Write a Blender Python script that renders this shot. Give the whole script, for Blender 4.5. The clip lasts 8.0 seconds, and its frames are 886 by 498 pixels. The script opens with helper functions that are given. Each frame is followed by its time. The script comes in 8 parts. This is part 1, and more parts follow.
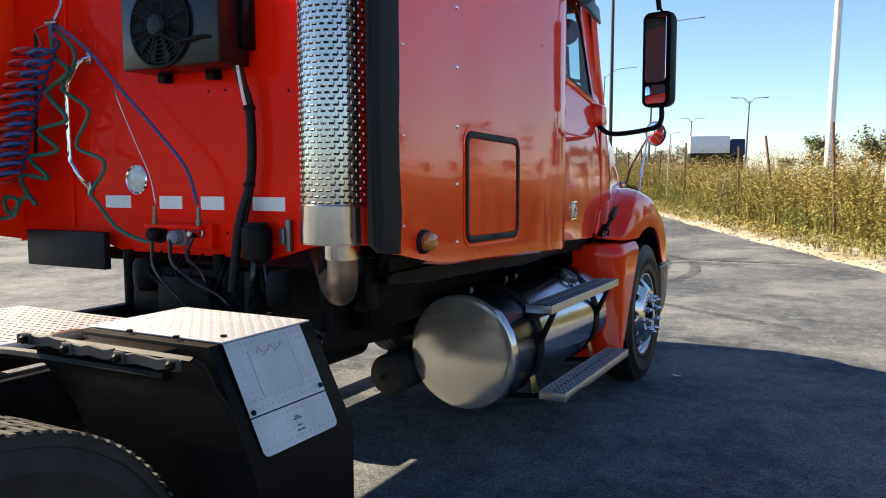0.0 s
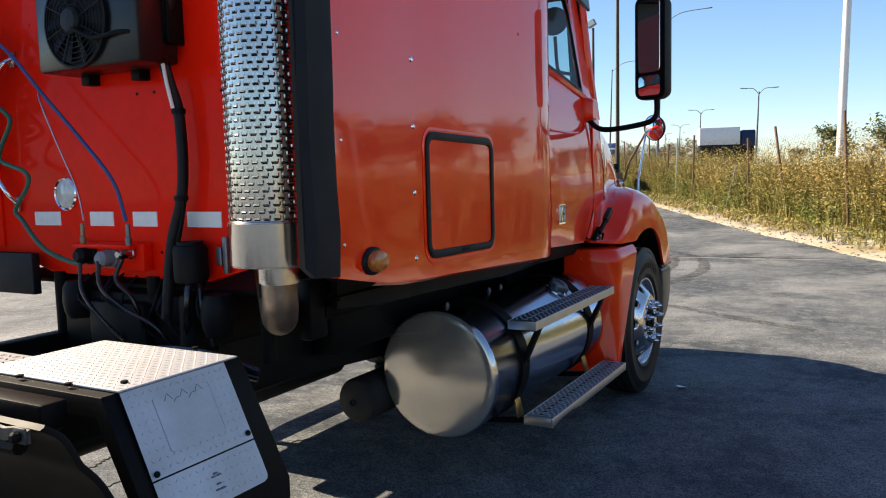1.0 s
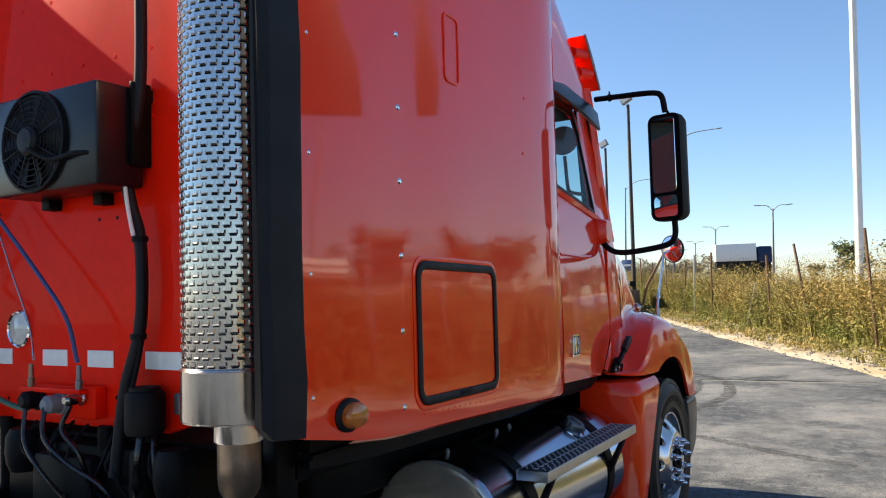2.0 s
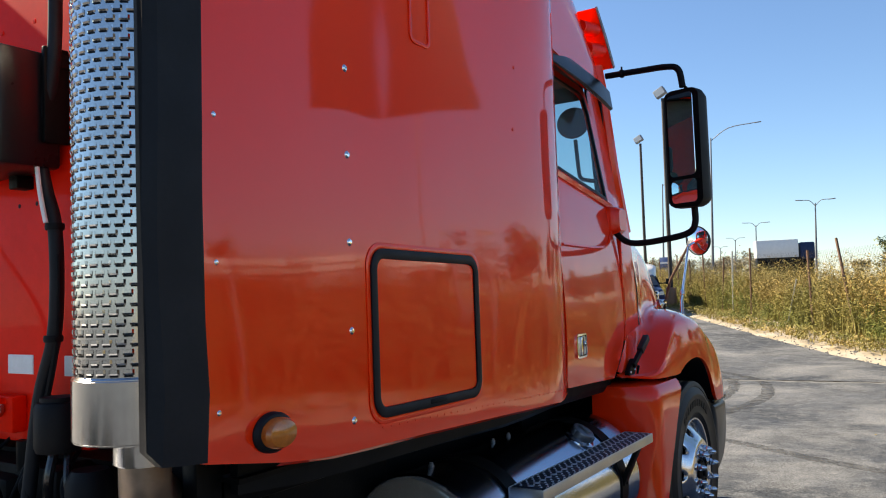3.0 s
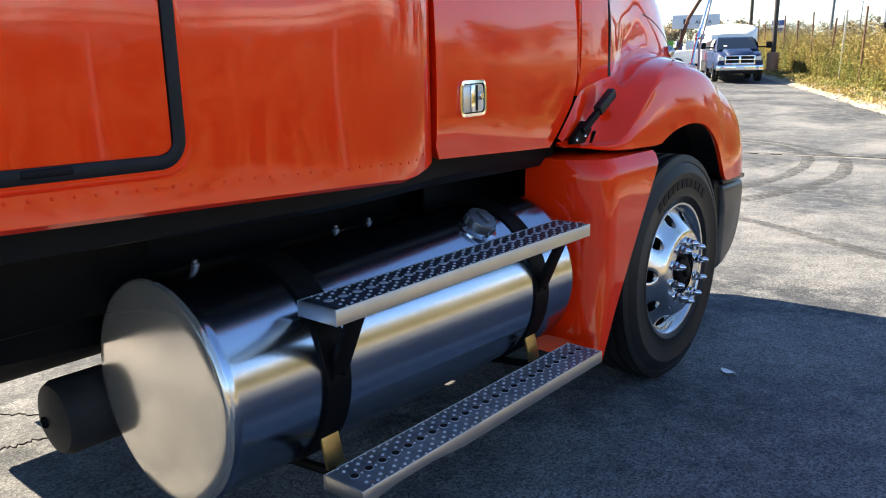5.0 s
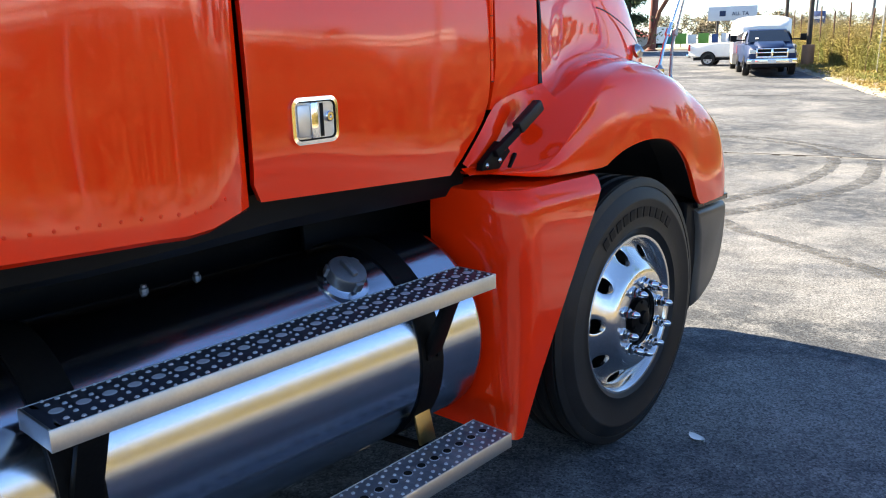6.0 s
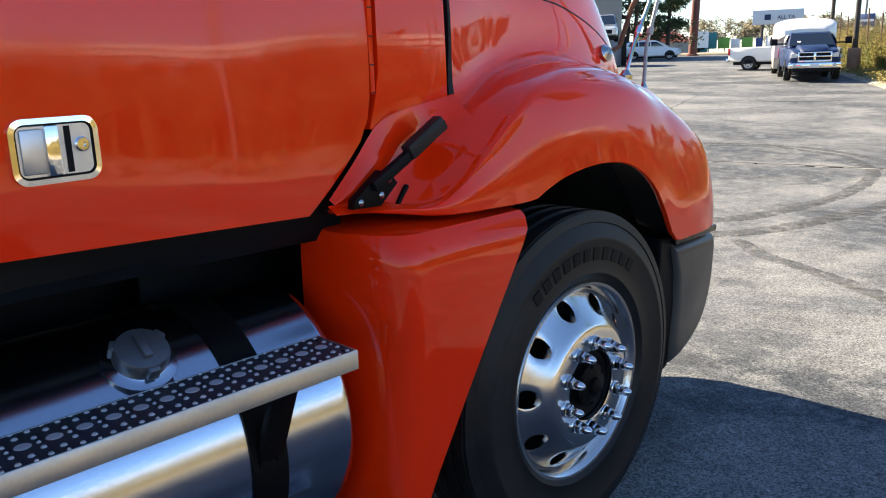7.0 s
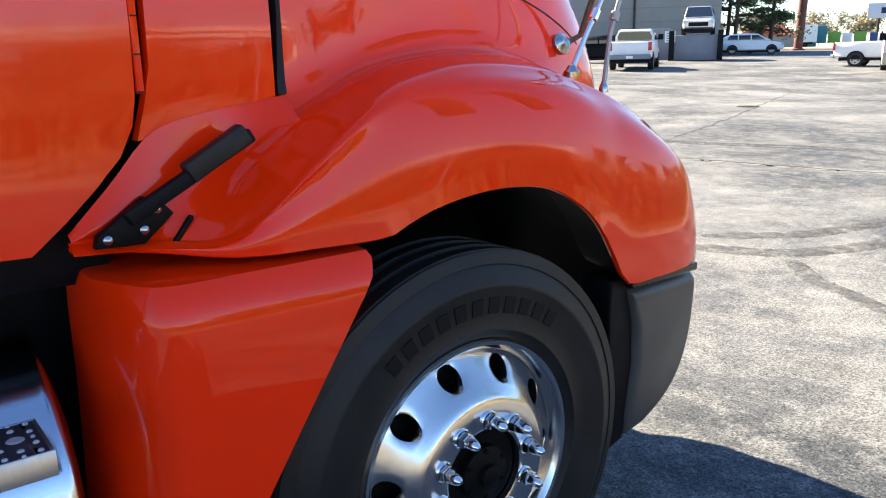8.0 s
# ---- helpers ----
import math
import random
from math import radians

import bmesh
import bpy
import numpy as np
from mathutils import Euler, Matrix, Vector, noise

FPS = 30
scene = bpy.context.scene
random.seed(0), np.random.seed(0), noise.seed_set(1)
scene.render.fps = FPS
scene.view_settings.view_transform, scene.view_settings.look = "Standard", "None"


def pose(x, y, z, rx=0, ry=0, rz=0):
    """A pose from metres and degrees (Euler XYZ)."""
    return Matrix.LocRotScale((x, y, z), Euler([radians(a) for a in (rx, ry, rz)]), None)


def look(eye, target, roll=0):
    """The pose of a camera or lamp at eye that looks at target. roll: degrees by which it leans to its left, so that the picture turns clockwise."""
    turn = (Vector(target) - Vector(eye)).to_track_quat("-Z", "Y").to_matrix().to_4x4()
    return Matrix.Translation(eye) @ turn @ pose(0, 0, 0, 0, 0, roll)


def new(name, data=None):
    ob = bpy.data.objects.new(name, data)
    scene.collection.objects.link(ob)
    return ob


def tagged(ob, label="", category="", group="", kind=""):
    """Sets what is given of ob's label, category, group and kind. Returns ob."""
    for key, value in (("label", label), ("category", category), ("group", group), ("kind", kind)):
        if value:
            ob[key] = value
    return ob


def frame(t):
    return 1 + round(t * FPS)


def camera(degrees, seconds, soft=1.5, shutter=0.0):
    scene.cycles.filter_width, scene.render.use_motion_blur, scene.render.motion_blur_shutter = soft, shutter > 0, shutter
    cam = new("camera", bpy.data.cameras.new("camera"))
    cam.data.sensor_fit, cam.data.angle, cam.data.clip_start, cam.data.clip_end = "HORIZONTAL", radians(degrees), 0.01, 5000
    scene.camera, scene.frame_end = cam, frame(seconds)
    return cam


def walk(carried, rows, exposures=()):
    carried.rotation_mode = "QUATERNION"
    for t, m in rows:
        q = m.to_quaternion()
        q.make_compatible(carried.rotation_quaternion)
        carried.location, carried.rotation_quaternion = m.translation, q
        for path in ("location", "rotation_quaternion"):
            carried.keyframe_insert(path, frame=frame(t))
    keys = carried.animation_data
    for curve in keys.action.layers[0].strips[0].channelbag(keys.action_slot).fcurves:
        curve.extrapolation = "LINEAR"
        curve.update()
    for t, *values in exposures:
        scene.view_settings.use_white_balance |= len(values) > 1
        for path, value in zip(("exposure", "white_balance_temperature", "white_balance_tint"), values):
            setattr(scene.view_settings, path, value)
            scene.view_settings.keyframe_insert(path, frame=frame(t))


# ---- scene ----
cam = camera(58.7, 8.0, 1.1)
PATH = [
    (0, (-0.006, 0.303, 1.652), (-0.953, 2.055, 1.469), -0.2),
    (0.5, (-0.047, 0.497, 1.668), (-0.971, 2.26, 1.474), -1.5),
    (1, (-0.023, 0.764, 1.684), (-0.995, 2.502, 1.496), -1.5),
    (1.5, (-0.055, 0.967, 1.725), (-1.064, 2.693, 1.683), -1.5),
    (1.7, (-0.095, 1.037, 1.739), (-1.103, 2.764, 1.785), -1.5),
    (2.8, (-0.167, 1.478, 1.748), (-1.185, 3.193, 1.899), -2.2),
    (3, (-0.15, 1.599, 1.717), (-1.232, 3.277, 1.826), -2.0),
    (3.5, (-0.139, 1.922, 1.627), (-1.282, 3.549, 1.415), -1.5),
    (4, (-0.148, 2.3, 1.586), (-1.307, 3.884, 1.203), -1.5),
    (4.5, (-0.073, 2.701, 1.566), (-1.289, 4.235, 1.154), -1.6),
    (4.7, (-0.059, 2.855, 1.562), (-1.289, 4.368, 1.117), -1.3),
    (5.8, (-0.097, 3.77, 1.566), (-1.386, 5.222, 1.086), -1.7),
    (6, (-0.094, 3.93, 1.586), (-1.403, 5.363, 1.105), -1.6),
    (6.5, (-0.165, 4.308, 1.579), (-1.512, 5.708, 1.104), -1.3),
    (7, (-0.187, 4.699, 1.565), (-1.571, 6.066, 1.101), -1.9),
    (7.5, (-0.156, 5.112, 1.562), (-1.622, 6.386, 1.086), -1.9),
    (8, (-0.207, 5.529, 1.549), (-1.736, 6.726, 1.07), -1.2),
]
walk(cam, [(t, look(eye, target, roll)) for t, eye, target, roll in PATH],
     [(0, 1.68, 6850, 11), (0.5, 1.56, 6850, 11), (1, 1.54, 6850, 11), (1.5, 1.57, 6850, 11), (3, 1.54, 6850, 11), (3.8, 1.90, 6850, 11), (4.5, 2.17, 6850, 11), (6, 2.49, 6850, 11), (6.5, 2.37, 6850, 11), (7, 2.11, 6850, 11), (7.5, 2.17, 6850, 11), (8, 2.50, 6850, 11)])

# ---------------------------------------------------------------- light
SUN_EL, SUN_TO = radians(36), Vector((1.0, 0.04, 0))
world = bpy.data.worlds.new("sky")
scene.world = world
world.use_nodes = True
_n = world.node_tree.nodes
_sky = _n.new("ShaderNodeTexSky")
_sky.sky_type = "NISHITA"
_sky.sun_disc = False
_sky.sun_elevation = SUN_EL
_sky.sun_rotation = math.atan2(-SUN_TO.x, -SUN_TO.y)
_sky.air_density, _sky.dust_density, _sky.ozone_density = 1.0, 0.0, 6.0
world.node_tree.links.new(_sky.outputs[0], _n["Background"].inputs[0])
_n["Background"].inputs[1].default_value = 0.066
sun_data = bpy.data.lights.new("sun", "SUN")
sun_data.energy, sun_data.angle, sun_data.color = 5.0, radians(0.53), (1.0, 0.86, 0.66)
sun = new("sun", sun_data)
sun.matrix_world = look((-30, -6, 20), Vector((-30, -6, 20)) + SUN_TO.normalized() * math.cos(SUN_EL) - Vector((0, 0, math.sin(SUN_EL))))


# ---------------------------------------------------------------- materials
def material(name, colour, rough=0.5, metal=0.0, vary=0.15, scale=6.0, fine=60.0, bump=0.1, depth=0.002, coat=0.0,
             second=None, mix=0.5, per="", gloss=0.1, stretch=(1, 1, 1), spec=0.5, coat_rough=0.03, coat_ior=1.5, detail=3):
    """A node material: a base colour with coarse and fine variation, roughness variation and bump, in metres."""
    m = bpy.data.materials.new(name)
    m.use_nodes = True
    n, l = m.node_tree.nodes, m.node_tree.links
    b = n["Principled BSDF"]
    co = n.new("ShaderNodeTexCoord")
    mp = n.new("ShaderNodeMapping")
    mp.inputs["Scale"].default_value = stretch
    l.new(co.outputs["Object"], mp.inputs[0])
    big, small = n.new("ShaderNodeTexNoise"), n.new("ShaderNodeTexNoise")
    for t, s, d in ((big, scale, 5), (small, fine, detail)):
        t.inputs["Scale"].default_value, t.inputs["Detail"].default_value = s, d
        l.new(mp.outputs[0], t.inputs["Vector"])
    ramp = n.new("ShaderNodeMapRange")
    ramp.inputs[1].default_value, ramp.inputs[2].default_value = 0.35, 0.65
    l.new(big.outputs[0], ramp.inputs[0])
    mx = n.new("ShaderNodeMix")
    mx.data_type = "RGBA"
    c2 = second or tuple(c * (1 - vary) for c in colour)
    mx.inputs[6].default_value, mx.inputs[7].default_value = (*colour, 1), (*c2, 1)
    k = n.new("ShaderNodeMath")
    k.operation = "MULTIPLY"
    k.inputs[1].default_value = mix if second else 1.0
    l.new(ramp.outputs[0], k.inputs[0])
    l.new(k.outputs[0], mx.inputs[0])
    hs = n.new("ShaderNodeHueSaturation")
    l.new(mx.outputs[2], hs.inputs["Color"])
    v = n.new("ShaderNodeMapRange")
    v.inputs[3].default_value, v.inputs[4].default_value = 1 - vary, 1 + vary
    if per == "object":
        src = n.new("ShaderNodeObjectInfo").outputs["Random"]
    elif per == "island":
        src = n.new("ShaderNodeNewGeometry").outputs["Random Per Island"]
    else:
        src = small.outputs[0]
    l.new(src, v.inputs[0])
    l.new(v.outputs[0], hs.inputs["Value"])
    l.new(hs.outputs[0], b.inputs["Base Color"])
    r = n.new("ShaderNodeMapRange")
    r.inputs[3].default_value, r.inputs[4].default_value = max(0, rough - gloss), min(1, rough + gloss)
    l.new(big.outputs[0], r.inputs[0])
    l.new(r.outputs[0], b.inputs["Roughness"])
    b.inputs["Metallic"].default_value = metal
    b.inputs["Specular IOR Level"].default_value = spec
    b.inputs["Coat Weight"].default_value, b.inputs["Coat Roughness"].default_value = coat, coat_rough
    b.inputs["Coat IOR"].default_value = coat_ior
    if bump:
        bp = n.new("ShaderNodeBump")
        bp.inputs["Strength"].default_value, bp.inputs["Distance"].default_value = bump, depth
        l.new(small.outputs[0], bp.inputs["Height"])
        l.new(bp.outputs[0], b.inputs["Normal"])
        l.new(bp.outputs[0], b.inputs["Coat Normal"])
    return m


def glass(name, tint, rough=0.0, alpha=0.25):
    m = bpy.data.materials.new(name)
    m.use_nodes = True
    n, l = m.node_tree.nodes, m.node_tree.links
    b = n["Principled BSDF"]
    b.inputs["Base Color"].default_value = (*tint, 1)
    b.inputs["Roughness"].default_value = rough
    b.inputs["IOR"].default_value = 1.5
    t, mx = n.new("ShaderNodeBsdfTransparent"), n.new("ShaderNodeMixShader")
    t.inputs[0].default_value = (*[min(1, c * 2 + 0.55) for c in tint], 1)
    mx.inputs[0].default_value = alpha
    l.new(t.outputs[0], mx.inputs[1])
    l.new(b.outputs[0], mx.inputs[2])
    l.new(mx.outputs[0], n["Material Output"].inputs[0])
    return m


RED = material("red_paint", (0.95, 0.029, 0.001), 0.45, 0, 0.03, 1.4, 2.4, 0.5, 0.004, 1.0, gloss=0.04, spec=0.05, coat_rough=0.028, coat_ior=1.40, detail=1)
RED_SIDE = material("wavy_red_side_panel", (0.95, 0.029, 0.001), 0.45, 0, 0.03, 1.4, 1.7, 0.6, 0.016, 1.0, gloss=0.04, spec=0.05, coat_rough=0.042, coat_ior=1.46, detail=0.6)
RED_DULL = material("worn_red_paint", (0.96, 0.014, 0.002), 0.55, 0, 0.08, 3, 30, 0.1, 0.002, 0.10, gloss=0.08, spec=0.05)
BLACK = material("black_painted_steel", (0.0035, 0.0035, 0.004), 0.5, 0, 0.4, 5, 80, 0.3, 0.002, second=(0.008, 0.007, 0.006), mix=0.7, spec=0.10)
RUBBER = material("tyre_rubber", (0.011, 0.011, 0.0115), 0.5, 0, 0.3, 7, 120, 0.25, 0.001, second=(0.021, 0.020, 0.019), mix=0.7, spec=0.28)
TRIM = material("black_rubber_trim", (0.010, 0.011, 0.014), 0.55, 0, 0.2, 8, 90, 0.15, 0.001, spec=0.22)
PLASTIC = material("grey_bumper_plastic", (0.085, 0.077, 0.068), 0.34, 0, 0.12, 4, 220, 0.35, 0.0006, second=(0.050, 0.046, 0.042), mix=0.8)
MATBLACK = material("matt_black_plastic", (0.004, 0.0045, 0.006), 0.6, 0, 0.2, 6, 150, 0.2, 0.001, spec=0.18)
TANK = material("brushed_aluminium", (0.52, 0.57, 0.66), 0.19, 1, 0.06, 3, 200, 0.10, 0.0006, stretch=(1, 0.05, 1), gloss=0.04)
TANK_END = material("spun_aluminium_dome", (0.74, 0.69, 0.61), 0.16, 0.78, 0.08, 2.6, 4.5, 0.2, 0.008, gloss=0.05)
CHROME = material("chrome", (0.86, 0.86, 0.87), 0.07, 1, 0.03, 10, 80, 0, gloss=0.03)
RIM = material("polished_aluminium_wheel", (0.70, 0.70, 0.70), 0.21, 1, 0.05, 12, 120, 0.03, 0.0005, gloss=0.05)
STEEL = material("heat_shield_steel", (0.50, 0.50, 0.50), 0.17, 1, 0.1, 8, 60, 0.05, 0.001, gloss=0.08)
PIPE = material("heat_tinted_exhaust_pipe", (0.27, 0.21, 0.16), 0.40, 0.75, 0.25, 6, 40, 0.15, 0.001, second=(0.15, 0.105, 0.075), mix=0.8)
# navy base stands in for sky mirrored by the scuffed upper step
STEP_TOP = material("scuffed_sky_toned_tread_plate", (0.030, 0.034, 0.050), 0.5, 0.1, 0.25, 14, 160, 0.2, 0.001, second=(0.03, 0.03, 0.035), mix=0.8)
STEP_EDGE = material("satin_aluminium_step", (0.50, 0.49, 0.47), 0.35, 0.9, 0.1, 8, 120, 0.1, 0.0006)
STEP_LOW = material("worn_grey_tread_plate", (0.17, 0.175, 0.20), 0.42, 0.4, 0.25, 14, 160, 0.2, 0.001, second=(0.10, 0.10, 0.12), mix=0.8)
BUTTON = material("polished_tread_button", (0.46, 0.47, 0.50), 0.5, 0.15, 0.08, 20, 100, 0)
PLATE = material("diamond_plate", (0.57, 0.59, 0.62), 0.42, 0.3, 0.08, 6, 90, 0.1, 0.001, second=(0.40, 0.40, 0.39), mix=0.5)
WHITE = material("white_paint", (0.74, 0.74, 0.72), 0.35, 0, 0.06, 3, 40, 0.03, 0.001, 0.4)
TAPE = material("white_reflective_tape", (0.80, 0.80, 0.78), 0.4, 0, 0.08, 30, 300, 0.2, 0.0005)
UNITBLACK = material("glossy_black_housing", (0.004, 0.005, 0.007), 0.30, 0, 0.3, 5, 60, 0.15, 0.001, second=(0.010, 0.011, 0.013), mix=0.8, spec=0.4)
AMBER = material("amber_lens", (0.55, 0.16, 0.02), 0.18, 0, 0.2, 40, 120, 0.2, 0.001, 0.6)
REDLENS = material("red_lens", (0.55, 0.015, 0.012), 0.2, 0, 0.2, 40, 120, 0.1, 0.001, 0.5)
CLEAR = material("clear_lamp_lens", (0.62, 0.62, 0.58), 0.15, 0, 0.15, 40, 160, 0.2, 0.001, 0.8)
STRIP = material("worn_grey_rubber_strip", (0.055, 0.057, 0.056), 0.4, 0, 0.3, 12, 80, 0.3, 0.002, second=(0.03, 0.03, 0.03), mix=0.9)
DRIVE = material("dusty_lit_black", (0.034, 0.032, 0.030), 0.65, 0, 0.3, 7, 90, 0.3, 0.001, second=(0.020, 0.019, 0.018), mix=0.8, spec=0.25)
# dusty tread, its colour paled further for the sunlit band on top
DUSTY_LIT = material("dusty_sunlit_drive_tread", (0.115, 0.105, 0.088), 0.85, 0, 0.3, 7, 90, 0.3, 0.002, second=(0.030, 0.028, 0.025), mix=0.9, spec=0.2)
LINE = material("shiny_black_hose", (0.006, 0.006, 0.008), 0.25, 0, 0.2, 12, 90, 0.05, 0.001, spec=0.6)
SATIN = material("satin_handle_metal", (0.62, 0.63, 0.66), 0.36, 0.9, 0.06, 10, 90, 0.05, 0.0006)
CAST = material("dull_cast_alloy", (0.20, 0.21, 0.23), 0.42, 0.8, 0.15, 14, 90, 0.15, 0.001)
BLUE = material("blue_hose", (0.022, 0.065, 0.22), 0.4, 0, 0.15, 12, 100, 0.1, 0.001)
REDHOSE = material("red_hose", (0.45, 0.02, 0.02), 0.4, 0, 0.15, 12, 100, 0.1, 0.001)
GREEN = material("green_cable", (0.008, 0.10, 0.065), 0.45, 0, 0.15, 12, 100, 0.1, 0.001)
BRASS = material("brass_fitting", (0.45, 0.33, 0.14), 0.35, 1, 0.1, 20, 100, 0)
MIRROR = material("mirror_glass", (0.85, 0.86, 0.88), 0.01, 1, 0.01, 3, 30, 0, gloss=0.005)
SEAT = material("grey_seat_fabric", (0.10, 0.10, 0.105), 0.9, 0, 0.2, 10, 150, 0.3, 0.002)
GLASS = glass("tinted_window_glass", (0.12, 0.20, 0.20), 0.0, 0.22)
SCREEN = material("sky_lit_windscreen", (0.028, 0.034, 0.040), 0.08, 0, 0.1, 3, 30, 0, coat=0.6, gloss=0.02)
DARKGLASS = material("dark_car_glass", (0.006, 0.008, 0.010), 0.06, 0, 0.1, 3, 30, 0, coat=0.5, gloss=0.02)
NAVY = material("dark_blue_car_paint", (0.010, 0.026, 0.080), 0.45, 0.1, 0.1, 3, 40, 0, coat=0.12, gloss=0.05, spec=0.2)
SILVER = material("silver_car_paint", (0.50, 0.51, 0.52), 0.3, 0.5, 0.05, 3, 40, 0, coat=0.7)
RUST = material("rusty_steel_post", (0.10, 0.055, 0.035), 0.85, 0.1, 0.35, 12, 90, 0.4, 0.003, second=(0.17, 0.10, 0.06), mix=0.8)
WIRE = material("weathered_fence_wire", (0.16, 0.145, 0.12), 0.7, 0.3, 0.2, 10, 60, 0)
POLEGREY = material("weathered_grey_pole", (0.15, 0.155, 0.165), 0.6, 0.2, 0.15, 4, 60, 0.05, 0.001)
BOARDGREEN = material("dark_green_board_face", (0.008, 0.05, 0.03), 0.5, 0, 0.1, 2, 40, 0.05, 0.001)
GALV = material("galvanised_pole", (0.42, 0.43, 0.43), 0.45, 0.6, 0.1, 4, 60, 0.05, 0.001)
WHITEPOLE = material("white_painted_pole", (0.72, 0.72, 0.70), 0.5, 0, 0.08, 2, 30, 0.1, 0.002)
DARKPOLE = material("weathered_dark_pole", (0.050, 0.042, 0.036), 0.8, 0, 0.3, 6, 50, 0.3, 0.004)
REDPOLE = material("red_brown_pole", (0.16, 0.05, 0.035), 0.7, 0, 0.2, 3, 40, 0.1, 0.002)
CONCRETE = material("stained_concrete", (0.38, 0.22, 0.14), 0.9, 0, 0.15, 3, 40, 0.3, 0.004)
SIDING = material("beige_metal_siding", (0.28, 0.26, 0.23), 0.7, 0, 0.06, 1, 20, 0.05, 0.002)
BEIGE = material("beige_trailer_paint", (0.50, 0.45, 0.36), 0.5, 0, 0.06, 2, 30, 0.05, 0.001)
BOXGREY = material("grey_painted_steel", (0.20, 0.22, 0.25), 0.6, 0, 0.12, 2, 30, 0.1, 0.002)
BARK = material("tree_bark", (0.09, 0.065, 0.045), 0.95, 0, 0.3, 10, 60, 0.5, 0.01)
NEEDLE = material("conifer_needles", (0.085, 0.12, 0.045), 0.8, 0, 0.45, 1, 20, 0, per="island")
ROADLEAF = material("roadside_tree_leaves", (0.14, 0.155, 0.06), 0.8, 0, 0.45, 0.6, 20, 0, per="island", second=(0.10, 0.12, 0.045), mix=1.0)
LEAF = material("thin_autumn_leaves", (0.33, 0.275, 0.185), 0.8, 0, 0.5, 0.4, 20, 0, per="island", second=(0.22, 0.20, 0.11), mix=1.0)
DRYGRASS = material("dry_yellow_brush", (0.37, 0.275, 0.085), 0.85, 0, 0.28, 0.35, 20, 0, per="island", second=(0.20, 0.185, 0.05), mix=1.0)
FARBRUSH = material("even_dry_brush", (0.33, 0.245, 0.075), 0.85, 0, 0.12, 0.35, 20, 0, per="island", second=(0.26, 0.21, 0.06), mix=1.0)
GREENGRASS = material("green_weeds", (0.13, 0.16, 0.03), 0.85, 0, 0.5, 0.5, 20, 0, per="island", second=(0.27, 0.22, 0.06), mix=0.8)
VERGE = material("sandy_verge", (0.37, 0.335, 0.275), 0.95, 0, 0.25, 0.9, 14, 0.6, 0.02, second=(0.25, 0.20, 0.11), mix=0.9)
TEAL = material("teal_container", (0.03, 0.20, 0.20), 0.6, 0, 0.1, 2, 20, 0)
LIME = material("lime_banner", (0.16, 0.36, 0.05), 0.6, 0, 0.1, 2, 20, 0)
SIGN = material("billboard_face", (0.55, 0.57, 0.60), 0.6, 0, 0.05, 1, 20, 0)
SIGNBLUE = material("blue_sign", (0.03, 0.07, 0.20), 0.6, 0, 0.05, 1, 20, 0)
ROOFRED = material("red_roof", (0.35, 0.08, 0.05), 0.8, 0, 0.1, 1, 20, 0)


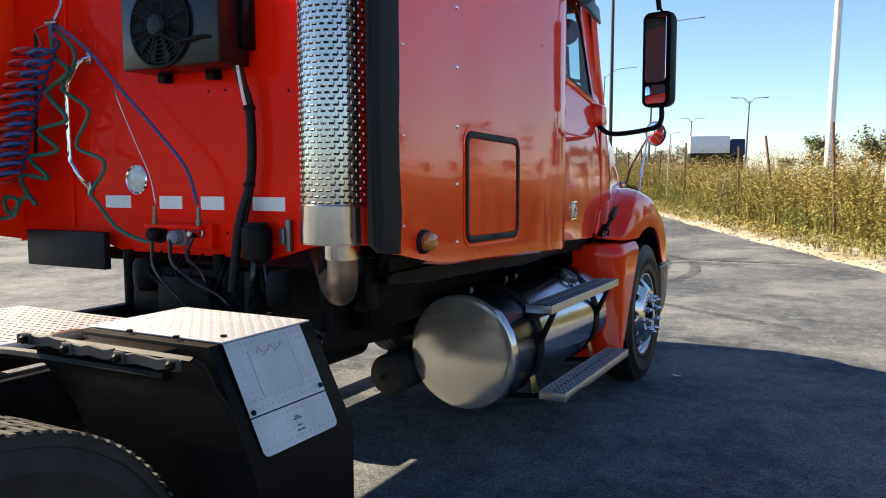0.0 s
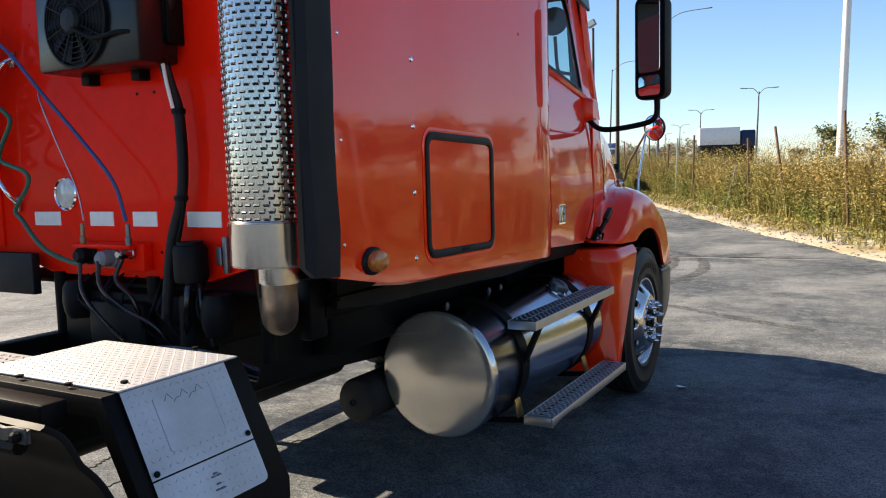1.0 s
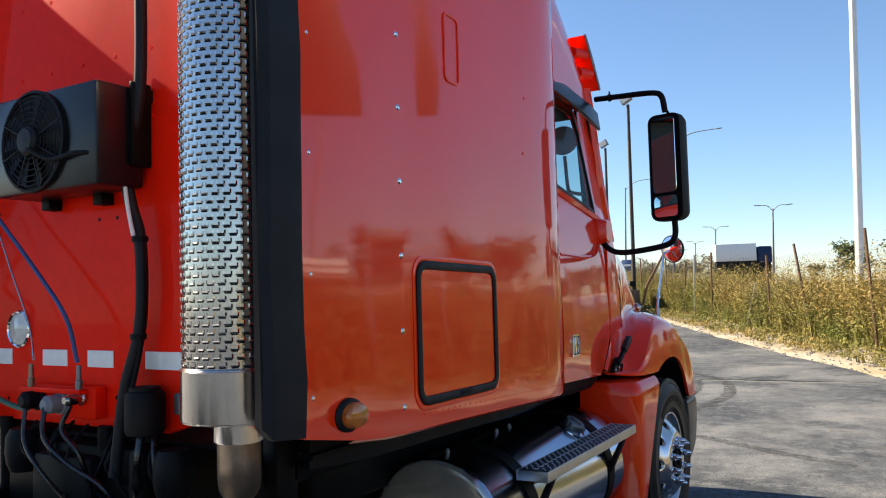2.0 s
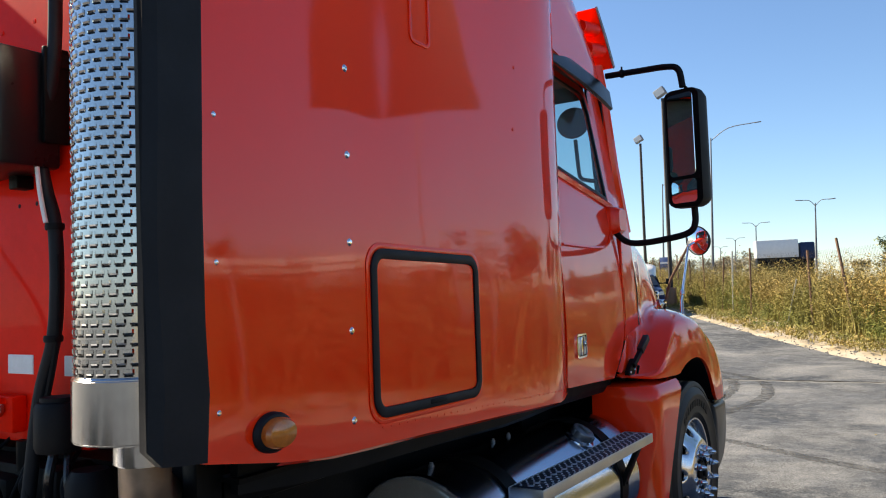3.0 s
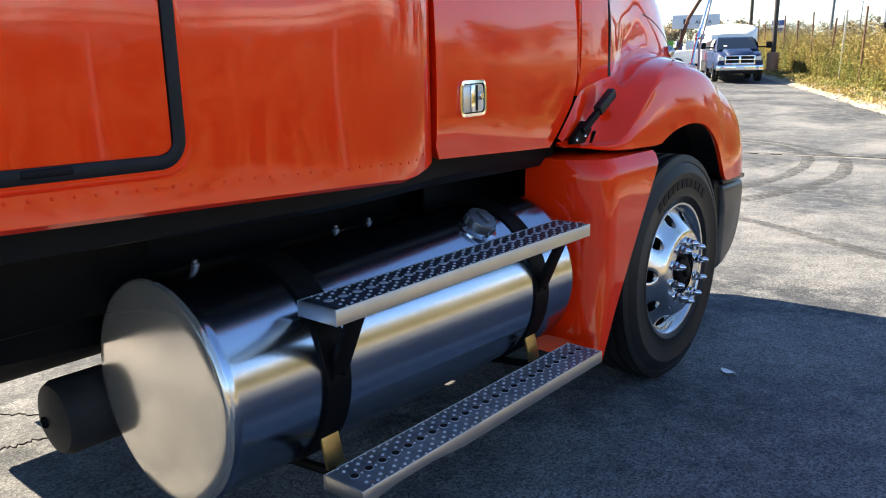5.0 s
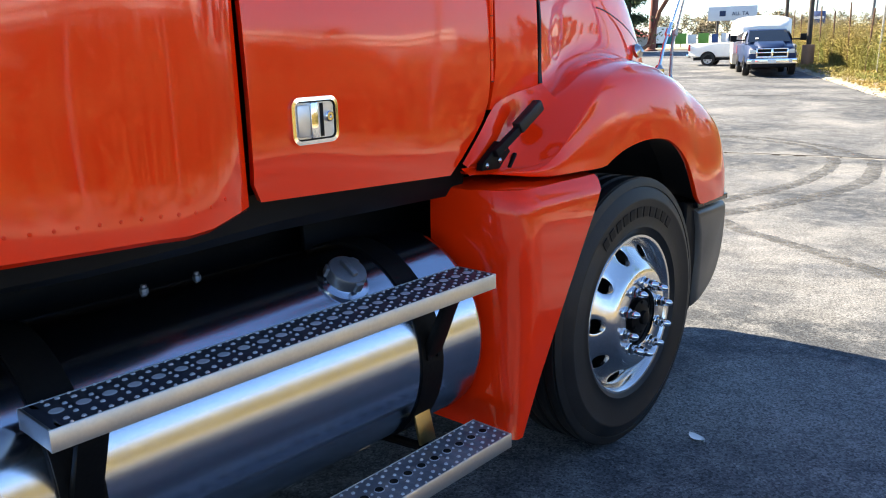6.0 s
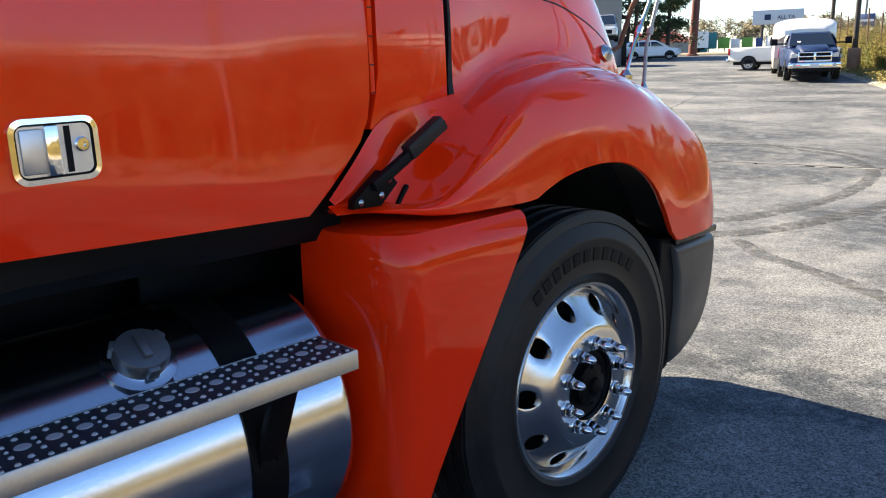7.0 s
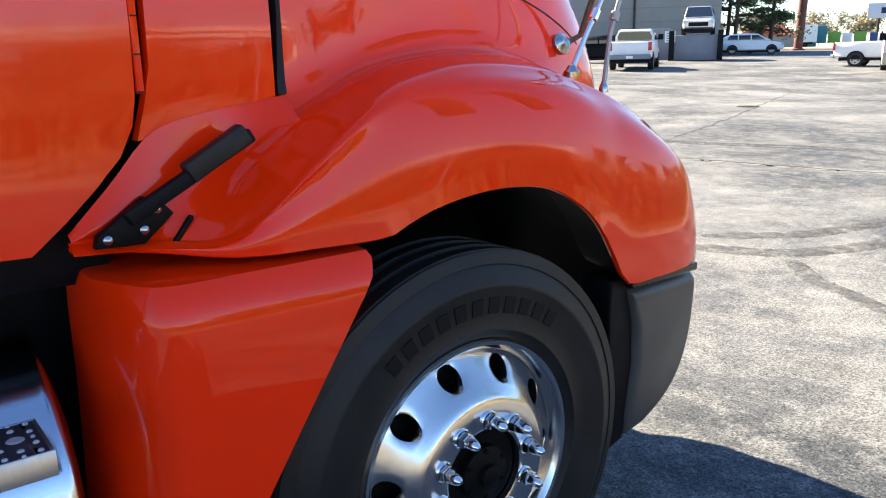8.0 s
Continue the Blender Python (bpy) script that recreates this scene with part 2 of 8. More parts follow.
def asphalt():
    """Worn asphalt: grey with pale dusty patches, dark stains, coarse aggregate and hairline cracks."""
    m = bpy.data.materials.new("worn_asphalt")
    m.use_nodes = True
    n, l = m.node_tree.nodes, m.node_tree.links
    b = n["Principled BSDF"]
    co = n.new("ShaderNodeTexCoord")

    def noise_at(scale, detail, rough=0.6, warp=0.0, stretch=(1, 1, 1)):
        mp = n.new("ShaderNodeMapping")
        mp.inputs["Scale"].default_value = stretch
        l.new(co.outputs["Object"], mp.inputs[0])
        t = n.new("ShaderNodeTexNoise")
        t.inputs["Scale"].default_value, t.inputs["Detail"].default_value = scale, detail
        t.inputs["Roughness"].default_value, t.inputs["Distortion"].default_value = rough, warp
        l.new(mp.outputs[0], t.inputs["Vector"])
        return t.outputs[0]

    def ramp(src, a, z, lo=0.0, hi=1.0):
        r = n.new("ShaderNodeMapRange")
        r.inputs[1].default_value, r.inputs[2].default_value = a, z
        r.inputs[3].default_value, r.inputs[4].default_value = lo, hi
        l.new(src, r.inputs[0])
        return r.outputs[0]

    def blend(fac, c1, c2):
        x = n.new("ShaderNodeMix")
        x.data_type = "RGBA"
        for s, c in ((6, c1), (7, c2)):
            if isinstance(c, tuple):
                x.inputs[s].default_value = (*c, 1)
            else:
                l.new(c, x.inputs[s])
        l.new(fac, x.inputs[0])
        return x.outputs[2]
    base = blend(ramp(noise_at(0.28, 8, 0.64, 0.2), 0.42, 0.60), (0.040, 0.048, 0.059), (0.115, 0.125, 0.137))
    base = blend(ramp(noise_at(0.55, 10, 0.70, 0.5), 0.47, 0.70, 0, 0.75), base, (0.26, 0.27, 0.27))
    base = blend(ramp(noise_at(5.0, 8, 0.80), 0.47, 0.64, 0, 0.65), base, (0.192, 0.205, 0.215))
    base = blend(ramp(noise_at(0.9, 9, 0.72, 0.5), 0.56, 0.72, 0, 0.45), base, (0.024, 0.029, 0.036))
    base = blend(ramp(noise_at(58.0, 4, 0.72), 0.63, 0.71, 0, 0.6), base, (0.36, 0.365, 0.36))
    base = blend(ramp(noise_at(95.0, 3, 0.68), 0.57, 0.65, 0, 0.72), base, (0.022, 0.024, 0.027))
    vor = n.new("ShaderNodeTexVoronoi")
    vor.inputs["Scale"].default_value = 118
    l.new(co.outputs["Object"], vor.inputs["Vector"])
    grit = n.new("ShaderNodeMix")
    grit.data_type, grit.blend_type = "RGBA", "MULTIPLY"
    grit.inputs[0].default_value = 0.95
    l.new(base, grit.inputs[6])
    l.new(blend(ramp(vor.outputs["Color"], 0.0, 1.0), (0.20, 0.21, 0.23), (1.68, 1.64, 1.58)), grit.inputs[7])
    out = grit.outputs[2]
    l.new(out, b.inputs["Base Color"])
    b.inputs["Specular IOR Level"].default_value = 0.18
    l.new(ramp(noise_at(1.7, 6, 0.7, 0.6), 0.4, 0.7, 0.92, 0.62), b.inputs["Roughness"])
    bp = n.new("ShaderNodeBump")
    bp.inputs["Strength"].default_value, bp.inputs["Distance"].default_value = 0.5, 0.003
    l.new(vor.outputs["Distance"], bp.inputs["Height"])
    l.new(bp.outputs[0], b.inputs["Normal"])
    return m


ASPHALT = asphalt()
TARMARK = material("dark_tyre_mark", (0.055, 0.060, 0.064), 0.75, 0, 0.3, 3, 80, 0.3, 0.003, second=(0.10, 0.103, 0.105), mix=0.9, spec=0.1)


def worn_through(m, scale, lo, hi):
    """Lets the ground show through a thin smear in specks."""
    n, l = m.node_tree.nodes, m.node_tree.links
    co, t, r = n.new("ShaderNodeTexCoord"), n.new("ShaderNodeTexNoise"), n.new("ShaderNodeMapRange")
    t.inputs["Scale"].default_value, t.inputs["Detail"].default_value = scale, 6
    t.inputs["Roughness"].default_value = 0.8
    l.new(co.outputs["Object"], t.inputs["Vector"])
    l.new(t.outputs[0], r.inputs[0])
    r.inputs[1].default_value, r.inputs[2].default_value = 0.40, 0.60
    r.inputs[3].default_value, r.inputs[4].default_value = lo, hi
    x, tr = n.new("ShaderNodeMixShader"), n.new("ShaderNodeBsdfTransparent")
    l.new(r.outputs[0], x.inputs[0])
    l.new(tr.outputs[0], x.inputs[1])
    l.new(n["Principled BSDF"].outputs[0], x.inputs[2])
    l.new(x.outputs[0], n["Material Output"].inputs[0])


worn_through(TARMARK, 9.0, 0.0, 0.75)
CRACK = material("open_crack", (0.035, 0.032, 0.03), 0.95, 0, 0.3, 8, 80, 0.3, 0.004, spec=0.1)
PATCH = material("pale_seam_dust", (0.225, 0.23, 0.225), 0.95, 0, 0.2, 4, 60, 0.3, 0.003, spec=0.1)


# ---------------------------------------------------------------- mesh helpers
def part(name, bm, mat, parent=None, label="", sharp=35, smooth=True):
    """Links a bmesh as one mesh object, under a thing or a part when one is given. Its mesh is in world metres."""
    bmesh.ops.recalc_face_normals(bm, faces=bm.faces)
    lim = radians(sharp)
    for f in bm.faces:
        f.smooth = smooth
    for e in bm.edges:
        if len(e.link_faces) == 2 and e.calc_face_angle(0) > lim:
            e.smooth = False
    me = bpy.data.meshes.new(name)
    bm.to_mesh(me)
    bm.free()
    return link(name, me, mat, parent, label)


def link(name, me, mat, parent=None, label=""):
    if mat and not me.materials:
        me.materials.append(mat)
    ob = new(name, me)
    if parent:
        ob.parent = parent
        if parent.type == "EMPTY":
            ob.matrix_parent_inverse = Matrix.Translation(parent.location).inverted()
    if label:
        ob["label"] = label
    return ob


def thing(name, at, label, category, group="", kind=""):
    ob = new(name)
    ob.location = at
    ob.empty_display_size = 0.2
    return tagged(ob, label, category, group, kind)


def B():
    return bmesh.new()


def box(bm, x0, x1, y0, y1, z0, z1, bevel=0.0, m=None, seg=2):
    v = bmesh.ops.create_cube(bm, size=1)["verts"]
    for p in v:
        p.co = Vector(((x0 + x1) / 2 + p.co.x * (x1 - x0), (y0 + y1) / 2 + p.co.y * (y1 - y0), (z0 + z1) / 2 + p.co.z * (z1 - z0)))
    if bevel:
        es = list({e for p in v for e in p.link_edges})
        r = bmesh.ops.bevel(bm, geom=es, offset=bevel, segments=seg, affect="EDGES", profile=0.5)
        v = list({p for f in r["faces"] for p in f.verts})
        v = list(set(v) | {p for f in r["faces"] for e in f.edges for p in e.verts})
    if m:
        bmesh.ops.transform(bm, matrix=m, verts=list(set(v)))
    return bm


def grid(bm, rows, closed=False, cap=False):
    """A sheet through rows of points; closed joins each row's ends."""
    vs = [[bm.verts.new(p) for p in r] for r in rows]
    k = len(rows[0])
    for a, b in zip(vs, vs[1:]):
        for i in range(k if closed else k - 1):
            j = (i + 1) % k
            q = [a[i], a[j], b[j], b[i]]
            if len({tuple(round(c, 6) for c in p.co) for p in q}) >= 3:
                try:
                    bm.faces.new(q)
                except ValueError:
                    pass
    if cap:
        for r in (vs[0], vs[-1]):
            try:
                bm.faces.new(r)
            except ValueError:
                pass
    return vs


def lathe(bm, profile, m, seg=48, close=False):
    """Turns (radius, height) pairs about the local z axis of m."""
    rows = []
    for r, h in profile:
        rows.append([m @ Vector((max(r, 1e-5) * math.cos(2 * math.pi * i / seg), max(r, 1e-5) * math.sin(2 * math.pi * i / seg), h)) for i in range(seg)])
    if close:
        rows.append(rows[0])
    grid(bm, rows, True)
    bmesh.ops.remove_doubles(bm, verts=bm.verts, dist=1e-5)
    return bm


def smooth_path(pts, steps=6):
    """A Catmull-Rom curve through the points."""
    p = [Vector(q) for q in pts]
    p = [p[0] * 2 - p[1]] + p + [p[-1] * 2 - p[-2]]
    out = []
    for i in range(1, len(p) - 2):
        for s in range(steps):
            t = s / steps
            a, b, c, d = p[i - 1:i + 3]
            out.append(0.5 * ((2 * b) + (c - a) * t + (2 * a - 5 * b + 4 * c - d) * t * t + (3 * b - a - 3 * c + d) * t ** 3))
    return out + [p[-2]]


def tube(bm, pts, r, seg=10, steps=0, cap=True):
    """A round bar along the points; r is one radius or one for each point."""
    p = smooth_path(pts, steps) if steps else [Vector(q) for q in pts]
    rs = r if isinstance(r, (list, tuple)) else [r] * len(p)
    d = (p[1] - p[0]).normalized()
    up = d.orthogonal().normalized()
    rows = []
    for i, q in enumerate(p):
        t = (p[min(i + 1, len(p) - 1)] - p[max(i - 1, 0)]).normalized()
        up = (up - t * up.dot(t)).normalized()
        w = t.cross(up)
        k = rs[min(i, len(rs) - 1)]
        rows.append([q + (up * math.cos(2 * math.pi * j / seg) + w * math.sin(2 * math.pi * j / seg)) * k for j in range(seg)])
    grid(bm, rows, True, cap)
    return bm


def prism(bm, poly, axis, lo, hi, bevel=0.0):
    """Pulls a flat outline along an axis from lo to hi. axis x: (y, z) points; y: (x, z); z: (x, y)."""
    def at(p, h):
        return {"x": (h, p[0], p[1]), "y": (p[0], h, p[1]), "z": (p[0], p[1], h)}[axis]
    a = [bm.verts.new(at(p, lo)) for p in poly]
    b = [bm.verts.new(at(p, hi)) for p in poly]
    fs = [bm.faces.new(a), bm.faces.new(b)]
    for i in range(len(poly)):
        j = (i + 1) % len(poly)
        fs.append(bm.faces.new((a[i], a[j], b[j], b[i])))
    if bevel:
        bmesh.ops.bevel(bm, geom=list({e for f in fs[:2] for e in f.edges}), offset=bevel, segments=2, affect="EDGES", profile=0.5)
    return bm


def rounded(x0, x1, z0, z1, r, n=6):
    """A rounded rectangle, counter-clockwise."""
    out = []
    for cx, cz, a in ((x1 - r, z1 - r, 0), (x0 + r, z1 - r, 90), (x0 + r, z0 + r, 180), (x1 - r, z0 + r, 270)):
        for i in range(n + 1):
            t = radians(a + 90 * i / n)
            out.append((cx + r * math.cos(t), cz + r * math.sin(t)))
    return out


def lerp_table(table, y):
    """A smooth reading of a small table of (y, value)."""
    if y <= table[0][0]:
        return table[0][1]
    for i in range(len(table) - 1):
        (a, va), (b, vb) = table[i], table[i + 1]
        if y <= b:
            t = (y - a) / (b - a)
            p = table[max(i - 1, 0)]
            q = table[min(i + 2, len(table) - 1)]
            ma = (vb - p[1]) / (b - p[0]) * (b - a)
            mb = (q[1] - va) / (q[0] - a) * (b - a)
            return (2 * t ** 3 - 3 * t * t + 1) * va + (t ** 3 - 2 * t * t + t) * ma + (3 * t * t - 2 * t ** 3) * vb + (t ** 3 - t * t) * mb
    return table[-1][1]


# ---------------------------------------------------------------- ground
def ground_z(x, y):
    r = max(0.0, min(1.0, (y - 10) / 15))
    r = r * r * (3 - 2 * r)
    k = 0.010 * max(0.0, y - 16) + 0.029 * max(0.0, -x - 4) * r
    return 1.6 * math.tanh(k / 1.6)


def edge_x(y):
    """The right-hand edge of the asphalt, which runs slantwise ahead of the truck."""
    return 0.29 - 0.505 * (y - 15.44)


def spaced(lo, hi, near, fine, grow=1.25):
    out, c, s = [near], near, fine
    while c < hi:
        c += s
        s *= grow
        out.append(min(c, hi))
    c, s = near, fine
    while c > lo:
        c -= s
        s *= grow
        out.insert(0, max(c, lo))
    return out


bm = B()
XS, YS = spaced(-2500, 2500, -4, 1.5), spaced(-2500, 3500, 14, 1.5)
grid(bm, [[(x, y, ground_z(x, y)) for x in XS] for y in YS])
ground = tagged(part("ground", bm, ASPHALT, sharp=180), "worn grey asphalt lot with pale dusty patches", "ground", kind="structure")


def ribbon(name, pts, width, mat, lift, label, category, jag=0.0, seed=1, steps=8, end=None, rag=0.55):
    """A thin uneven strip that lies on the asphalt."""
    rnd = random.Random(seed)
    p = smooth_path([(x, y, 0) for x, y in pts], steps)
    rows = []
    for i, q in enumerate(p):
        t = (p[min(i + 1, len(p) - 1)] - p[max(i - 1, 0)]).normalized()
        s = Vector((-t.y, t.x, 0))
        c = q + s * rnd.uniform(-jag, jag)
        w = (width + ((end or width) - width) * i / (len(p) - 1)) * rnd.uniform(rag, 1.2) * min(1, 0.25 + i / 4, 0.25 + (len(p) - 1 - i) / 4) / 2
        rows.append([Vector((a.x, a.y, ground_z(a.x, a.y) + h)) for a, h in ((c - s * w, 0.001), (c - s * w * 0.8, lift), (c + s * w * 0.8, lift), (c + s * w, 0.001))])
    b = B()
    grid(b, rows)
    return tagged(part(name, b, mat, sharp=180), label, category, kind="structure")


# verge strip between the asphalt and the fence, and the rough ground beyond it
bm = B()
rows = []
for i in range(118):
    y = -45 + i * 0.9
    row = []
    for d, h in ((0.0, 0.004), (0.12, 0.035), (0.5, 0.07), (1.2, 0.10), (2.2, 0.13), (4.0, 0.22), (9.0, 0.35), (16.0, 0.4)):
        x = edge_x(y) + d + (0.16 * noise.noise((y * 0.9, d, 0)) + 0.08 * noise.noise((y * 3.1, d, 4)) if d < 3 else 0)
        yy = y + d * 0.45
        row.append((x, yy, ground_z(x, yy) + h + 0.04 * noise.noise((x * 1.3, yy * 1.3, 2)) * (d > 0.1)))
    rows.append(row)
grid(bm, rows)
tagged(part("verge", bm, VERGE, sharp=180), "sandy verge with dry litter along the asphalt edge", "verge", kind="structure")

# ---------------------------------------------------------------- the truck
XC = -2.80  # the truck's middle line; it faces +y
truck = thing("semi_truck", (XC, 5.0, 0), "glossy red conventional semi truck tractor with sleeper, standing on asphalt", "truck")


def mirrored(bm):
    for v in bm.verts:
        v.co.x = 2 * XC - v.co.x
    return bm


def side_x(y):
    return lerp_table([(2.70, -1.508), (3.3, -1.565), (3.75, -1.585), (4.2, -1.600), (4.6, -1.607), (4.76, -1.618), (4.88, -1.640), (4.96, -1.663), (4.992, -1.684)], y)


def sleeper_bottom(y):
    return lerp_table([(2.72, 1.372), (3.14, 1.300), (3.7, 1.270), (4.72, 1.224), (4.83, 1.216), (4.90, 1.230), (4.96, 1.240), (5.0, 1.243)], y)


def roof_z(y):
    return lerp_table([(2.7, 4.0), (4.6, 4.0), (5.0, 3.92), (5.4, 3.76), (5.8, 3.56), (6.1, 3.36), (6.35, 3.10)], y)


# sleeper shell: right side, rounded roof, left side
bm = B()
rows = []
for i in range(22):
    y = 3.0 + (4.992 - 3.0) * (i / 21) ** 0.7
    x, zb, zt = side_x(y), sleeper_bottom(y), roof_z(y)
    tuck = 0.006 if i == 21 else 0.0
    sec = [(x - 0.02, zb - 0.012), (x - tuck, zb)] + [(x - tuck, zb + (3.45 - zb) * k / 6) for k in range(1, 7)]
    sec += [(x - 0.18 * (1 - math.cos(a)) - tuck, 3.45 + (zt - 3.45) * math.sin(a)) for a in (0.3, 0.6, 0.9, 1.2, 1.5)] + [(XC, zt + 0.05)]
    sec += [(2 * XC - a, b) for a, b in reversed(sec[:-1])]
    rows.append([(a, y, b) for a, b in sec])
rows.append([(p[0] + (XC - p[0]) * 0.02, 4.998, p[2]) for p in rows[-1]])
grid(bm, rows)
sleeper = part("sleeper_body", bm, RED_SIDE, truck, "glossy red sleeper shell")

# back wall of the sleeper, with its stepped lower edge
bm = B()
out = [(-4.08, 1.31), (-3.90, 1.37), (-3.57, 1.38), (-3.27, 1.29), (-2.30, 1.29), (-2.04, 1.37), (-1.60, 1.37), (-1.57, 3.5), (-1.80, 4.0), (-3.8, 4.0), (-4.03, 3.5)]
prism(bm, out, "y", 2.985, 3.02, 0.004)
back = part("back_wall", bm, RED_DULL, truck, "dusty red rear wall of the sleeper")
bm = B()
for z in (2.20, 2.38, 2.62, 2.9):
    for k in range(12):
        box(bm, -3.9 + k * 0.19, -3.888 + k * 0.19, 2.981, 2.986, z, z + 0.012)
tagged(part("wall_rivets", bm, RED_DULL, back), kind="stuff")
for x in (-3.62, -2.12):
    bm = B()
    box(bm, x - 0.012, x + 0.012, 2.972, 2.986, 1.4, 3.9, 0.004)
    part("wall_rib", bm, RED_DULL, back)

# red side extender with its rivet line and black rubber edge
for flip in (False, True):
    bm = B()
    rows = []
    for y in (2.741, 2.755, 2.85, 3.0, 3.15, 3.30, 3.325):
        x = side_x(y) + 0.006
        zb = sleeper_bottom(y)
        rows.append([(x - 0.03, y, zb)] + [(x, y, zb + (3.7 - zb) * k / 8) for k in range(9)] + [(x - 0.03, y, 3.7)])
    grid(bm, rows, True, True)
    ext = part("side_extender", mirrored(bm) if flip else bm, RED_SIDE, truck)
    bm = B()
    rows = []
    for y, dx in ((2.620, -0.030), (2.640, -0.006), (2.69, 0.004), (2.743, 0.008)):
        x, zb = side_x(2.7) + dx, 1.383 - (y - 2.620) * 0.09
        rnd = 0.03 if y < 2.63 else 0.0
        rows.append([(x - 0.022, y, zb + rnd)] + [(x + 0.004 * math.sin(k * 1.9), y + 0.006 * math.sin(k * 1.3), zb + rnd + (3.7 - zb) * k / 16) for k in range(17)] + [(x - 0.022, y, 3.7)])
    grid(bm, rows, True, True)
    part("rubber_edge", mirrored(bm) if flip else bm, TRIM, ext, "black rubber edge strip")

rivet = B()
lathe(rivet, [(0.0, 0.006), (0.006, 0.0055), (0.009, 0.003), (0.011, 0.001), (0.011, -0.002)], pose(0, 0, 0, 0, 90, 0), 12)
rivet_me = None
for k in range(9):
    z = 1.372 + 0.2465 * k
    if rivet_me is None:
        ob = part("rivet", rivet, CHROME, truck)
        rivet_me = ob.data
    else:
        ob = link("rivet", rivet_me, CHROME, truck)
    ob.location = (side_x(3.305) + 0.006, 3.303, z)
for k in range(7):
    ob = link("rivet", rivet_me, CHROME, truck)
    ob.location, ob.scale = (side_x(2.78) + 0.006, 2.785, 1.47 + 0.33 * k), (0.6, 0.6, 0.6)
rivet_red = rivet_me.copy()
rivet_red.materials.clear()
for z, y in ((2.36, 4.40), (2.62, 4.43), (2.30, 2.98), (2.55, 3.0)):
    ob = link("rivet", rivet_red, RED, truck)
    ob.location, ob.scale = (side_x(y), y, z), (0.7, 0.7, 0.7)
for k in range(34):
    y = 3.45 + k * 0.044
    ob = link("rivet", rivet_red, RED, sleeper)
    ob.location, ob.scale = (side_x(y) - 0.001, y, sleeper_bottom(y) + 0.049), (0.45, 0.45, 0.45)

# luggage hatch: pressed border, black rubber frame, red door, latch
def side_ring(bm, y0, y1, z0, z1, r, width, lo, hi, n=8, lean=0.0):
    """A rounded frame lying on the sleeper's side."""
    a = rounded(y0, y1, z0, z1, r, n)
    b = rounded(y0 + width, y1 - width, z0 + width, z1 - width, max(0.005, r - width), n)
    def at(p, h):
        return (side_x(p[0]) + h, p[0], p[1] + lean * (p[0] - y0))
    rows = [[at(p, lo) for p in a], [at(p, hi * 0.75) for p in a],
            [at((p[0] + (q[0] - p[0]) * 0.25, p[1] + (q[1] - p[1]) * 0.25), hi) for p, q in zip(a, b)],
            [at((p[0] + (q[0] - p[0]) * 0.75, p[1] + (q[1] - p[1]) * 0.75), hi) for p, q in zip(a, b)],
            [at(p, hi * 0.75) for p in b], [at(p, lo) for p in b]]
    grid(bm, rows, True)
    return bm


hatch = part("luggage_hatch", side_ring(B(), 3.385, 4.075, 1.338, 1.872, 0.075, 0.022, -0.002, 0.004, lean=-0.02), RED, truck, "square side hatch with a black rubber frame")
part("hatch_seal", side_ring(B(), 3.403, 4.057, 1.356, 1.854, 0.065, 0.030, 0.0, 0.012, lean=-0.02), TRIM, hatch, "black rubber seal")
bm = B()
rows = []
for k in range(9):
    z = 1.392 + (1.818 - 1.392) * k / 8
    rows.append([(side_x(y) + 0.004, y, z - 0.02 * (y - 3.4)) for y in (3.436, 3.48, 3.6, 3.75, 3.9, 3.98, 4.024)])
grid(bm, rows)
part("hatch_door", bm, RED_SIDE, hatch)
bm = B()
box(bm, side_x(3.75) + 0.003, side_x(3.75) + 0.016, 3.70, 3.80, 1.360, 1.376, 0.004)
part("hatch_latch", bm, MATBLACK, hatch)
# small closed vent higher up
vent = part("small_side_vent", side_ring(B(), 3.66, 3.785, 2.53, 2.80, 0.03, 0.012, -0.002, 0.006), RED, truck)

# marker lamp
bm = B()
mk = pose(side_x(2.95) + 0.004, 2.955, 1.40, 0, 90, 0) @ Matrix.Diagonal((0.92, 1.25, 1, 1))
lathe(bm, [(0.052, 0.0), (0.052, 0.012), (0.046, 0.020), (0.038, 0.022)], mk, 32)
lamp = part("marker_lamp", bm, TRIM, truck, "round amber side marker lamp in a black rubber ring")
bm = B()
lathe(bm, [(0.040, 0.018), (0.040, 0.036), (0.034, 0.046), (0.018, 0.052), (0.0, 0.053)], mk, 32)
part("amber_lens", bm, AMBER, lamp, "ribbed amber lens")

bm = B()
box(bm, 2 * XC + 1.72, -1.72, 3.03, 4.90, 1.240, 1.254)
part("sleeper_floor", bm, BLACK, truck)
# black skirt under the sleeper and cab
bm = B()
rows = []
for k in range(12):
    y = 3.05 + (5.95 - 3.05) * k / 11
    x = -1.745 - 0.03 * (y - 3.05)
    zb = sleeper_bottom(min(y, 4.96)) - 0.02 * max(0, y - 4.96)
    rows.append([(x, y, zb + 0.02), (x - 0.004, y, zb - 0.105 + 0.02 * max(0, y - 3.6)), (x - 0.03, y, zb - 0.105), (x - 0.03, y, zb + 0.02)])
grid(bm, rows, True, True)
part("lower_skirt", bm, MATBLACK, truck, "matt black skirt under the sleeper")

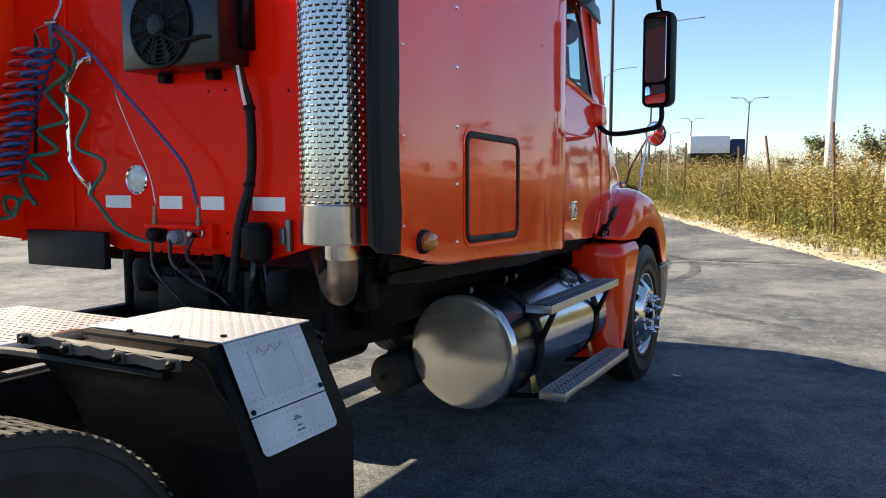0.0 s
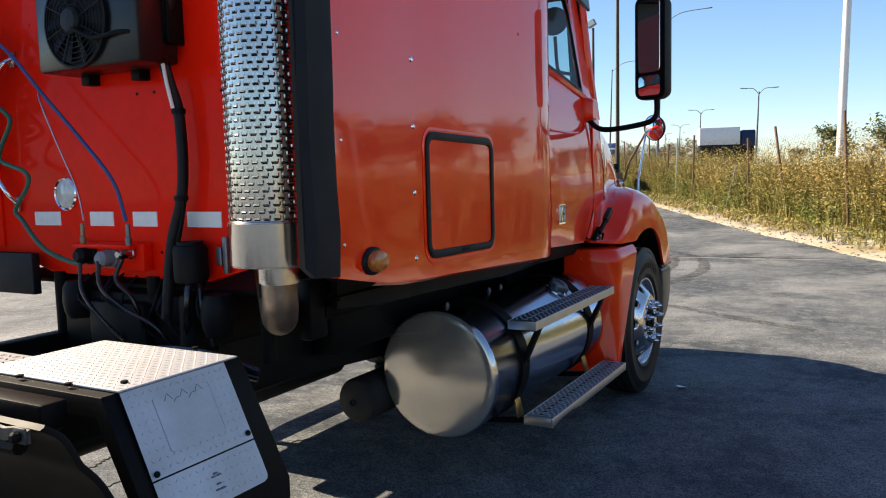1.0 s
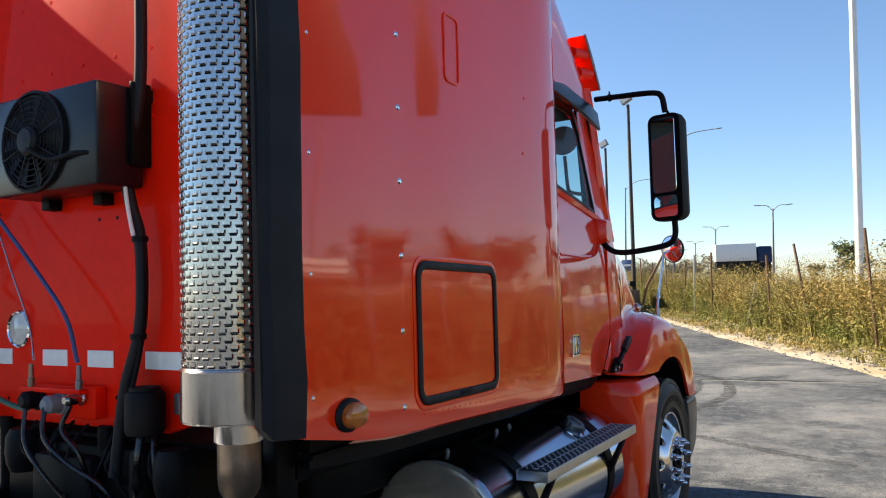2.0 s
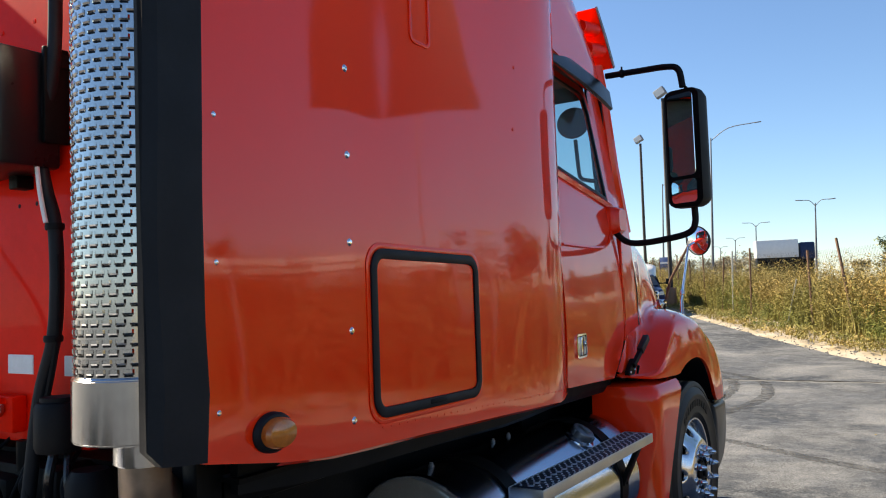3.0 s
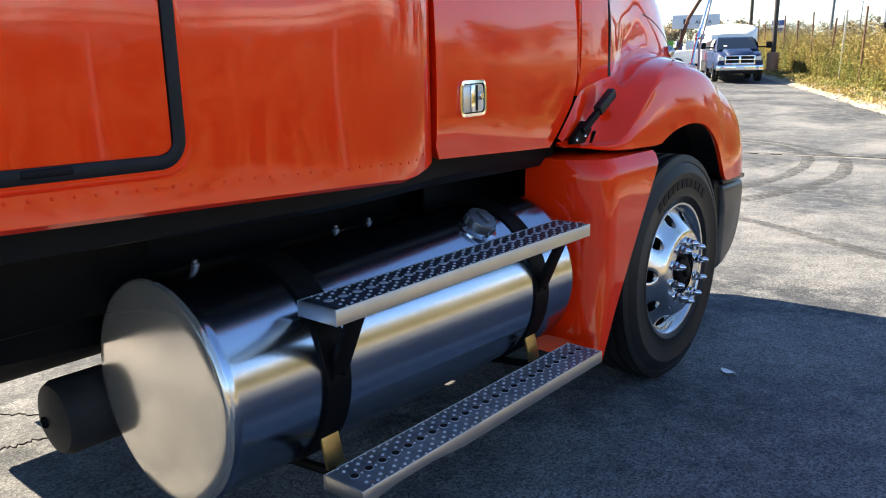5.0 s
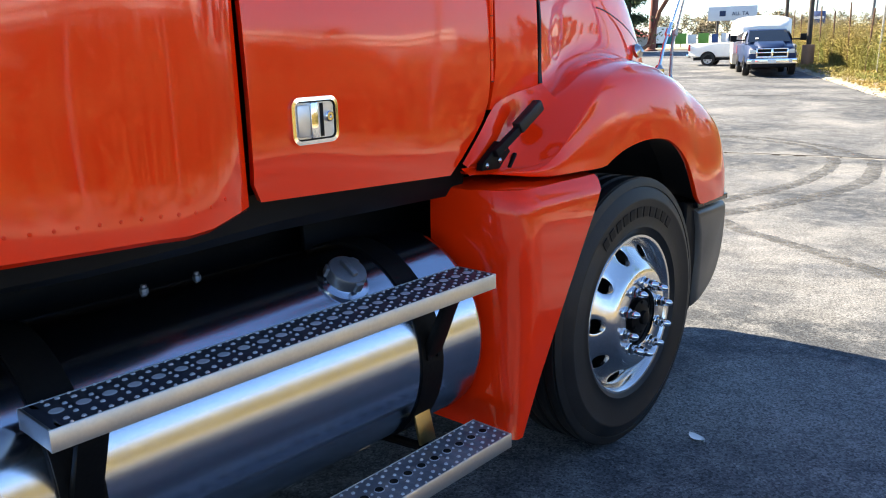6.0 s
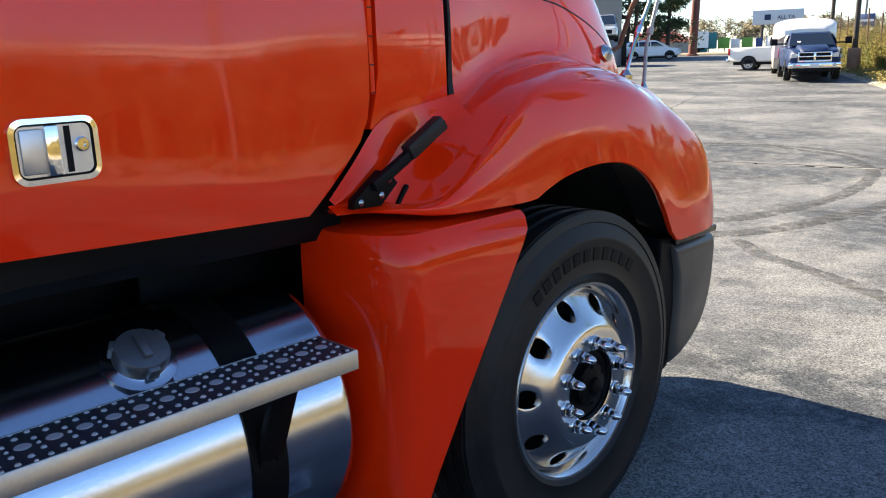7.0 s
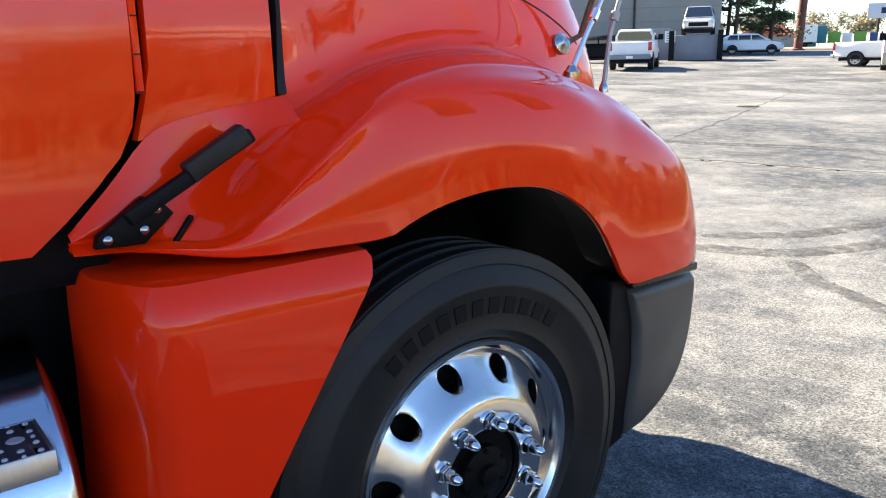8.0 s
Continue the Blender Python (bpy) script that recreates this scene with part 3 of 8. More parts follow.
bm = B()
rows = []
for k in range(15):
    y = 3.03 + (4.98 - 3.03) * k / 14
    rows.append([(side_x(y) - 0.016, y, sleeper_bottom(y) - 0.004), (side_x(y) - 0.03, y, sleeper_bottom(y) + 0.012), (-1.78, y, sleeper_bottom(y) + 0.012), (-1.78, y, sleeper_bottom(y) - 0.004)])
grid(bm, rows, True, True)
part("floor_edge", bm, MATBLACK, truck, "black floor edge under the sleeper")
bm = B()
grid(bm, [[(x, y, z - 0.012 * (y - 5.0)) for x in (-1.72 - 0.088 * (y - 5.0), -1.84)] for z in (1.262,) for y in (5.01, 5.3, 5.6, 5.9)])
part("floor_edge", bm, MATBLACK, truck)

# ---- cab: floor, door, cowl, roof, pillars, glass
def door_x(z, y=6.03):
    """The cab's side leans in towards the top and narrows towards the hood."""
    return 0.088 * (6.03 - y) - 0.010 + lerp_table([(1.15, -1.772), (1.30, -1.762), (1.5, -1.757), (1.75, -1.764), (2.0, -1.785), (2.2, -1.815), (2.5, -1.868), (2.95, -1.955)], z)


def door_front(z):
    return lerp_table([(1.20, 5.79), (1.31, 5.915), (1.38, 5.980), (1.44, 6.006), (1.50, 6.014), (2.2, 6.030), (2.3, 6.034), (2.95, 6.04)], z)


for flip in (False, True):
    bm = B()
    rows = []
    for k in range(19):
        z = 1.206 + (2.20 - 1.206) * k / 18
        y0, y1 = 5.008 + (0.02 if k == 0 else 0), door_front(z)
        zz = [z + (0.042 if k == 0 else 0.03) * (1 - (y0 + (y1 - y0) * j / 10 - 5.02) / 0.8) if k < 2 else z for j in range(11)]
        o = [(door_x(z, y0 + (y1 - y0) * j / 10), y0 + (y1 - y0) * j / 10, zz[j]) for j in range(11)]
        i_ = [(p[0] - 0.035, p[1] + (0.012 if j == 0 else -0.012 if j == 10 else 0), p[2]) for j, p in enumerate(o)]
        rows.append(o + i_[::-1])
    grid(bm, rows, True, True)
    door = part("cab_door", mirrored(bm) if flip else bm, RED_SIDE, truck, "red cab door with a chrome paddle handle")
    # window frame of the door
    bm = B()
    out = [(5.03, 2.19), (5.03, 2.91), (5.93, 2.91), (6.03, 2.89), (6.06, 2.78), (6.045, 2.19)]
    inn = [(5.07, 2.325), (5.07, 2.865), (5.90, 2.865), (5.985, 2.845), (6.01, 2.75), (5.985, 2.215)]
    gasket = [(5.085, 2.340), (5.085, 2.85), (5.89, 2.85), (5.965, 2.832), (5.988, 2.745), (5.962, 2.235)]
    rows = [[(door_x(z, y) + h, y, z) for y, z in poly] for poly, h in ((out, -0.03), (out, 0.0), (inn, 0.0), (inn, -0.03))]
    grid(bm, rows, True)
    part("window_frame", mirrored(bm) if flip else bm, RED, door)
    bm = B()
    rows = [[(door_x(z, y) + h, y, z) for y, z in poly] for poly, h in ((inn, -0.012), (inn, 0.003), (gasket, 0.003), (gasket, -0.012))]
    grid(bm, rows, True)
    part("window_seal", mirrored(bm) if flip else bm, TRIM, door)
    bm = B()
    grid(bm, [[(door_x(z, q) - 0.008, q, z) for q in (5.08, min(6.0, door_front(z) - 0.03))] for z in (2.21, 2.4, 2.55, 2.7, 2.85)])
    pane = part("door_glass", mirrored(bm) if flip else bm, GLASS, door, "greenish tinted side window")
    pane.visible_shadow = False
    bm = B()
    rows = []
    for k in range(9):
        y = 5.035 + 0.99 * k / 8
        z = 2.318 - 0.118 * k / 8
        rows.append([(door_x(z, y) + h, y, z + dz) for h, dz in ((-0.01, 0.0), (0.012, -0.002), (0.020, -0.012), (0.016, -0.036), (-0.01, -0.044))])
    grid(bm, rows, True, True)
    part("belt_moulding", mirrored(bm) if flip else bm, RED, door)
    # rain deflector over the window
    bm = B()
    rows = []
    for k in range(12):
        y = 5.06 + 1.02 * k / 11
        z = 2.95 - 0.045 * max(0, (y - 5.55) / 0.50) ** 1.6
        x = door_x(min(z, 2.95), y) + 0.02
        w = 0.40 + 1.10 * min(1, k / 9)
        rows.append([(x - 0.03, y, z + 0.05), (x + 0.045 * w, y, z + 0.035), (x + 0.085 * w, y, z - 0.02), (x + 0.095 * w, y, z - 0.085 * w), (x + 0.085 * w, y, z - 0.09 * w), (x + 0.0, y, z)])
    grid(bm, rows, True, True)
    part("rain_deflector", mirrored(bm) if flip else bm, UNITBLACK, door, "smoked rain deflector above the window")
    # cowl panel between door and hood
    bm = B()
    rows = []
    for k in range(12):
        z = 1.40 + (2.16 - 1.40) * k / 11
        y0 = door_front(z) + (0.026 if z > 1.47 else 0.014)
        y1 = 6.320 + 0.03 * max(0, z - 1.9)
        if z < 1.47:
            y1 = min(y1, 6.10 + (z - 1.36) * 2.2)
        rows.append([(door_x(z) - 0.02, y0, z), (door_x(z) + 0.002, y0 + 0.004, z), (door_x(z) - 0.006, (y0 + y1) / 2, z), (door_x(z) - 0.02, y1 - 0.004, z), (door_x(z) - 0.05, y1, z)])
    grid(bm, rows)
    part("cowl_panel", mirrored(bm) if flip else bm, RED, truck)
    # door hinge
    bm = B()
    box(bm, door_x(1.6) - 0.01, door_x(1.6) + 0.004, door_front(1.6) + 0.001, door_front(1.6) + 0.016, 1.488, 2.12, 0.003)
    hinge = part("door_hinge", mirrored(bm) if flip else bm, RED, truck)
    for k in range(9):
        bm = B()
        box(bm, door_x(1.6) + 0.003, door_x(1.6) + 0.0055, door_front(1.6) + 0.002, door_front(1.6) + 0.015, 1.49 + 0.07 * k, 1.493 + 0.07 * k)
        part("hinge_joint", mirrored(bm) if flip else bm, TRIM, hinge)
    # A-pillar
    bm = B()
    tube(bm, [(-1.90, 6.43, 2.05), (-1.925, 6.34, 2.45), (-1.955, 6.28, 2.95), (-1.97, 6.26, 3.10)], [0.052, 0.050, 0.048, 0.048], 10, 0)
    part("windscreen_pillar", mirrored(bm) if flip else bm, RED, truck)
    bm = B()
    grid(bm, [[(-1.80, 6.05, 2.14), (-1.84, 6.35, 2.14), (-1.89, 6.43, 2.06)], [(-1.88, 6.03, 2.3), (-1.885, 6.3, 2.3), (-1.905, 6.37, 2.3)], [(-1.955, 6.05, 2.95), (-1.955, 6.16, 2.95), (-1.955, 6.28, 2.95)]])
    part("pillar_panel", mirrored(bm) if flip else bm, RED, truck)

    bm = B()
    grid(bm, [[(-1.93, 6.36 - 0.17 * q, 2.10 + q), (-2.036, 6.375 - 0.17 * q, 2.10 + q), (-2.040, 6.392 - 0.17 * q, 2.10 + q), (-1.93, 6.392 - 0.17 * q, 2.10 + q)] for q in (0.0, 0.3, 0.6, 0.9)], True, True)
    part("pillar_trim", mirrored(bm) if flip else bm, TRIM, truck)
    bm = B()
    tube(bm, smooth_path([(-2.126, 6.27, 2.66), (-2.125, 6.30, 2.47), (-2.118, 6.312, 2.42), (-2.090, 6.32, 2.402), (-2.02, 6.335, 2.388)], 5), 0.013, 10)
    part("grab_handle", mirrored(bm) if flip else bm, SEAT, truck)
    bm = B()
    lathe(bm, [(0.0, -0.03), (0.07, -0.028), (0.103, -0.01), (0.106, 0.0), (0.098, 0.014), (0.04, 0.026), (0.0, 0.03)], pose(-2.128, 6.25, 2.765, 80, 0, 10), 28)
    # seat grey lightens the fan in place of sky sheen on the glass
    part("dash_fan", mirrored(bm) if flip else bm, SEAT, truck)
    bm = B()
    box(bm, -2.74, -2.035, -0.010, 0.010, -0.06, 0.06, 0.008, m=pose(0, 6.215, 2.955, 9, 0, 0))
    part("inner_visor", mirrored(bm) if flip else bm, SEAT, truck)
bm = B()
grid(bm, [[(x, y, z) for x in (-3.66, XC, -1.94)] for y, z in ((5.0, 2.985), (5.6, 2.985), (6.24, 2.985))])
part("headliner", bm, SEAT, truck)

bm = B()
box(bm, -3.80, -1.80, 4.9, 6.5, 1.25, 1.33)
box(bm, -3.70, -1.92, 6.30, 6.42, 1.0, 1.95)
part("cab_floor", bm, BLACK, truck)
for flip in (-1, 1):
    bm = B()
    box(bm, XC + flip * 0.93 - 0.012, XC + flip * 0.93 + 0.012, 5.02, 6.30, 1.22, 2.12)
    part("inner_panel", bm, MATBLACK, truck)
for sx_ in (-2.25, -3.35):
    bm = B()
    box(bm, sx_ - 0.25, sx_ + 0.25, 5.1, 5.6, 1.75, 1.92, 0.05)
    box(bm, sx_ - 0.24, sx_ + 0.24, 5.02, 5.16, 1.9, 2.6, 0.05)
    box(bm, sx_ - 0.15, sx_ + 0.15, 5.02, 5.12, 2.6, 2.82, 0.04)
    part("cab_seat", bm, SEAT, truck)
bm = B()
lathe(bm, [(0.22 + 0.014 * math.cos(a), 0.014 * math.sin(a)) for a in [k * math.pi / 4 for k in range(8)]], pose(-3.35, 5.85, 2.15, -55, 0, 0), 28, True)
part("steering_wheel", bm, MATBLACK, truck)

# cab roof with its fairing, windscreen and visor
bm = B()
rows = []
for k in range(14):
    y = 4.99 + (6.30 - 4.99) * k / 13
    zt = roof_z(y)
    xr = -1.745 - 0.20 * ((y - 4.99) / 1.31) ** 0.8
    zl = 2.94
    sec = [(xr - 0.05, zl - 0.02), (xr, zl)] + [(xr - 0.12 * (1 - math.cos(a)), zl + (zt - zl) * math.sin(a) ** 0.85) for a in (0.25, 0.5, 0.8, 1.1, 1.4)] + [(XC, zt + 0.05)]
    sec += [(2 * XC - a, b) for a, b in reversed(sec[:-1])]
    rows.append([(a, y, b) for a, b in sec])
grid(bm, rows)
part("cab_roof", bm, RED, truck, "red roof fairing sloping down to the windscreen")
bm = B()
grid(bm, [[(-1.93 - 0.05 * t, 6.43 - 0.16 * t, 2.06 + 0.94 * t), (XC, 6.62 - 0.22 * t, 2.06 + 0.94 * t), (-3.67 + 0.05 * t, 6.43 - 0.16 * t, 2.06 + 0.94 * t)] for t in (0, 0.5, 1)])
pane = part("windscreen", bm, GLASS, truck)
pane.visible_shadow = False
bm = B()
prism(bm, [(6.262, 3.478), (6.280, 3.485), (6.420, 3.330), (6.548, 3.160), (6.534, 3.150), (6.405, 3.316)], "x", -3.65, -1.95, 0.004)
visor = part("sun_visor", bm, RED, truck, "red sun visor standing off the roof")
# visor end painted grey to stand for its sky reflection
bm = B()
prism(bm, [(6.258, 3.482), (6.282, 3.492), (6.424, 3.336), (6.554, 3.162), (6.532, 3.146), (6.403, 3.312)], "x", -1.950, -1.942, 0.002)
part("visor_edge", bm, BOXGREY, visor, "end edge, greyed for the sky it mirrors")
for x in (-3.5, -2.8, -1.99):
    for y, z in ((6.335, 3.362), (6.43, 3.248)):
        bm = B()
        tube(bm, [(x, y - 0.24, z - 0.04), (x, y, z)], 0.042, 12)
        part("visor_standoff", bm, RED_DULL, visor)
for y, z in ((6.345, 3.420), (6.435, 3.320), (6.525, 3.200)):
    bm = B()
    lathe(bm, [(0.013, 0), (0.012, 0.008), (0, 0.010)], pose(-1.985, y, z, -52, 0, 0), 10)
    part("visor_bolt", bm, BLACK, visor)

# chrome door handle in its recess
hy0, hy1, hz0, hz1, hx = 5.132, 5.292, 1.372, 1.490, -1.6955
ALONG_DOOR = Matrix(((1, -0.088, 0, 0.088 * 5.212), (0, 1, 0, 0), (0, 0, 1, 0), (0, 0, 0, 1)))
bm = B()
a, b_ = rounded(hy0, hy1, hz0, hz1, 0.026), rounded(hy0 + 0.010, hy1 - 0.010, hz0 + 0.010, hz1 - 0.010, 0.018)
grid(bm, [[(hx - 0.002, *p) for p in a], [(hx + 0.007, *p) for p in a], [(hx + 0.008, *p) for p in b_], [(hx + 0.001, *p) for p in b_]], True)
bm.transform(ALONG_DOOR)
handle = part("door_handle", bm, CHROME, truck, "chrome bezel with paddle and key lock")
bm = B()
prism(bm, b_, "x", hx + 0.0003, hx + 0.0012)
bm.transform(ALONG_DOOR)
part("handle_gasket", bm, MATBLACK, handle, "thin black gasket")
bm = B()
prism(bm, rounded(hy0 + 0.014, hy1 - 0.014, hz0 + 0.014, hz1 - 0.014, 0.014), "x", hx + 0.0008, hx + 0.0028)
bm.transform(ALONG_DOOR)
part("handle_recess", bm, SATIN, handle)
bm = B()
box(bm, hx + 0.002, hx + 0.007, hy0 + 0.019, hy0 + 0.060, hz0 + 0.019, hz1 - 0.019, 0.003)
bm.transform(ALONG_DOOR)
part("handle_paddle", bm, SATIN, handle)
bm = B()
box(bm, hx + 0.001, hx + 0.010, hy0 + 0.062, hy0 + 0.086, hz0 + 0.014, hz1 - 0.014, 0.002)
bm.transform(ALONG_DOOR)
part("handle_grip", bm, CHROME, handle)
bm = B()
box(bm, hx + 0.001, hx + 0.0045, hy0 + 0.098, hy0 + 0.109, hz0 + 0.017, hz1 - 0.017)
bm.transform(ALONG_DOOR)
part("handle_gap", bm, MATBLACK, handle)
bm = B()
lathe(bm, [(0.014, 0), (0.014, 0.006), (0.011, 0.009), (0.005, 0.009), (0.0045, 0.006), (0.0, 0.006)], pose(hx + 0.002, hy0 + 0.128, hz0 + 0.066, 0, 90, 0), 20)
bm.transform(ALONG_DOOR)
part("key_lock", bm, CHROME, handle)

# ---- hood with the front fenders
LIP_X = [(5.86, -1.752), (5.95, -1.738), (6.04, -1.700), (6.12, -1.648), (6.2, -1.616), (6.34, -1.600), (6.5, -1.590), (7.25, -1.583), (7.5, -1.595), (7.66, -1.630), (7.76, -1.70), (7.83, -1.83), (7.88, -2.03)]
LIP_Z = [(5.86, 1.207), (6.0, 1.190), (6.13, 1.172), (6.30, 1.168), (6.47, 1.168), (6.52, 1.188), (6.60, 1.214), (6.72, 1.233), (6.84, 1.235), (6.96, 1.215), (7.06, 1.166), (7.14, 1.10), (7.20, 1.02), (7.25, 0.935), (7.29, 0.90), (7.4, 0.895), (7.88, 0.885)]
CREST_X = [(5.86, -1.756), (6.0, -1.728), (6.12, -1.662), (6.2, -1.636), (6.3, -1.632), (6.5, -1.650), (6.8, -1.690), (7.2, -1.733), (7.5, -1.750), (7.66, -1.775), (7.76, -1.85), (7.83, -1.96), (7.88, -2.10)]
CREST_Z = [(5.86, 1.219), (6.0, 1.215), (6.13, 1.222), (6.3, 1.345), (6.5, 1.475), (6.65, 1.515), (6.8, 1.530), (7.06, 1.510), (7.21, 1.472), (7.35, 1.426), (7.54, 1.338), (7.68, 1.242), (7.78, 1.11), (7.84, 0.99), (7.88, 0.91)]
VAL_X = [(5.86, -1.762), (6.05, -1.765), (6.3, -1.785), (6.4, -1.80), (6.6, -1.86), (6.93, -1.915), (7.1, -1.93), (7.33, -1.96), (7.5, -2.0), (7.7, -2.08), (7.88, -2.25)]
VAL_Z = [(5.86, 1.235), (5.95, 1.325), (6.03, 1.41), (6.12, 1.44), (6.35, 1.475), (6.6, 1.545), (6.93, 1.575), (7.1, 1.555), (7.33, 1.485), (7.5, 1.40), (7.7, 1.24), (7.88, 0.95)]
MID_X = [(6.34, -1.80), (6.6, -1.875), (6.8, -1.92), (7.1, -1.965), (7.4, -2.02), (7.6, -2.07), (7.75, -2.14), (7.88, -2.27)]
SH_X = [(6.34, -1.86), (6.8, -1.96), (7.1, -2.02), (7.4, -2.095), (7.6, -2.18), (7.75, -2.27), (7.88, -2.42)]
SH_Z = [(6.34, 2.03), (6.8, 1.98), (7.1, 1.94), (7.4, 1.87), (7.6, 1.79), (7.75, 1.71), (7.88, 1.58)]


def hood_section(y, full):
    lx, lz = lerp_table(LIP_X, y), lerp_table(LIP_Z, y)
    cx, cz = lerp_table(CREST_X, y), lerp_table(CREST_Z, y)
    vx, vz = lerp_table(VAL_X, y), lerp_table(VAL_Z, y)
    tail = max(0.0, min(1.0, (6.42 - y) / 0.25))
    pts = [(lx, 0, lz), (lx + 0.001 - (lx - cx) * 0.06, 0, lz + (cz - lz) * 0.36), (lx - 0.006 - (lx - cx) * 0.28, 0, lz + (cz - lz) * 0.78), (cx + 0.022, 0, cz - 0.018), (cx - 0.012, 0, cz + 0.001)]
    pts.append((vx + 0.02 + (cx - vx - 0.02) * 0.5 * (1 - tail), 0, cz + (vz - cz) * (0.38 + 0.1 * (1 - tail))))
    pts.append((vx, 0, vz))
    if full:
        sx2, sz = lerp_table(SH_X, y), lerp_table(SH_Z, y)
        pts += [(lerp_table(MID_X, y), 0, (vz + sz) / 2 - 0.01), (sx2, 0, sz), (sx2 - 0.16, 0, sz + 0.09), (XC, 0, sz + 0.13)]
    c = smooth_path(pts, 6)
    return [(lx - 0.022, y, lz + 0.004), (lx - 0.016, y, lz - 0.001), (lx - 0.007, y, lz - 0.004)] + [(p.x, y, p.z) for p in c]


for flip in (False, True):
    bm = B()
    grid(bm, [hood_section(6.34 + (7.88 - 6.34) * k / 44, True) for k in range(45)])
    half = part("hood_half", mirrored(bm) if flip else bm, RED, truck, "sloping red hood with a bulging wheel fender", sharp=50)
    bm = B()
    grid(bm, [hood_section(5.862 + (6.34 - 5.862) * k / 18, False) for k in range(19)])
    part("fender_tail", mirrored(bm) if flip else bm, RED, half, sharp=50)
    bm = B()
    grid(bm, [[(lerp_table(LIP_X, y) - d, y, lerp_table(LIP_Z, y) + 0.006 + h) for d, h in ((0.012, 0.0), (0.06, 0.012), (0.16, 0.03))] for y in [6.30 + (7.45 - 6.30) * k / 40 for k in range(41)]])
    part("arch_liner", mirrored(bm) if flip else bm, MATBLACK, half, "black arch liner")
    # dark gap between cowl and hood, and the fine seam along the hood's side
    bm = B()
    rows = []
    for p in hood_section(6.34, True)[39:54]:
        w = 0.003 + 0.007 * max(0.0, min(1.0, (1.62 - p[2]) / 0.15))
        rows.append([(p[0] - 0.02, 6.344, p[2]), (p[0] + 0.004, 6.343, p[2]), (p[0] + 0.004, 6.338 - 1.6 * w, p[2]), (p[0] - 0.02, 6.336 - 1.6 * w, p[2])])
    grid(bm, rows, True, True)
    part("cowl_gap_seal", mirrored(bm) if flip else bm, TRIM, half, "black seal in the gap behind the hood")
    bm = B()
    rows = []
    for k in range(30):
        y = 6.96 + (7.56 - 6.96) * k / 29
        p = hood_section(y, True)[45]
        rows.append([(p[0] - 0.006, y, p[2] + 0.004), (p[0] + 0.0015, y, p[2] + 0.003), (p[0] + 0.0015, y, p[2] - 0.002), (p[0] - 0.006, y, p[2] - 0.003)])
    grid(bm, rows, True, True)
    part("hood_seam", mirrored(bm) if flip else bm, TRIM, half, "fine dark seam along the hood")
    # dark inner wheel well
    bm = B()
    rows = []
    for k in range(19):
        a = radians(16 + 184 * k / 18)
        rows.append([(x, 6.80 + 0.66 * math.cos(a), 0.61 + 0.66 * math.sin(a)) for x in (-1.665, -1.9, -2.35)])
    grid(bm, rows)
    prism(bm, [(6.80 + 0.67 * math.cos(radians(16 + 184 * k / 18)), 0.61 + 0.67 * math.sin(radians(16 + 184 * k / 18))) for k in range(19)], "x", -2.37, -2.35)
    part("wheel_well", mirrored(bm) if flip else bm, MATBLACK, truck)
NOSE = [(-0.62, 7.80), (-0.50, 7.93), (-0.34, 8.06), (-0.17, 8.13), (0.0, 8.15)]
NOSE += [(-a, b) for a, b in reversed(NOSE[:-1])]
bm = B()
grid(bm, [[(XC + a * k, y - d, z) for a, y in NOSE] for z, k, d in ((0.86, 1.0, 0.0), (1.2, 0.98, 0.0), (1.5, 0.94, 0.02), (1.63, 0.90, 0.06), (1.68, 0.82, 0.16), (1.70, 0.76, 0.34))])
shell = part("grille_shell", bm, RED, truck, "red rounded nose round the grille")
bm = B()
grid(bm, [[(XC + a * 0.78, y + 0.012 - 0.02 * abs(a), z) for a, y in NOSE[1:-1]] for z in (0.92, 1.2, 1.5)])
part("grille", bm, CHROME, shell)
bm = B()
BUMP = [(-0.69, 7.62), (-0.56, 7.76), (-0.42, 7.88), (-0.28, 7.96), (0.0, 8.00), (0.28, 7.96), (0.42, 7.88), (0.56, 7.76), (0.69, 7.62)]
grid(bm, [[(XC + a * 1.6, y - d, z) for a, y in BUMP] for z, d in ((0.36, 0.10), (0.40, 0.03), (0.60, 0.0), (0.80, 0.0), (0.87, 0.03), (0.88, 0.20))])
part("bumper_centre", bm, PLASTIC, truck, "curved middle of the front bumper")

# black hood latch strap
bm = B()
def strap_box(bm, y0, z0, y1, z1, w, x0, x1):
    d = Vector((0, y1 - y0, z1 - z0))
    ang = math.degrees(math.atan2(d.z, d.y))
    box(bm, x0, x1, 0, d.length, -w / 2, w / 2, 0.006, m=pose(0, y0, z0, ang, 0, 0))
strap_box(bm, 5.955, 1.262, 6.215, 1.402, 0.030, -1.715, -1.690)
part_latch = part("hood_latch", bm, MATBLACK, truck, "black rubber hood latch", sharp=30)
bm = B()
prism(bm, [(5.895, 1.213), (5.985, 1.210), (6.045, 1.262), (6.02, 1.292), (5.99, 1.300), (5.90, 1.236)], "x", -1.735, -1.706, 0.004)
part("latch_bracket", bm, BLACK, part_latch)
bm = B()
strap_box(bm, 6.075, 1.335, 6.20, 1.407, 0.042, -1.718, -1.682)
part("latch_grip", bm, RUBBER, part_latch)
bm = B()
strap_box(bm, 6.030, 1.186, 6.082, 1.252, 0.012, -1.722, -1.706)
part("latch_lever", bm, BLACK, part_latch)
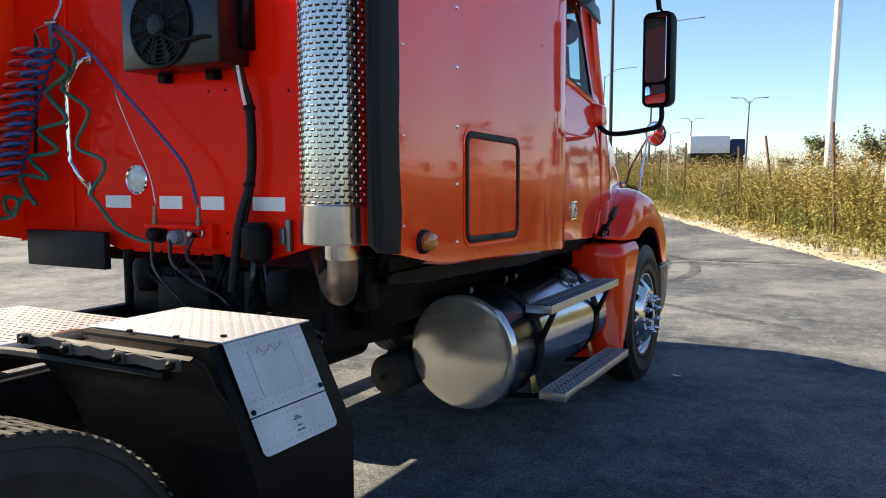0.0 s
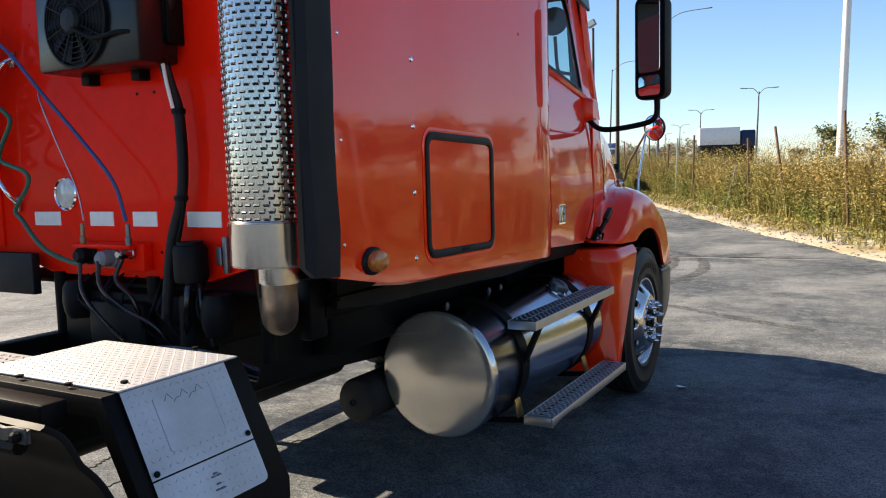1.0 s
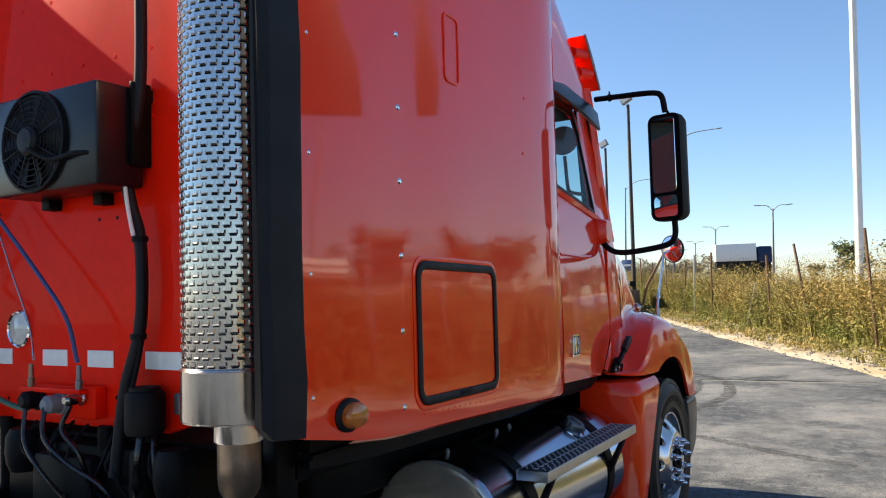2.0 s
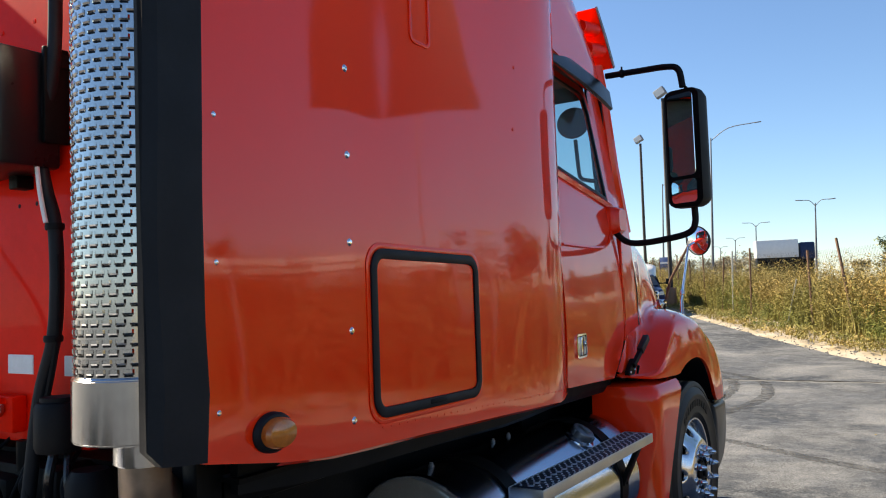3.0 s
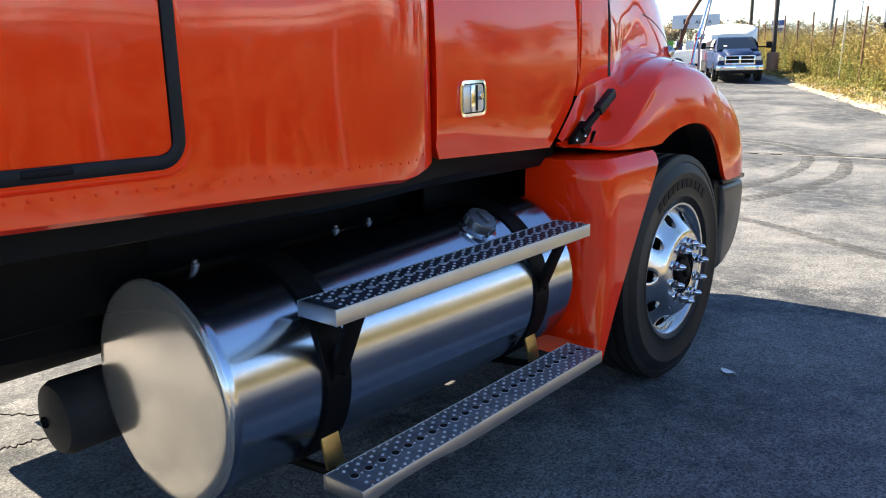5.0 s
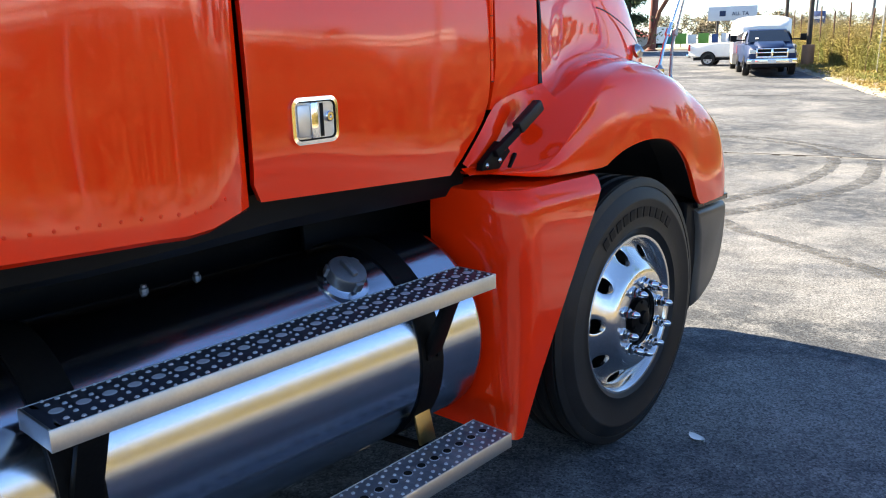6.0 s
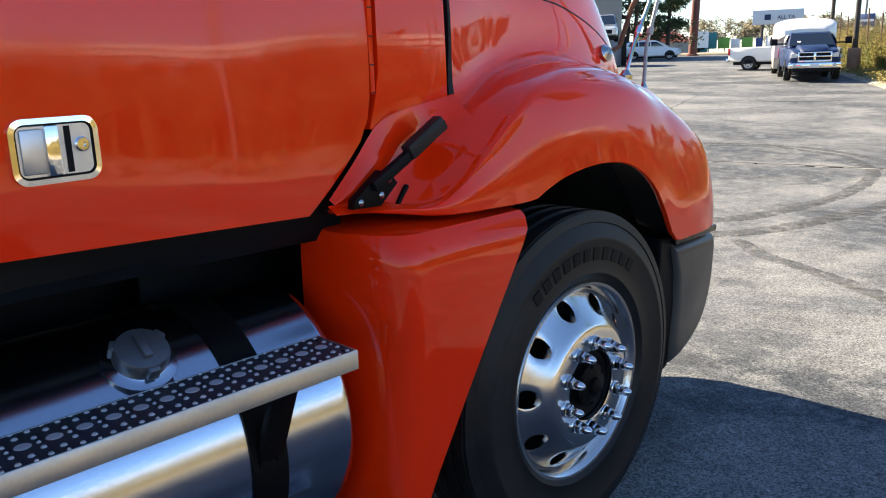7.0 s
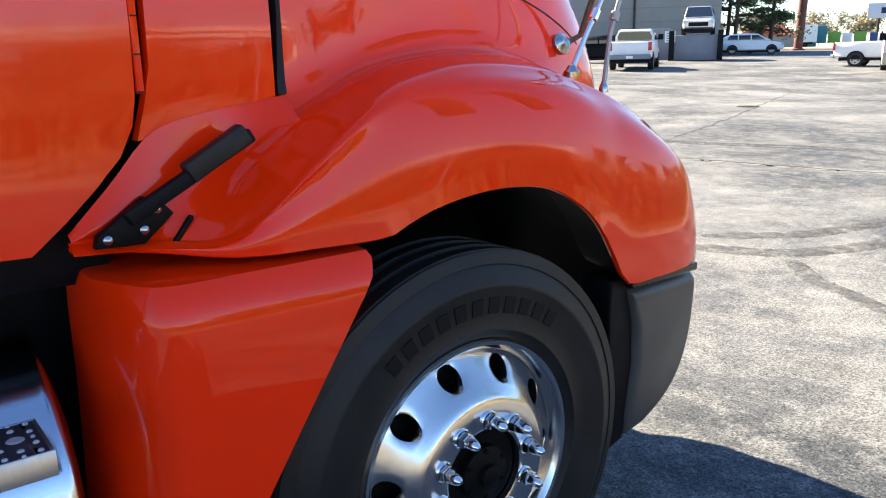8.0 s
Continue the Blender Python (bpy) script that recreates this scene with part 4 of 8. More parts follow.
for y, z in ((5.917, 1.228), (6.012, 1.275), (5.985, 1.238)):
    bm = B()
    lathe(bm, [(0.009, 0), (0.009, 0.005), (0.004, 0.009), (0, 0.0095)], pose(-1.708, y, z, 0, 90, 0), 10)
    part("latch_bolt", bm, STEEL, part_latch)

# red fairing behind the front wheel
for flip in (False, True):
    bm = B()
    rings = []
    #        z,    y of rear face, y of the outer front edge, outer x
    for z, yr, yf, xo in ((1.152, 5.900, 6.40, -1.640), (1.146, 5.890, 6.412, -1.604), (1.132, 5.886, 6.418, -1.592), (1.122, 5.884, 6.416, -1.586), (1.095, 5.882, 6.405, -1.570), (1.06, 5.880, 6.384, -1.567), (0.9, 5.878, 6.275, -1.564), (0.7, 5.870, 6.140, -1.560), (0.5, 5.858, 6.008, -1.556), (0.36, 5.848, 5.926, -1.553), (0.318, 5.842, 5.900, -1.551)):
        w = yf - yr
        rings.append([(-1.93, yr, z), (-1.76, yr + 0.004, z), (xo - 0.085, yr + min(0.034, 0.10 * w), z), (xo - 0.035, yr + min(0.060, 0.22 * w), z), (xo - 0.012, yr + min(0.084, 0.34 * w), z), (xo - 0.002, yr + min(0.115, 0.5 * w), z), (xo, yr + min(0.16, 0.7 * w), z), (xo, yf, z), (xo - 0.016, yf + 0.005, z), (-1.93, yf - 0.02, z)])
    grid(bm, rings, True, True)
    part("wheel_fairing", mirrored(bm) if flip else bm, RED, truck, "red fairing panel between tank and wheel")
    # bumper corner with a dark inner edge
    bm = B()
    curve = smooth_path([(7.655, 0.864, 0), (7.674, 0.850, 0), (7.673, 0.80, 0), (7.655, 0.66, 0), (7.605, 0.535, 0), (7.525, 0.45, 0), (7.42, 0.395, 0), (7.345, 0.378, 0)], 4)
    outline = [(7.335, 0.864)] + [(p.x, p.y) for p in curve] + [(7.345, 0.44), (7.372, 0.62), (7.365, 0.76)]
    grid(bm, [[(x, 7.52 + (y - 7.52) * k, 0.64 + (z - 0.64) * k) for y, z in outline] for x, k in ((-1.70, 1.0), (-1.668, 1.0), (-1.650, 0.985), (-1.634, 0.955), (-1.624, 0.91), (-1.618, 0.85), (-1.616, 0.78))], True, True)
    bump = part("bumper_corner", mirrored(bm) if flip else bm, PLASTIC, truck, "grey moulded plastic bumper end")
    bm = B()
    box(bm, -1.70, -1.613, 7.335, 7.660, 0.866, 0.893, 0.006)
    part("bumper_lip", mirrored(bm) if flip else bm, LINE, bump, "glossy black upper lip")
    bm = B()
    prism(bm, [(7.265, 0.90), (7.372, 0.89), (7.392, 0.62), (7.37, 0.45), (7.352, 0.372), (7.28, 0.35), (7.225, 0.385), (7.235, 0.50), (7.275, 0.60), (7.262, 0.70), (7.272, 0.80)], "x", -1.76, -1.640, 0.012)
    part("bumper_inner_edge", mirrored(bm) if flip else bm, MATBLACK, bump)

# ---- wheels
def tyre_mesh(r, w, name, parent, centre, out, blocks=0, mat=RUBBER):
    """A truck tyre about the x axis. out is +1 when its outer face looks towards +x."""
    m = pose(*centre, 0, 90 * out, 0)
    h = w / 2
    ri = 0.318
    prof = [(ri, -h * 0.72), (ri + 0.02, -h * 0.86), (ri + 0.08, -h * 0.98), (ri + 0.13, -h), (r - 0.06, -h * 0.94), (r - 0.018, -h * 0.84)]
    for k in range(4):
        c = -h * 0.80 + k * h * 0.42
        prof += [(r - 0.004, c), (r, c + 0.012), (r, c + h * 0.30), (r - 0.011, c + h * 0.31), (r - 0.011, c + h * 0.38)]
    prof += [(r - 0.004, h * 0.82), (r - 0.02, h * 0.86), (r - 0.035, h * 0.885), (r - 0.037, h * 0.86), (r - 0.058, h * 0.945), (ri + 0.155, h), (ri + 0.152, h * 1.012), (ri + 0.145, h * 1.012), (ri + 0.142, h), (ri + 0.08, h * 0.985), (ri + 0.045, h * 0.93), (ri + 0.042, h * 0.945), (ri + 0.035, h * 0.945), (ri + 0.03, h * 0.90), (ri + 0.012, h * 0.82), (ri, h * 0.74)]
    bm = B()
    lathe(bm, prof, m, 72)
    t = part(name, bm, mat, parent, "black truck tyre", sharp=50)
    for k in range(blocks):
        # raised sidewall marks, plain bars
        a0 = radians(52 + 7.2 * k) * out
        bm = B()
        rows = []
        for a in (a0, a0 + radians(2.3), a0 + radians(4.6)):
            rows.append([m @ Vector((-q * math.sin(a), q * math.cos(a), hh)) for q, hh in ((ri + 0.078, h * 0.97), (ri + 0.080, h * 1.004), (ri + 0.120, h * 1.012), (ri + 0.122, h * 0.98))])
        grid(bm, rows, True, True)
        part("sidewall_mark", bm, MATBLACK, t)
    return t


def wheel_mesh(parent, centre, out):
    m = pose(*centre, 0, 90 * out, 0)

    def face(r):
        return lerp_table([(0.10, 0.052), (0.183, 0.052), (0.196, 0.049), (0.208, 0.041), (0.225, 0.026), (0.26, -0.004), (0.30, -0.033)], r)
    bm = B()
    lathe(bm, [(0.310, -0.12), (0.312, -0.05), (0.318, -0.012), (0.330, -0.004), (0.334, 0.004), (0.330, 0.010), (0.320, 0.008), (0.309, -0.004), (0.303, -0.020), (0.299, -0.036)], m, 72)
    rim = part("wheel_rim", bm, RIM, parent, "polished aluminium ten-hole wheel rim")
    # the dished disc with its ten round hand holes
    bm = B()
    n = 10
    hr, rc = 0.0305, 0.259
    for s in range(n):
        mid = 2 * math.pi * (s + 0.5) / n - radians(4)
        half = math.pi / n
        k = 32
        inner, outer = [], []
        for j in range(k):
            a = 2 * math.pi * j / k
            inner.append((rc + hr * math.cos(a), mid + hr / rc * math.sin(a)))
            q = max(abs(math.cos(a)), abs(math.sin(a)))
            outer.append((rc + 0.040 * math.cos(a) / q, mid + half * math.sin(a) / q))
        rows = []
        for t in (-0.15, 0.0, 0.12, 0.45, 1.0):
            row = []
            for p, q in zip(inner, outer):
                r_, th = (p[0] + (q[0] - p[0]) * max(t, 0), p[1] + (q[1] - p[1]) * max(t, 0))
                dz = -0.022 if t < 0 else (-0.003 if t == 0 else 0)
                row.append(m @ Vector((r_ * math.cos(th), r_ * math.sin(th), face(r_) + dz)))
            rows.append(row)
        grid(bm, rows, True)
    lathe(bm, [(0.219, face(0.219)), (0.212, face(0.212)), (0.206, face(0.206)), (0.200, face(0.2)), (0.190, 0.0518), (0.125, 0.052), (0.118, 0.049), (0.116, 0.02)], m, 60)
    bmesh.ops.remove_doubles(bm, verts=bm.verts, dist=0.0008)
    part("wheel_disc", bm, RIM, rim, sharp=40)
    bm = B()
    lathe(bm, [(0.114, 0.02), (0.112, 0.03), (0.10, 0.032), (0.085, 0.026), (0.072, 0.028), (0.070, 0.05), (0.050, 0.058), (0.030, 0.060), (0.028, 0.074), (0.018, 0.078), (0, 0.078)], m, 40)
    hub = part("wheel_hub", bm, BLACK, parent, "black oil-filled hub")
    for k in range(6):
        a = 2 * math.pi * k / 6
        bm = B()
        lathe(bm, [(0.007, 0), (0.007, 0.006), (0.0, 0.007)], m @ Matrix.Translation((0.062 * math.cos(a), 0.062 * math.sin(a), 0.052)), 6)
        part("hub_bolt", bm, BLACK, hub)
    me = None
    for k in range(10):
        a = 2 * math.pi * (k - 0.11) / 10
        mm = m @ Matrix.Translation((0.1429 * math.cos(a), 0.1429 * math.sin(a), 0.052))
        if me is None:
            bm = B()
            lathe(bm, [(0.0255, 0), (0.0255, 0.004), (0.0225, 0.007)], Matrix(), 24)
            lathe(bm, [(0.0222, 0.006), (0.0215, 0.024), (0.0180, 0.029)], Matrix(), 6)
            lathe(bm, [(0.0165, 0.026), (0.0160, 0.036), (0.0142, 0.048), (0.0095, 0.060), (0.004, 0.0655), (0, 0.066)], Matrix(), 24)
            ob = part("lug_nut", bm, CHROME, parent, "tall chrome lug nut cover")
            me = ob.data
        else:
            ob = link("lug_nut", me, CHROME, parent, "tall chrome lug nut cover")
        ob.matrix_local = mm
    bm = B()
    lathe(bm, [(0.05, -0.2), (0.29, -0.19), (0.30, -0.06), (0.16, -0.05)], m, 40)
    part("brake_drum", bm, BLACK, parent)


for cx, out in ((-1.600, 1), (2 * XC + 1.600, -1)):
    w = part("front_wheel", lathe(B(), [(0.06, -0.3), (0.06, -0.05), (0.0, -0.05)], pose(cx, 6.70, 0.53, 0, 90 * out, 0), 20), BLACK, truck, "steer wheel with polished aluminium rim")
    tyre_mesh(0.553, 0.285, "tyre", w, (cx - 0.112 * out, 6.70, 0.540), out, 11 if out > 0 else 0)
    wheel_mesh(w, (cx, 6.70, 0.53), out)
for cy in (1.262, -0.058):
    for cx, out in ((-1.74, 1), (-2.08, 1), (2 * XC + 1.74, -1), (2 * XC + 2.08, -1)):
        w = part("drive_wheel", lathe(B(), [(0.318, -0.1), (0.30, 0.0), (0.27, -0.05), (0.10, -0.06), (0.10, 0.05), (0, 0.05)], pose(cx, cy, 0.55, 0, 90 * out, 0), 32), BLACK, truck, "black dual drive wheel")
        tyre_mesh(0.553, 0.28, "tyre", w, (cx, cy, 0.55), out, 0, DRIVE)
bm = B()
for k in range(90):
    a = 2 * math.pi * k / 90
    for c in (-0.09, 0.0, 0.09):
        box(bm, c - 0.036, c + 0.036, -0.008, 0.008, -0.003, 0.004, m=pose(-1.74, 1.262, 0.55) @ pose(0, 0, 0, math.degrees(a) + (2 if c else 0), 0, 0) @ Matrix.Translation((0, 0, 0.550)))
tagged(part("tread_blocks", bm, DUSTY_LIT, truck, smooth=False), kind="stuff")

# ---- fuel tanks, steps and straps
TX, TZ, TR = -1.965, 0.68, 0.326
TY0, TY1 = 4.150, 5.800


def along(y):
    return pose(TX, y, TZ, -90, 0, 0)


def step_plate(bm_top, bm_dots, x0, x1, y0, y1, z, filled=False):
    """A tread plate with a row of round holes and raised dots."""
    n = round((y1 - y0 - 0.03) / 0.055)
    p = (y1 - y0 - 0.03) / n
    xm = (x0 + x1) / 2
    for s in range(n):
        yc = y0 + 0.015 + p * (s + 0.5)
        k = 16
        rows = [[], [], [], []]
        for j in range(k):
            a = 2 * math.pi * j / k
            q = max(abs(math.cos(a)), abs(math.sin(a)))
            rows[0].append((xm + 0.0108 * math.cos(a), yc + 0.0108 * math.sin(a), z - 0.006))
            rows[1].append((xm + 0.0116 * math.cos(a), yc + 0.0116 * math.sin(a), z + 0.0035))
            rows[2].append((xm + 0.0162 * math.cos(a), yc + 0.0162 * math.sin(a), z))
            rows[3].append((xm + (x1 - x0) / 2 * math.cos(a) / q, yc + p / 2 * math.sin(a) / q, z))
        grid(bm_top, rows[1:], True)
        if filled:
            bm_dots.faces.new([bm_dots.verts.new((q[0], q[1], z + 0.0036)) for q in rows[1]])
        grid(bm_dots, rows[:2] + [[(xm + 0.0150 * math.cos(2 * math.pi * j / k), yc + 0.0150 * math.sin(2 * math.pi * j / k), z + 0.002) for j in range(k)]], True)
        for dx, dy, r in ((-0.045, 0, 0.0068), (0.045, 0, 0.0068), (-0.026, 0.5, 0.006), (0.026, 0.5, 0.006), (-0.062, 0.5, 0.006), (0.062, 0.5, 0.006), (0, 0.5, 0.0045), (-0.070, 0, 0.0045), (0.070, 0, 0.0045)):
            lo = [(xm + dx + r * math.cos(t), yc + dy * p + r * math.sin(t), z + 0.0003) for t in [k2 * math.pi / 3 for k2 in range(6)]]
            hi = [(xm + dx + r * 0.6 * math.cos(t), yc + dy * p + r * 0.6 * math.sin(t), z + 0.0035) for t in [k2 * math.pi / 3 for k2 in range(6)]]
            v = grid(bm_dots, [lo, hi], True)
            bm_dots.faces.new(v[1])
    for ya, yb in ((y0, y0 + 0.015), (y1 - 0.015, y1)):
        grid(bm_top, [[(x0, ya, z), (x1, ya, z)], [(x0, yb, z), (x1, yb, z)]])
    bmesh.ops.remove_doubles(bm_top, verts=bm_top.verts, dist=0.0005)


for flip in (False, True):
    F_ = mirrored if flip else (lambda b: b)
    bm = B()
    lathe(bm, [(TR - 0.004, TY0 + 0.0), (TR + 0.003, TY0 + 0.006), (TR + 0.003, TY0 + 0.022), (TR, TY0 + 0.028), (TR, (TY0 + TY1) / 2), (TR, TY1 - 0.028), (TR + 0.003, TY1 - 0.022), (TR + 0.003, TY1 - 0.006), (TR - 0.004, TY1), (TR - 0.05, TY1 + 0.016), (0.0, TY1 + 0.03)], along(0), 96)
    tank = part("fuel_tank", F_(bm), TANK, truck, "round brushed aluminium fuel tank", sharp=60)
    bm = B()
    lathe(bm, [(TR - 0.003, TY0 + 0.001), (TR - 0.005, TY0 - 0.006), (TR - 0.010, TY0 - 0.011), (TR - 0.020, TY0 - 0.0145), (TR - 0.05, TY0 - 0.018), (TR - 0.10, TY0 - 0.0225), (TR * 0.45, TY0 - 0.028), (TR * 0.2, TY0 - 0.031), (0.0, TY0 - 0.032)], along(0), 96)
    part("tank_end", F_(bm), TANK_END, tank, "pale domed tank end")
    for k, y in enumerate((4.500, 5.555)):
        bm = B()
        rows = []
        for j in range(49):
            a = 2 * math.pi * j / 48
            c, s = math.cos(a), math.sin(a)
            rows.append([(TX + (TR + h) * c, y + d, TZ + (TR + h) * s) for d, h in ((-0.046, 0.001), (-0.046, 0.009), (0.046, 0.009), (0.046, 0.001))])
        grid(bm, rows, True)
        strap = part("tank_strap", F_(bm), BLACK, tank, "black steel tank strap")
        # step brackets on the strap
        bm = B()
        prism(bm, [(-1.548, 0.880), (-1.566, 0.882), (-1.640, 0.735), (-1.640, 0.700), (-1.628, 0.700)], "y", y - 0.030, y + 0.034, 0.003)
        box(bm, -1.70, -1.56, y - 0.035, y + 0.035, 0.868, 0.880, 0.003)
        part("step_bracket", F_(bm), BLACK, strap)
        for dy in (-0.022, 0.022):
            bm = B()
            lathe(bm, [(0.010, 0), (0.010, 0.008), (0, 0.009)], pose(-1.632, y + dy, 0.70, 0, 90, 0), 6)
            part("bracket_bolt", F_(bm), BLACK, strap)
        bm = B()
        box(bm, -0.006, 0.006, -0.034, 0.034, -0.075, 0.075, 0.003, m=pose(-1.685, y, 0.475, 0, -14, 0))
        part("strap_plate", F_(bm), BRASS, strap, "tan zinc-coated strap plate")
        bm = B()
        tube(bm, [(-1.95, y, 0.352), (-1.75, y, 0.372), (-1.62, y, 0.388), (-1.50, y, 0.392)], 0.016, 8)
        part("lower_step_arm", F_(bm), BLACK, strap)
    # filler cap
    a = math.atan2(0.27, 0.175)
    m = Matrix.Translation((TX + TR * math.cos(a), 5.350, TZ + TR * math.sin(a))) @ pose(0, 0, 0, 0, 90 - math.degrees(a), 0) @ Matrix.Scale(0.98, 4)
    bm = B()
    lathe(bm, [(0.085, -0.006), (0.080, 0.006), (0.060, 0.010), (0.056, 0.014)], m, 32)
    neck = part("filler_neck", F_(bm), TANK, tank)
    bm = B()
    lathe(bm, [(0.050, 0.010), (0.058, 0.014), (0.060, 0.020), (0.060, 0.044), (0.056, 0.052), (0.030, 0.055), (0, 0.055)], m, 32)
    for t in (0, 120, 240):
        box(bm, 0.046, 0.068, -0.014, 0.014, 0.018, 0.050, 0.005, m=m @ pose(0, 0, 0, 0, 0, t))
    box(bm, -0.034, 0.034, -0.010, 0.010, 0.05, 0.066, 0.004, m=m)
    part("filler_cap", F_(bm), CAST, neck, "dull cast fuel cap")
    for y, dx in ((4.865, -0.05), (5.02, -0.05), (4.30, -0.02)):
        bm = B()
        zt = TZ + math.sqrt(TR * TR - dx * dx)
        lathe(bm, [(0.012, -0.004), (0.012, 0.008), (0.008, 0.010), (0.008, 0.018), (0.0, 0.020)], Matrix.Translation((TX + dx, y, zt)), 8)
        part("tank_fitting", F_(bm), CAST, tank)
    # upper and lower step
    for name, x0, x1, y0, y1, z, hgt in (("upper_step", -1.697, -1.542, 4.420, 5.752, 0.928, 0.046), ("lower_step", -1.606, -1.450, 4.398, 5.705, 0.442, 0.046)):
        bm, dots = B(), B()
        step_plate(bm, dots, x0 + 0.006, x1 - 0.006, y0 + 0.004, y1 - 0.004, z - 0.001, name == "upper_step")
        holes = B()
        n = round((y1 - y0 - 0.038) / 0.055)
        for k in range(n if name == "lower_step" else 0):
            yc = y0 + 0.019 + (y1 - y0 - 0.038) / n * (k + 0.5)
            lathe(holes, [(0.0128, z + 0.0028), (0.0, z + 0.0029)], Matrix.Translation(((x0 + x1) / 2, yc, 0)), 12)
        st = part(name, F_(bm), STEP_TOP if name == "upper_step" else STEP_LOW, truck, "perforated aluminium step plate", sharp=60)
        if name == "lower_step":
            tagged(part("tread_holes", F_(holes), BLACK, st, "row of dark round holes"), kind="stuff")
        tagged(part("tread_dots", F_(dots), BUTTON, st, "worn bright raised dots"), kind="stuff")
        bm = B()
        for xa, xb in ((x0, x0 + 0.007), (x1 - 0.007, x1)):
            rows = []
            for k in range(10):
                y = y0 + (y1 - y0) * k / 9
                low = hgt
                if xb == x1:
                    low = hgt * (0.70 if name == "lower_step" and 0 < k < 3 else 1.0)
                rows.append([(xa, y, z - low), (xa, y, z - 0.003), (xa + 0.002, y, z), (xb - 0.002, y, z), (xb, y, z - 0.003), (xb, y, z - low)])
            grid(bm, rows, True, True)
        for ya, yb in ((y0, y0 + 0.007), (y1 - 0.007, y1)):
            box(bm, x0 + 0.0065, x1 - 0.0065, ya, yb, z - hgt, z + 0.0005, 0.002)
        part("step_rail", F_(bm), STEP_EDGE, st, "satin aluminium step edge")

# ---- frame and underbody
for x in (-2.37, -3.23):
    bm = B()
    prism(bm, [(-1.6, 1.03), (7.2, 1.03), (7.2, 0.73), (4.25, 0.73), (2.75, 0.842), (-1.6, 0.842)], "x", x - 0.045, x + 0.045, 0.008)
    part("frame_rail", bm, BLACK, truck, "black steel frame rail")
for y in (0.6, 1.9, 2.75, 3.7, 4.6, 5.8):
    bm = B()
    box(bm, -3.19, -2.41, y - 0.05, y + 0.05, 0.80, 0.98, 0.01)
    part("cross_member", bm, BLACK, truck)
for x0, x1, y0, y1, z0, z1 in ((-2.42, -2.33, 2.9, 3.95, 0.84, 1.25), (-2.95, -2.60, 2.9, 4.6, 0.85, 1.2), (-3.15, -2.45, 5.2, 6.9, 0.55, 1.35), (-3.18, -2.44, 2.95, 5.25, 0.96, 1.235), (-2.38, -2.20, 3.6, 4.3, 0.86, 1.22)):
    bm = B()
    box(bm, x0, x1, y0, y1, z0, z1, 0.03)
    part("underbody", bm, BLACK, truck)
bm = B()
box(bm, -1.86, -1.80, 2.96, 3.06, 1.10, 1.32, 0.01)
box(bm, -1.88, -1.80, 3.03, 4.05, 1.16, 1.26, 0.012)
part("cab_mount", bm, BLACK, truck)
bm = B()
lathe(bm, [(0.0, -0.9), (0.055, -0.9), (0.055, 4.6), (0, 4.6)], pose(XC, 1.2, 0.66, -90, 0, 0), 16)
part("drive_shaft", bm, BLACK, truck)
bm = B()
lathe(bm, [(0, -1.0), (0.09, -1.0), (0.09, 1.0), (0, 1.0)], pose(XC, 6.70, 0.50, 0, 90, 0), 16)
lathe(bm, [(0, -1.0), (0.09, -1.0), (0.09, 1.0), (0, 1.0)], pose(XC, 1.262, 0.55, 0, 90, 0), 16)
part("axle", bm, BLACK, truck)
for x, y, z, r, ln in ((-2.385, 4.03, 0.525, 0.118, 1.1), (-3.20, 4.0, 0.50, 0.115, 0.9)):
    bm = B()
    lathe(bm, [(0.0, -0.03), (0.02, -0.032), (0.06, -0.026), (r - 0.012, -0.008), (r, 0.012), (r, ln - 0.01), (r - 0.02, ln + 0.01), (0, ln + 0.02)], pose(x, y, z, -90, 0, 0), 32)
    # brown-black colour stands in for light bounced onto the air tank
    t = part("air_tank", bm, DRIVE, truck, "black cylindrical air tank")
    bm = B()
    lathe(bm, [(0.018, -0.04), (0.018, -0.028), (0.0, -0.028)], pose(x, y, z, -90, 0, 0), 6)
    part("tank_plug", bm, MATBLACK, t)
# panel added to keep the sunlit ground beyond from showing past the tank
bm = B()
box(bm, -2.24, -2.215, 5.55, 6.20, 0.26, 1.22, 0.006)
part("splash_shield", bm, MATBLACK, truck, "plain black panel added behind the tank to hide the lit ground")
# cab suspension posts and air bags seen under the back wall
for x, z0, z1, r in ((-3.22, 1.0, 1.30, 0.028), (-2.02, 1.0, 1.35, 0.028), (-2.62, 1.0, 1.3, 0.03)):
    bm = B()
    tube(bm, [(x, 2.98, z0), (x, 2.98, z1)], r, 12)
    part("cab_post", bm, BLACK, truck)
for x, y, z in ((-3.06, 2.95, 1.14), (-2.24, 2.95, 1.12)):
    bm = B()
    lathe(bm, [(0, -0.03), (0.05, -0.03), (0.062, 0.0), (0.068, 0.04), (0.066, 0.10), (0.05, 0.13), (0, 0.13)], Matrix.Translation((x, y, z)), 24)
    part("air_spring", bm, MATBLACK, truck)
bm = B()
box(bm, -3.90, -3.30, 2.9, 2.94, 1.20, 1.385, 0.006)
part("hanging_flap", bm, TRIM, truck)

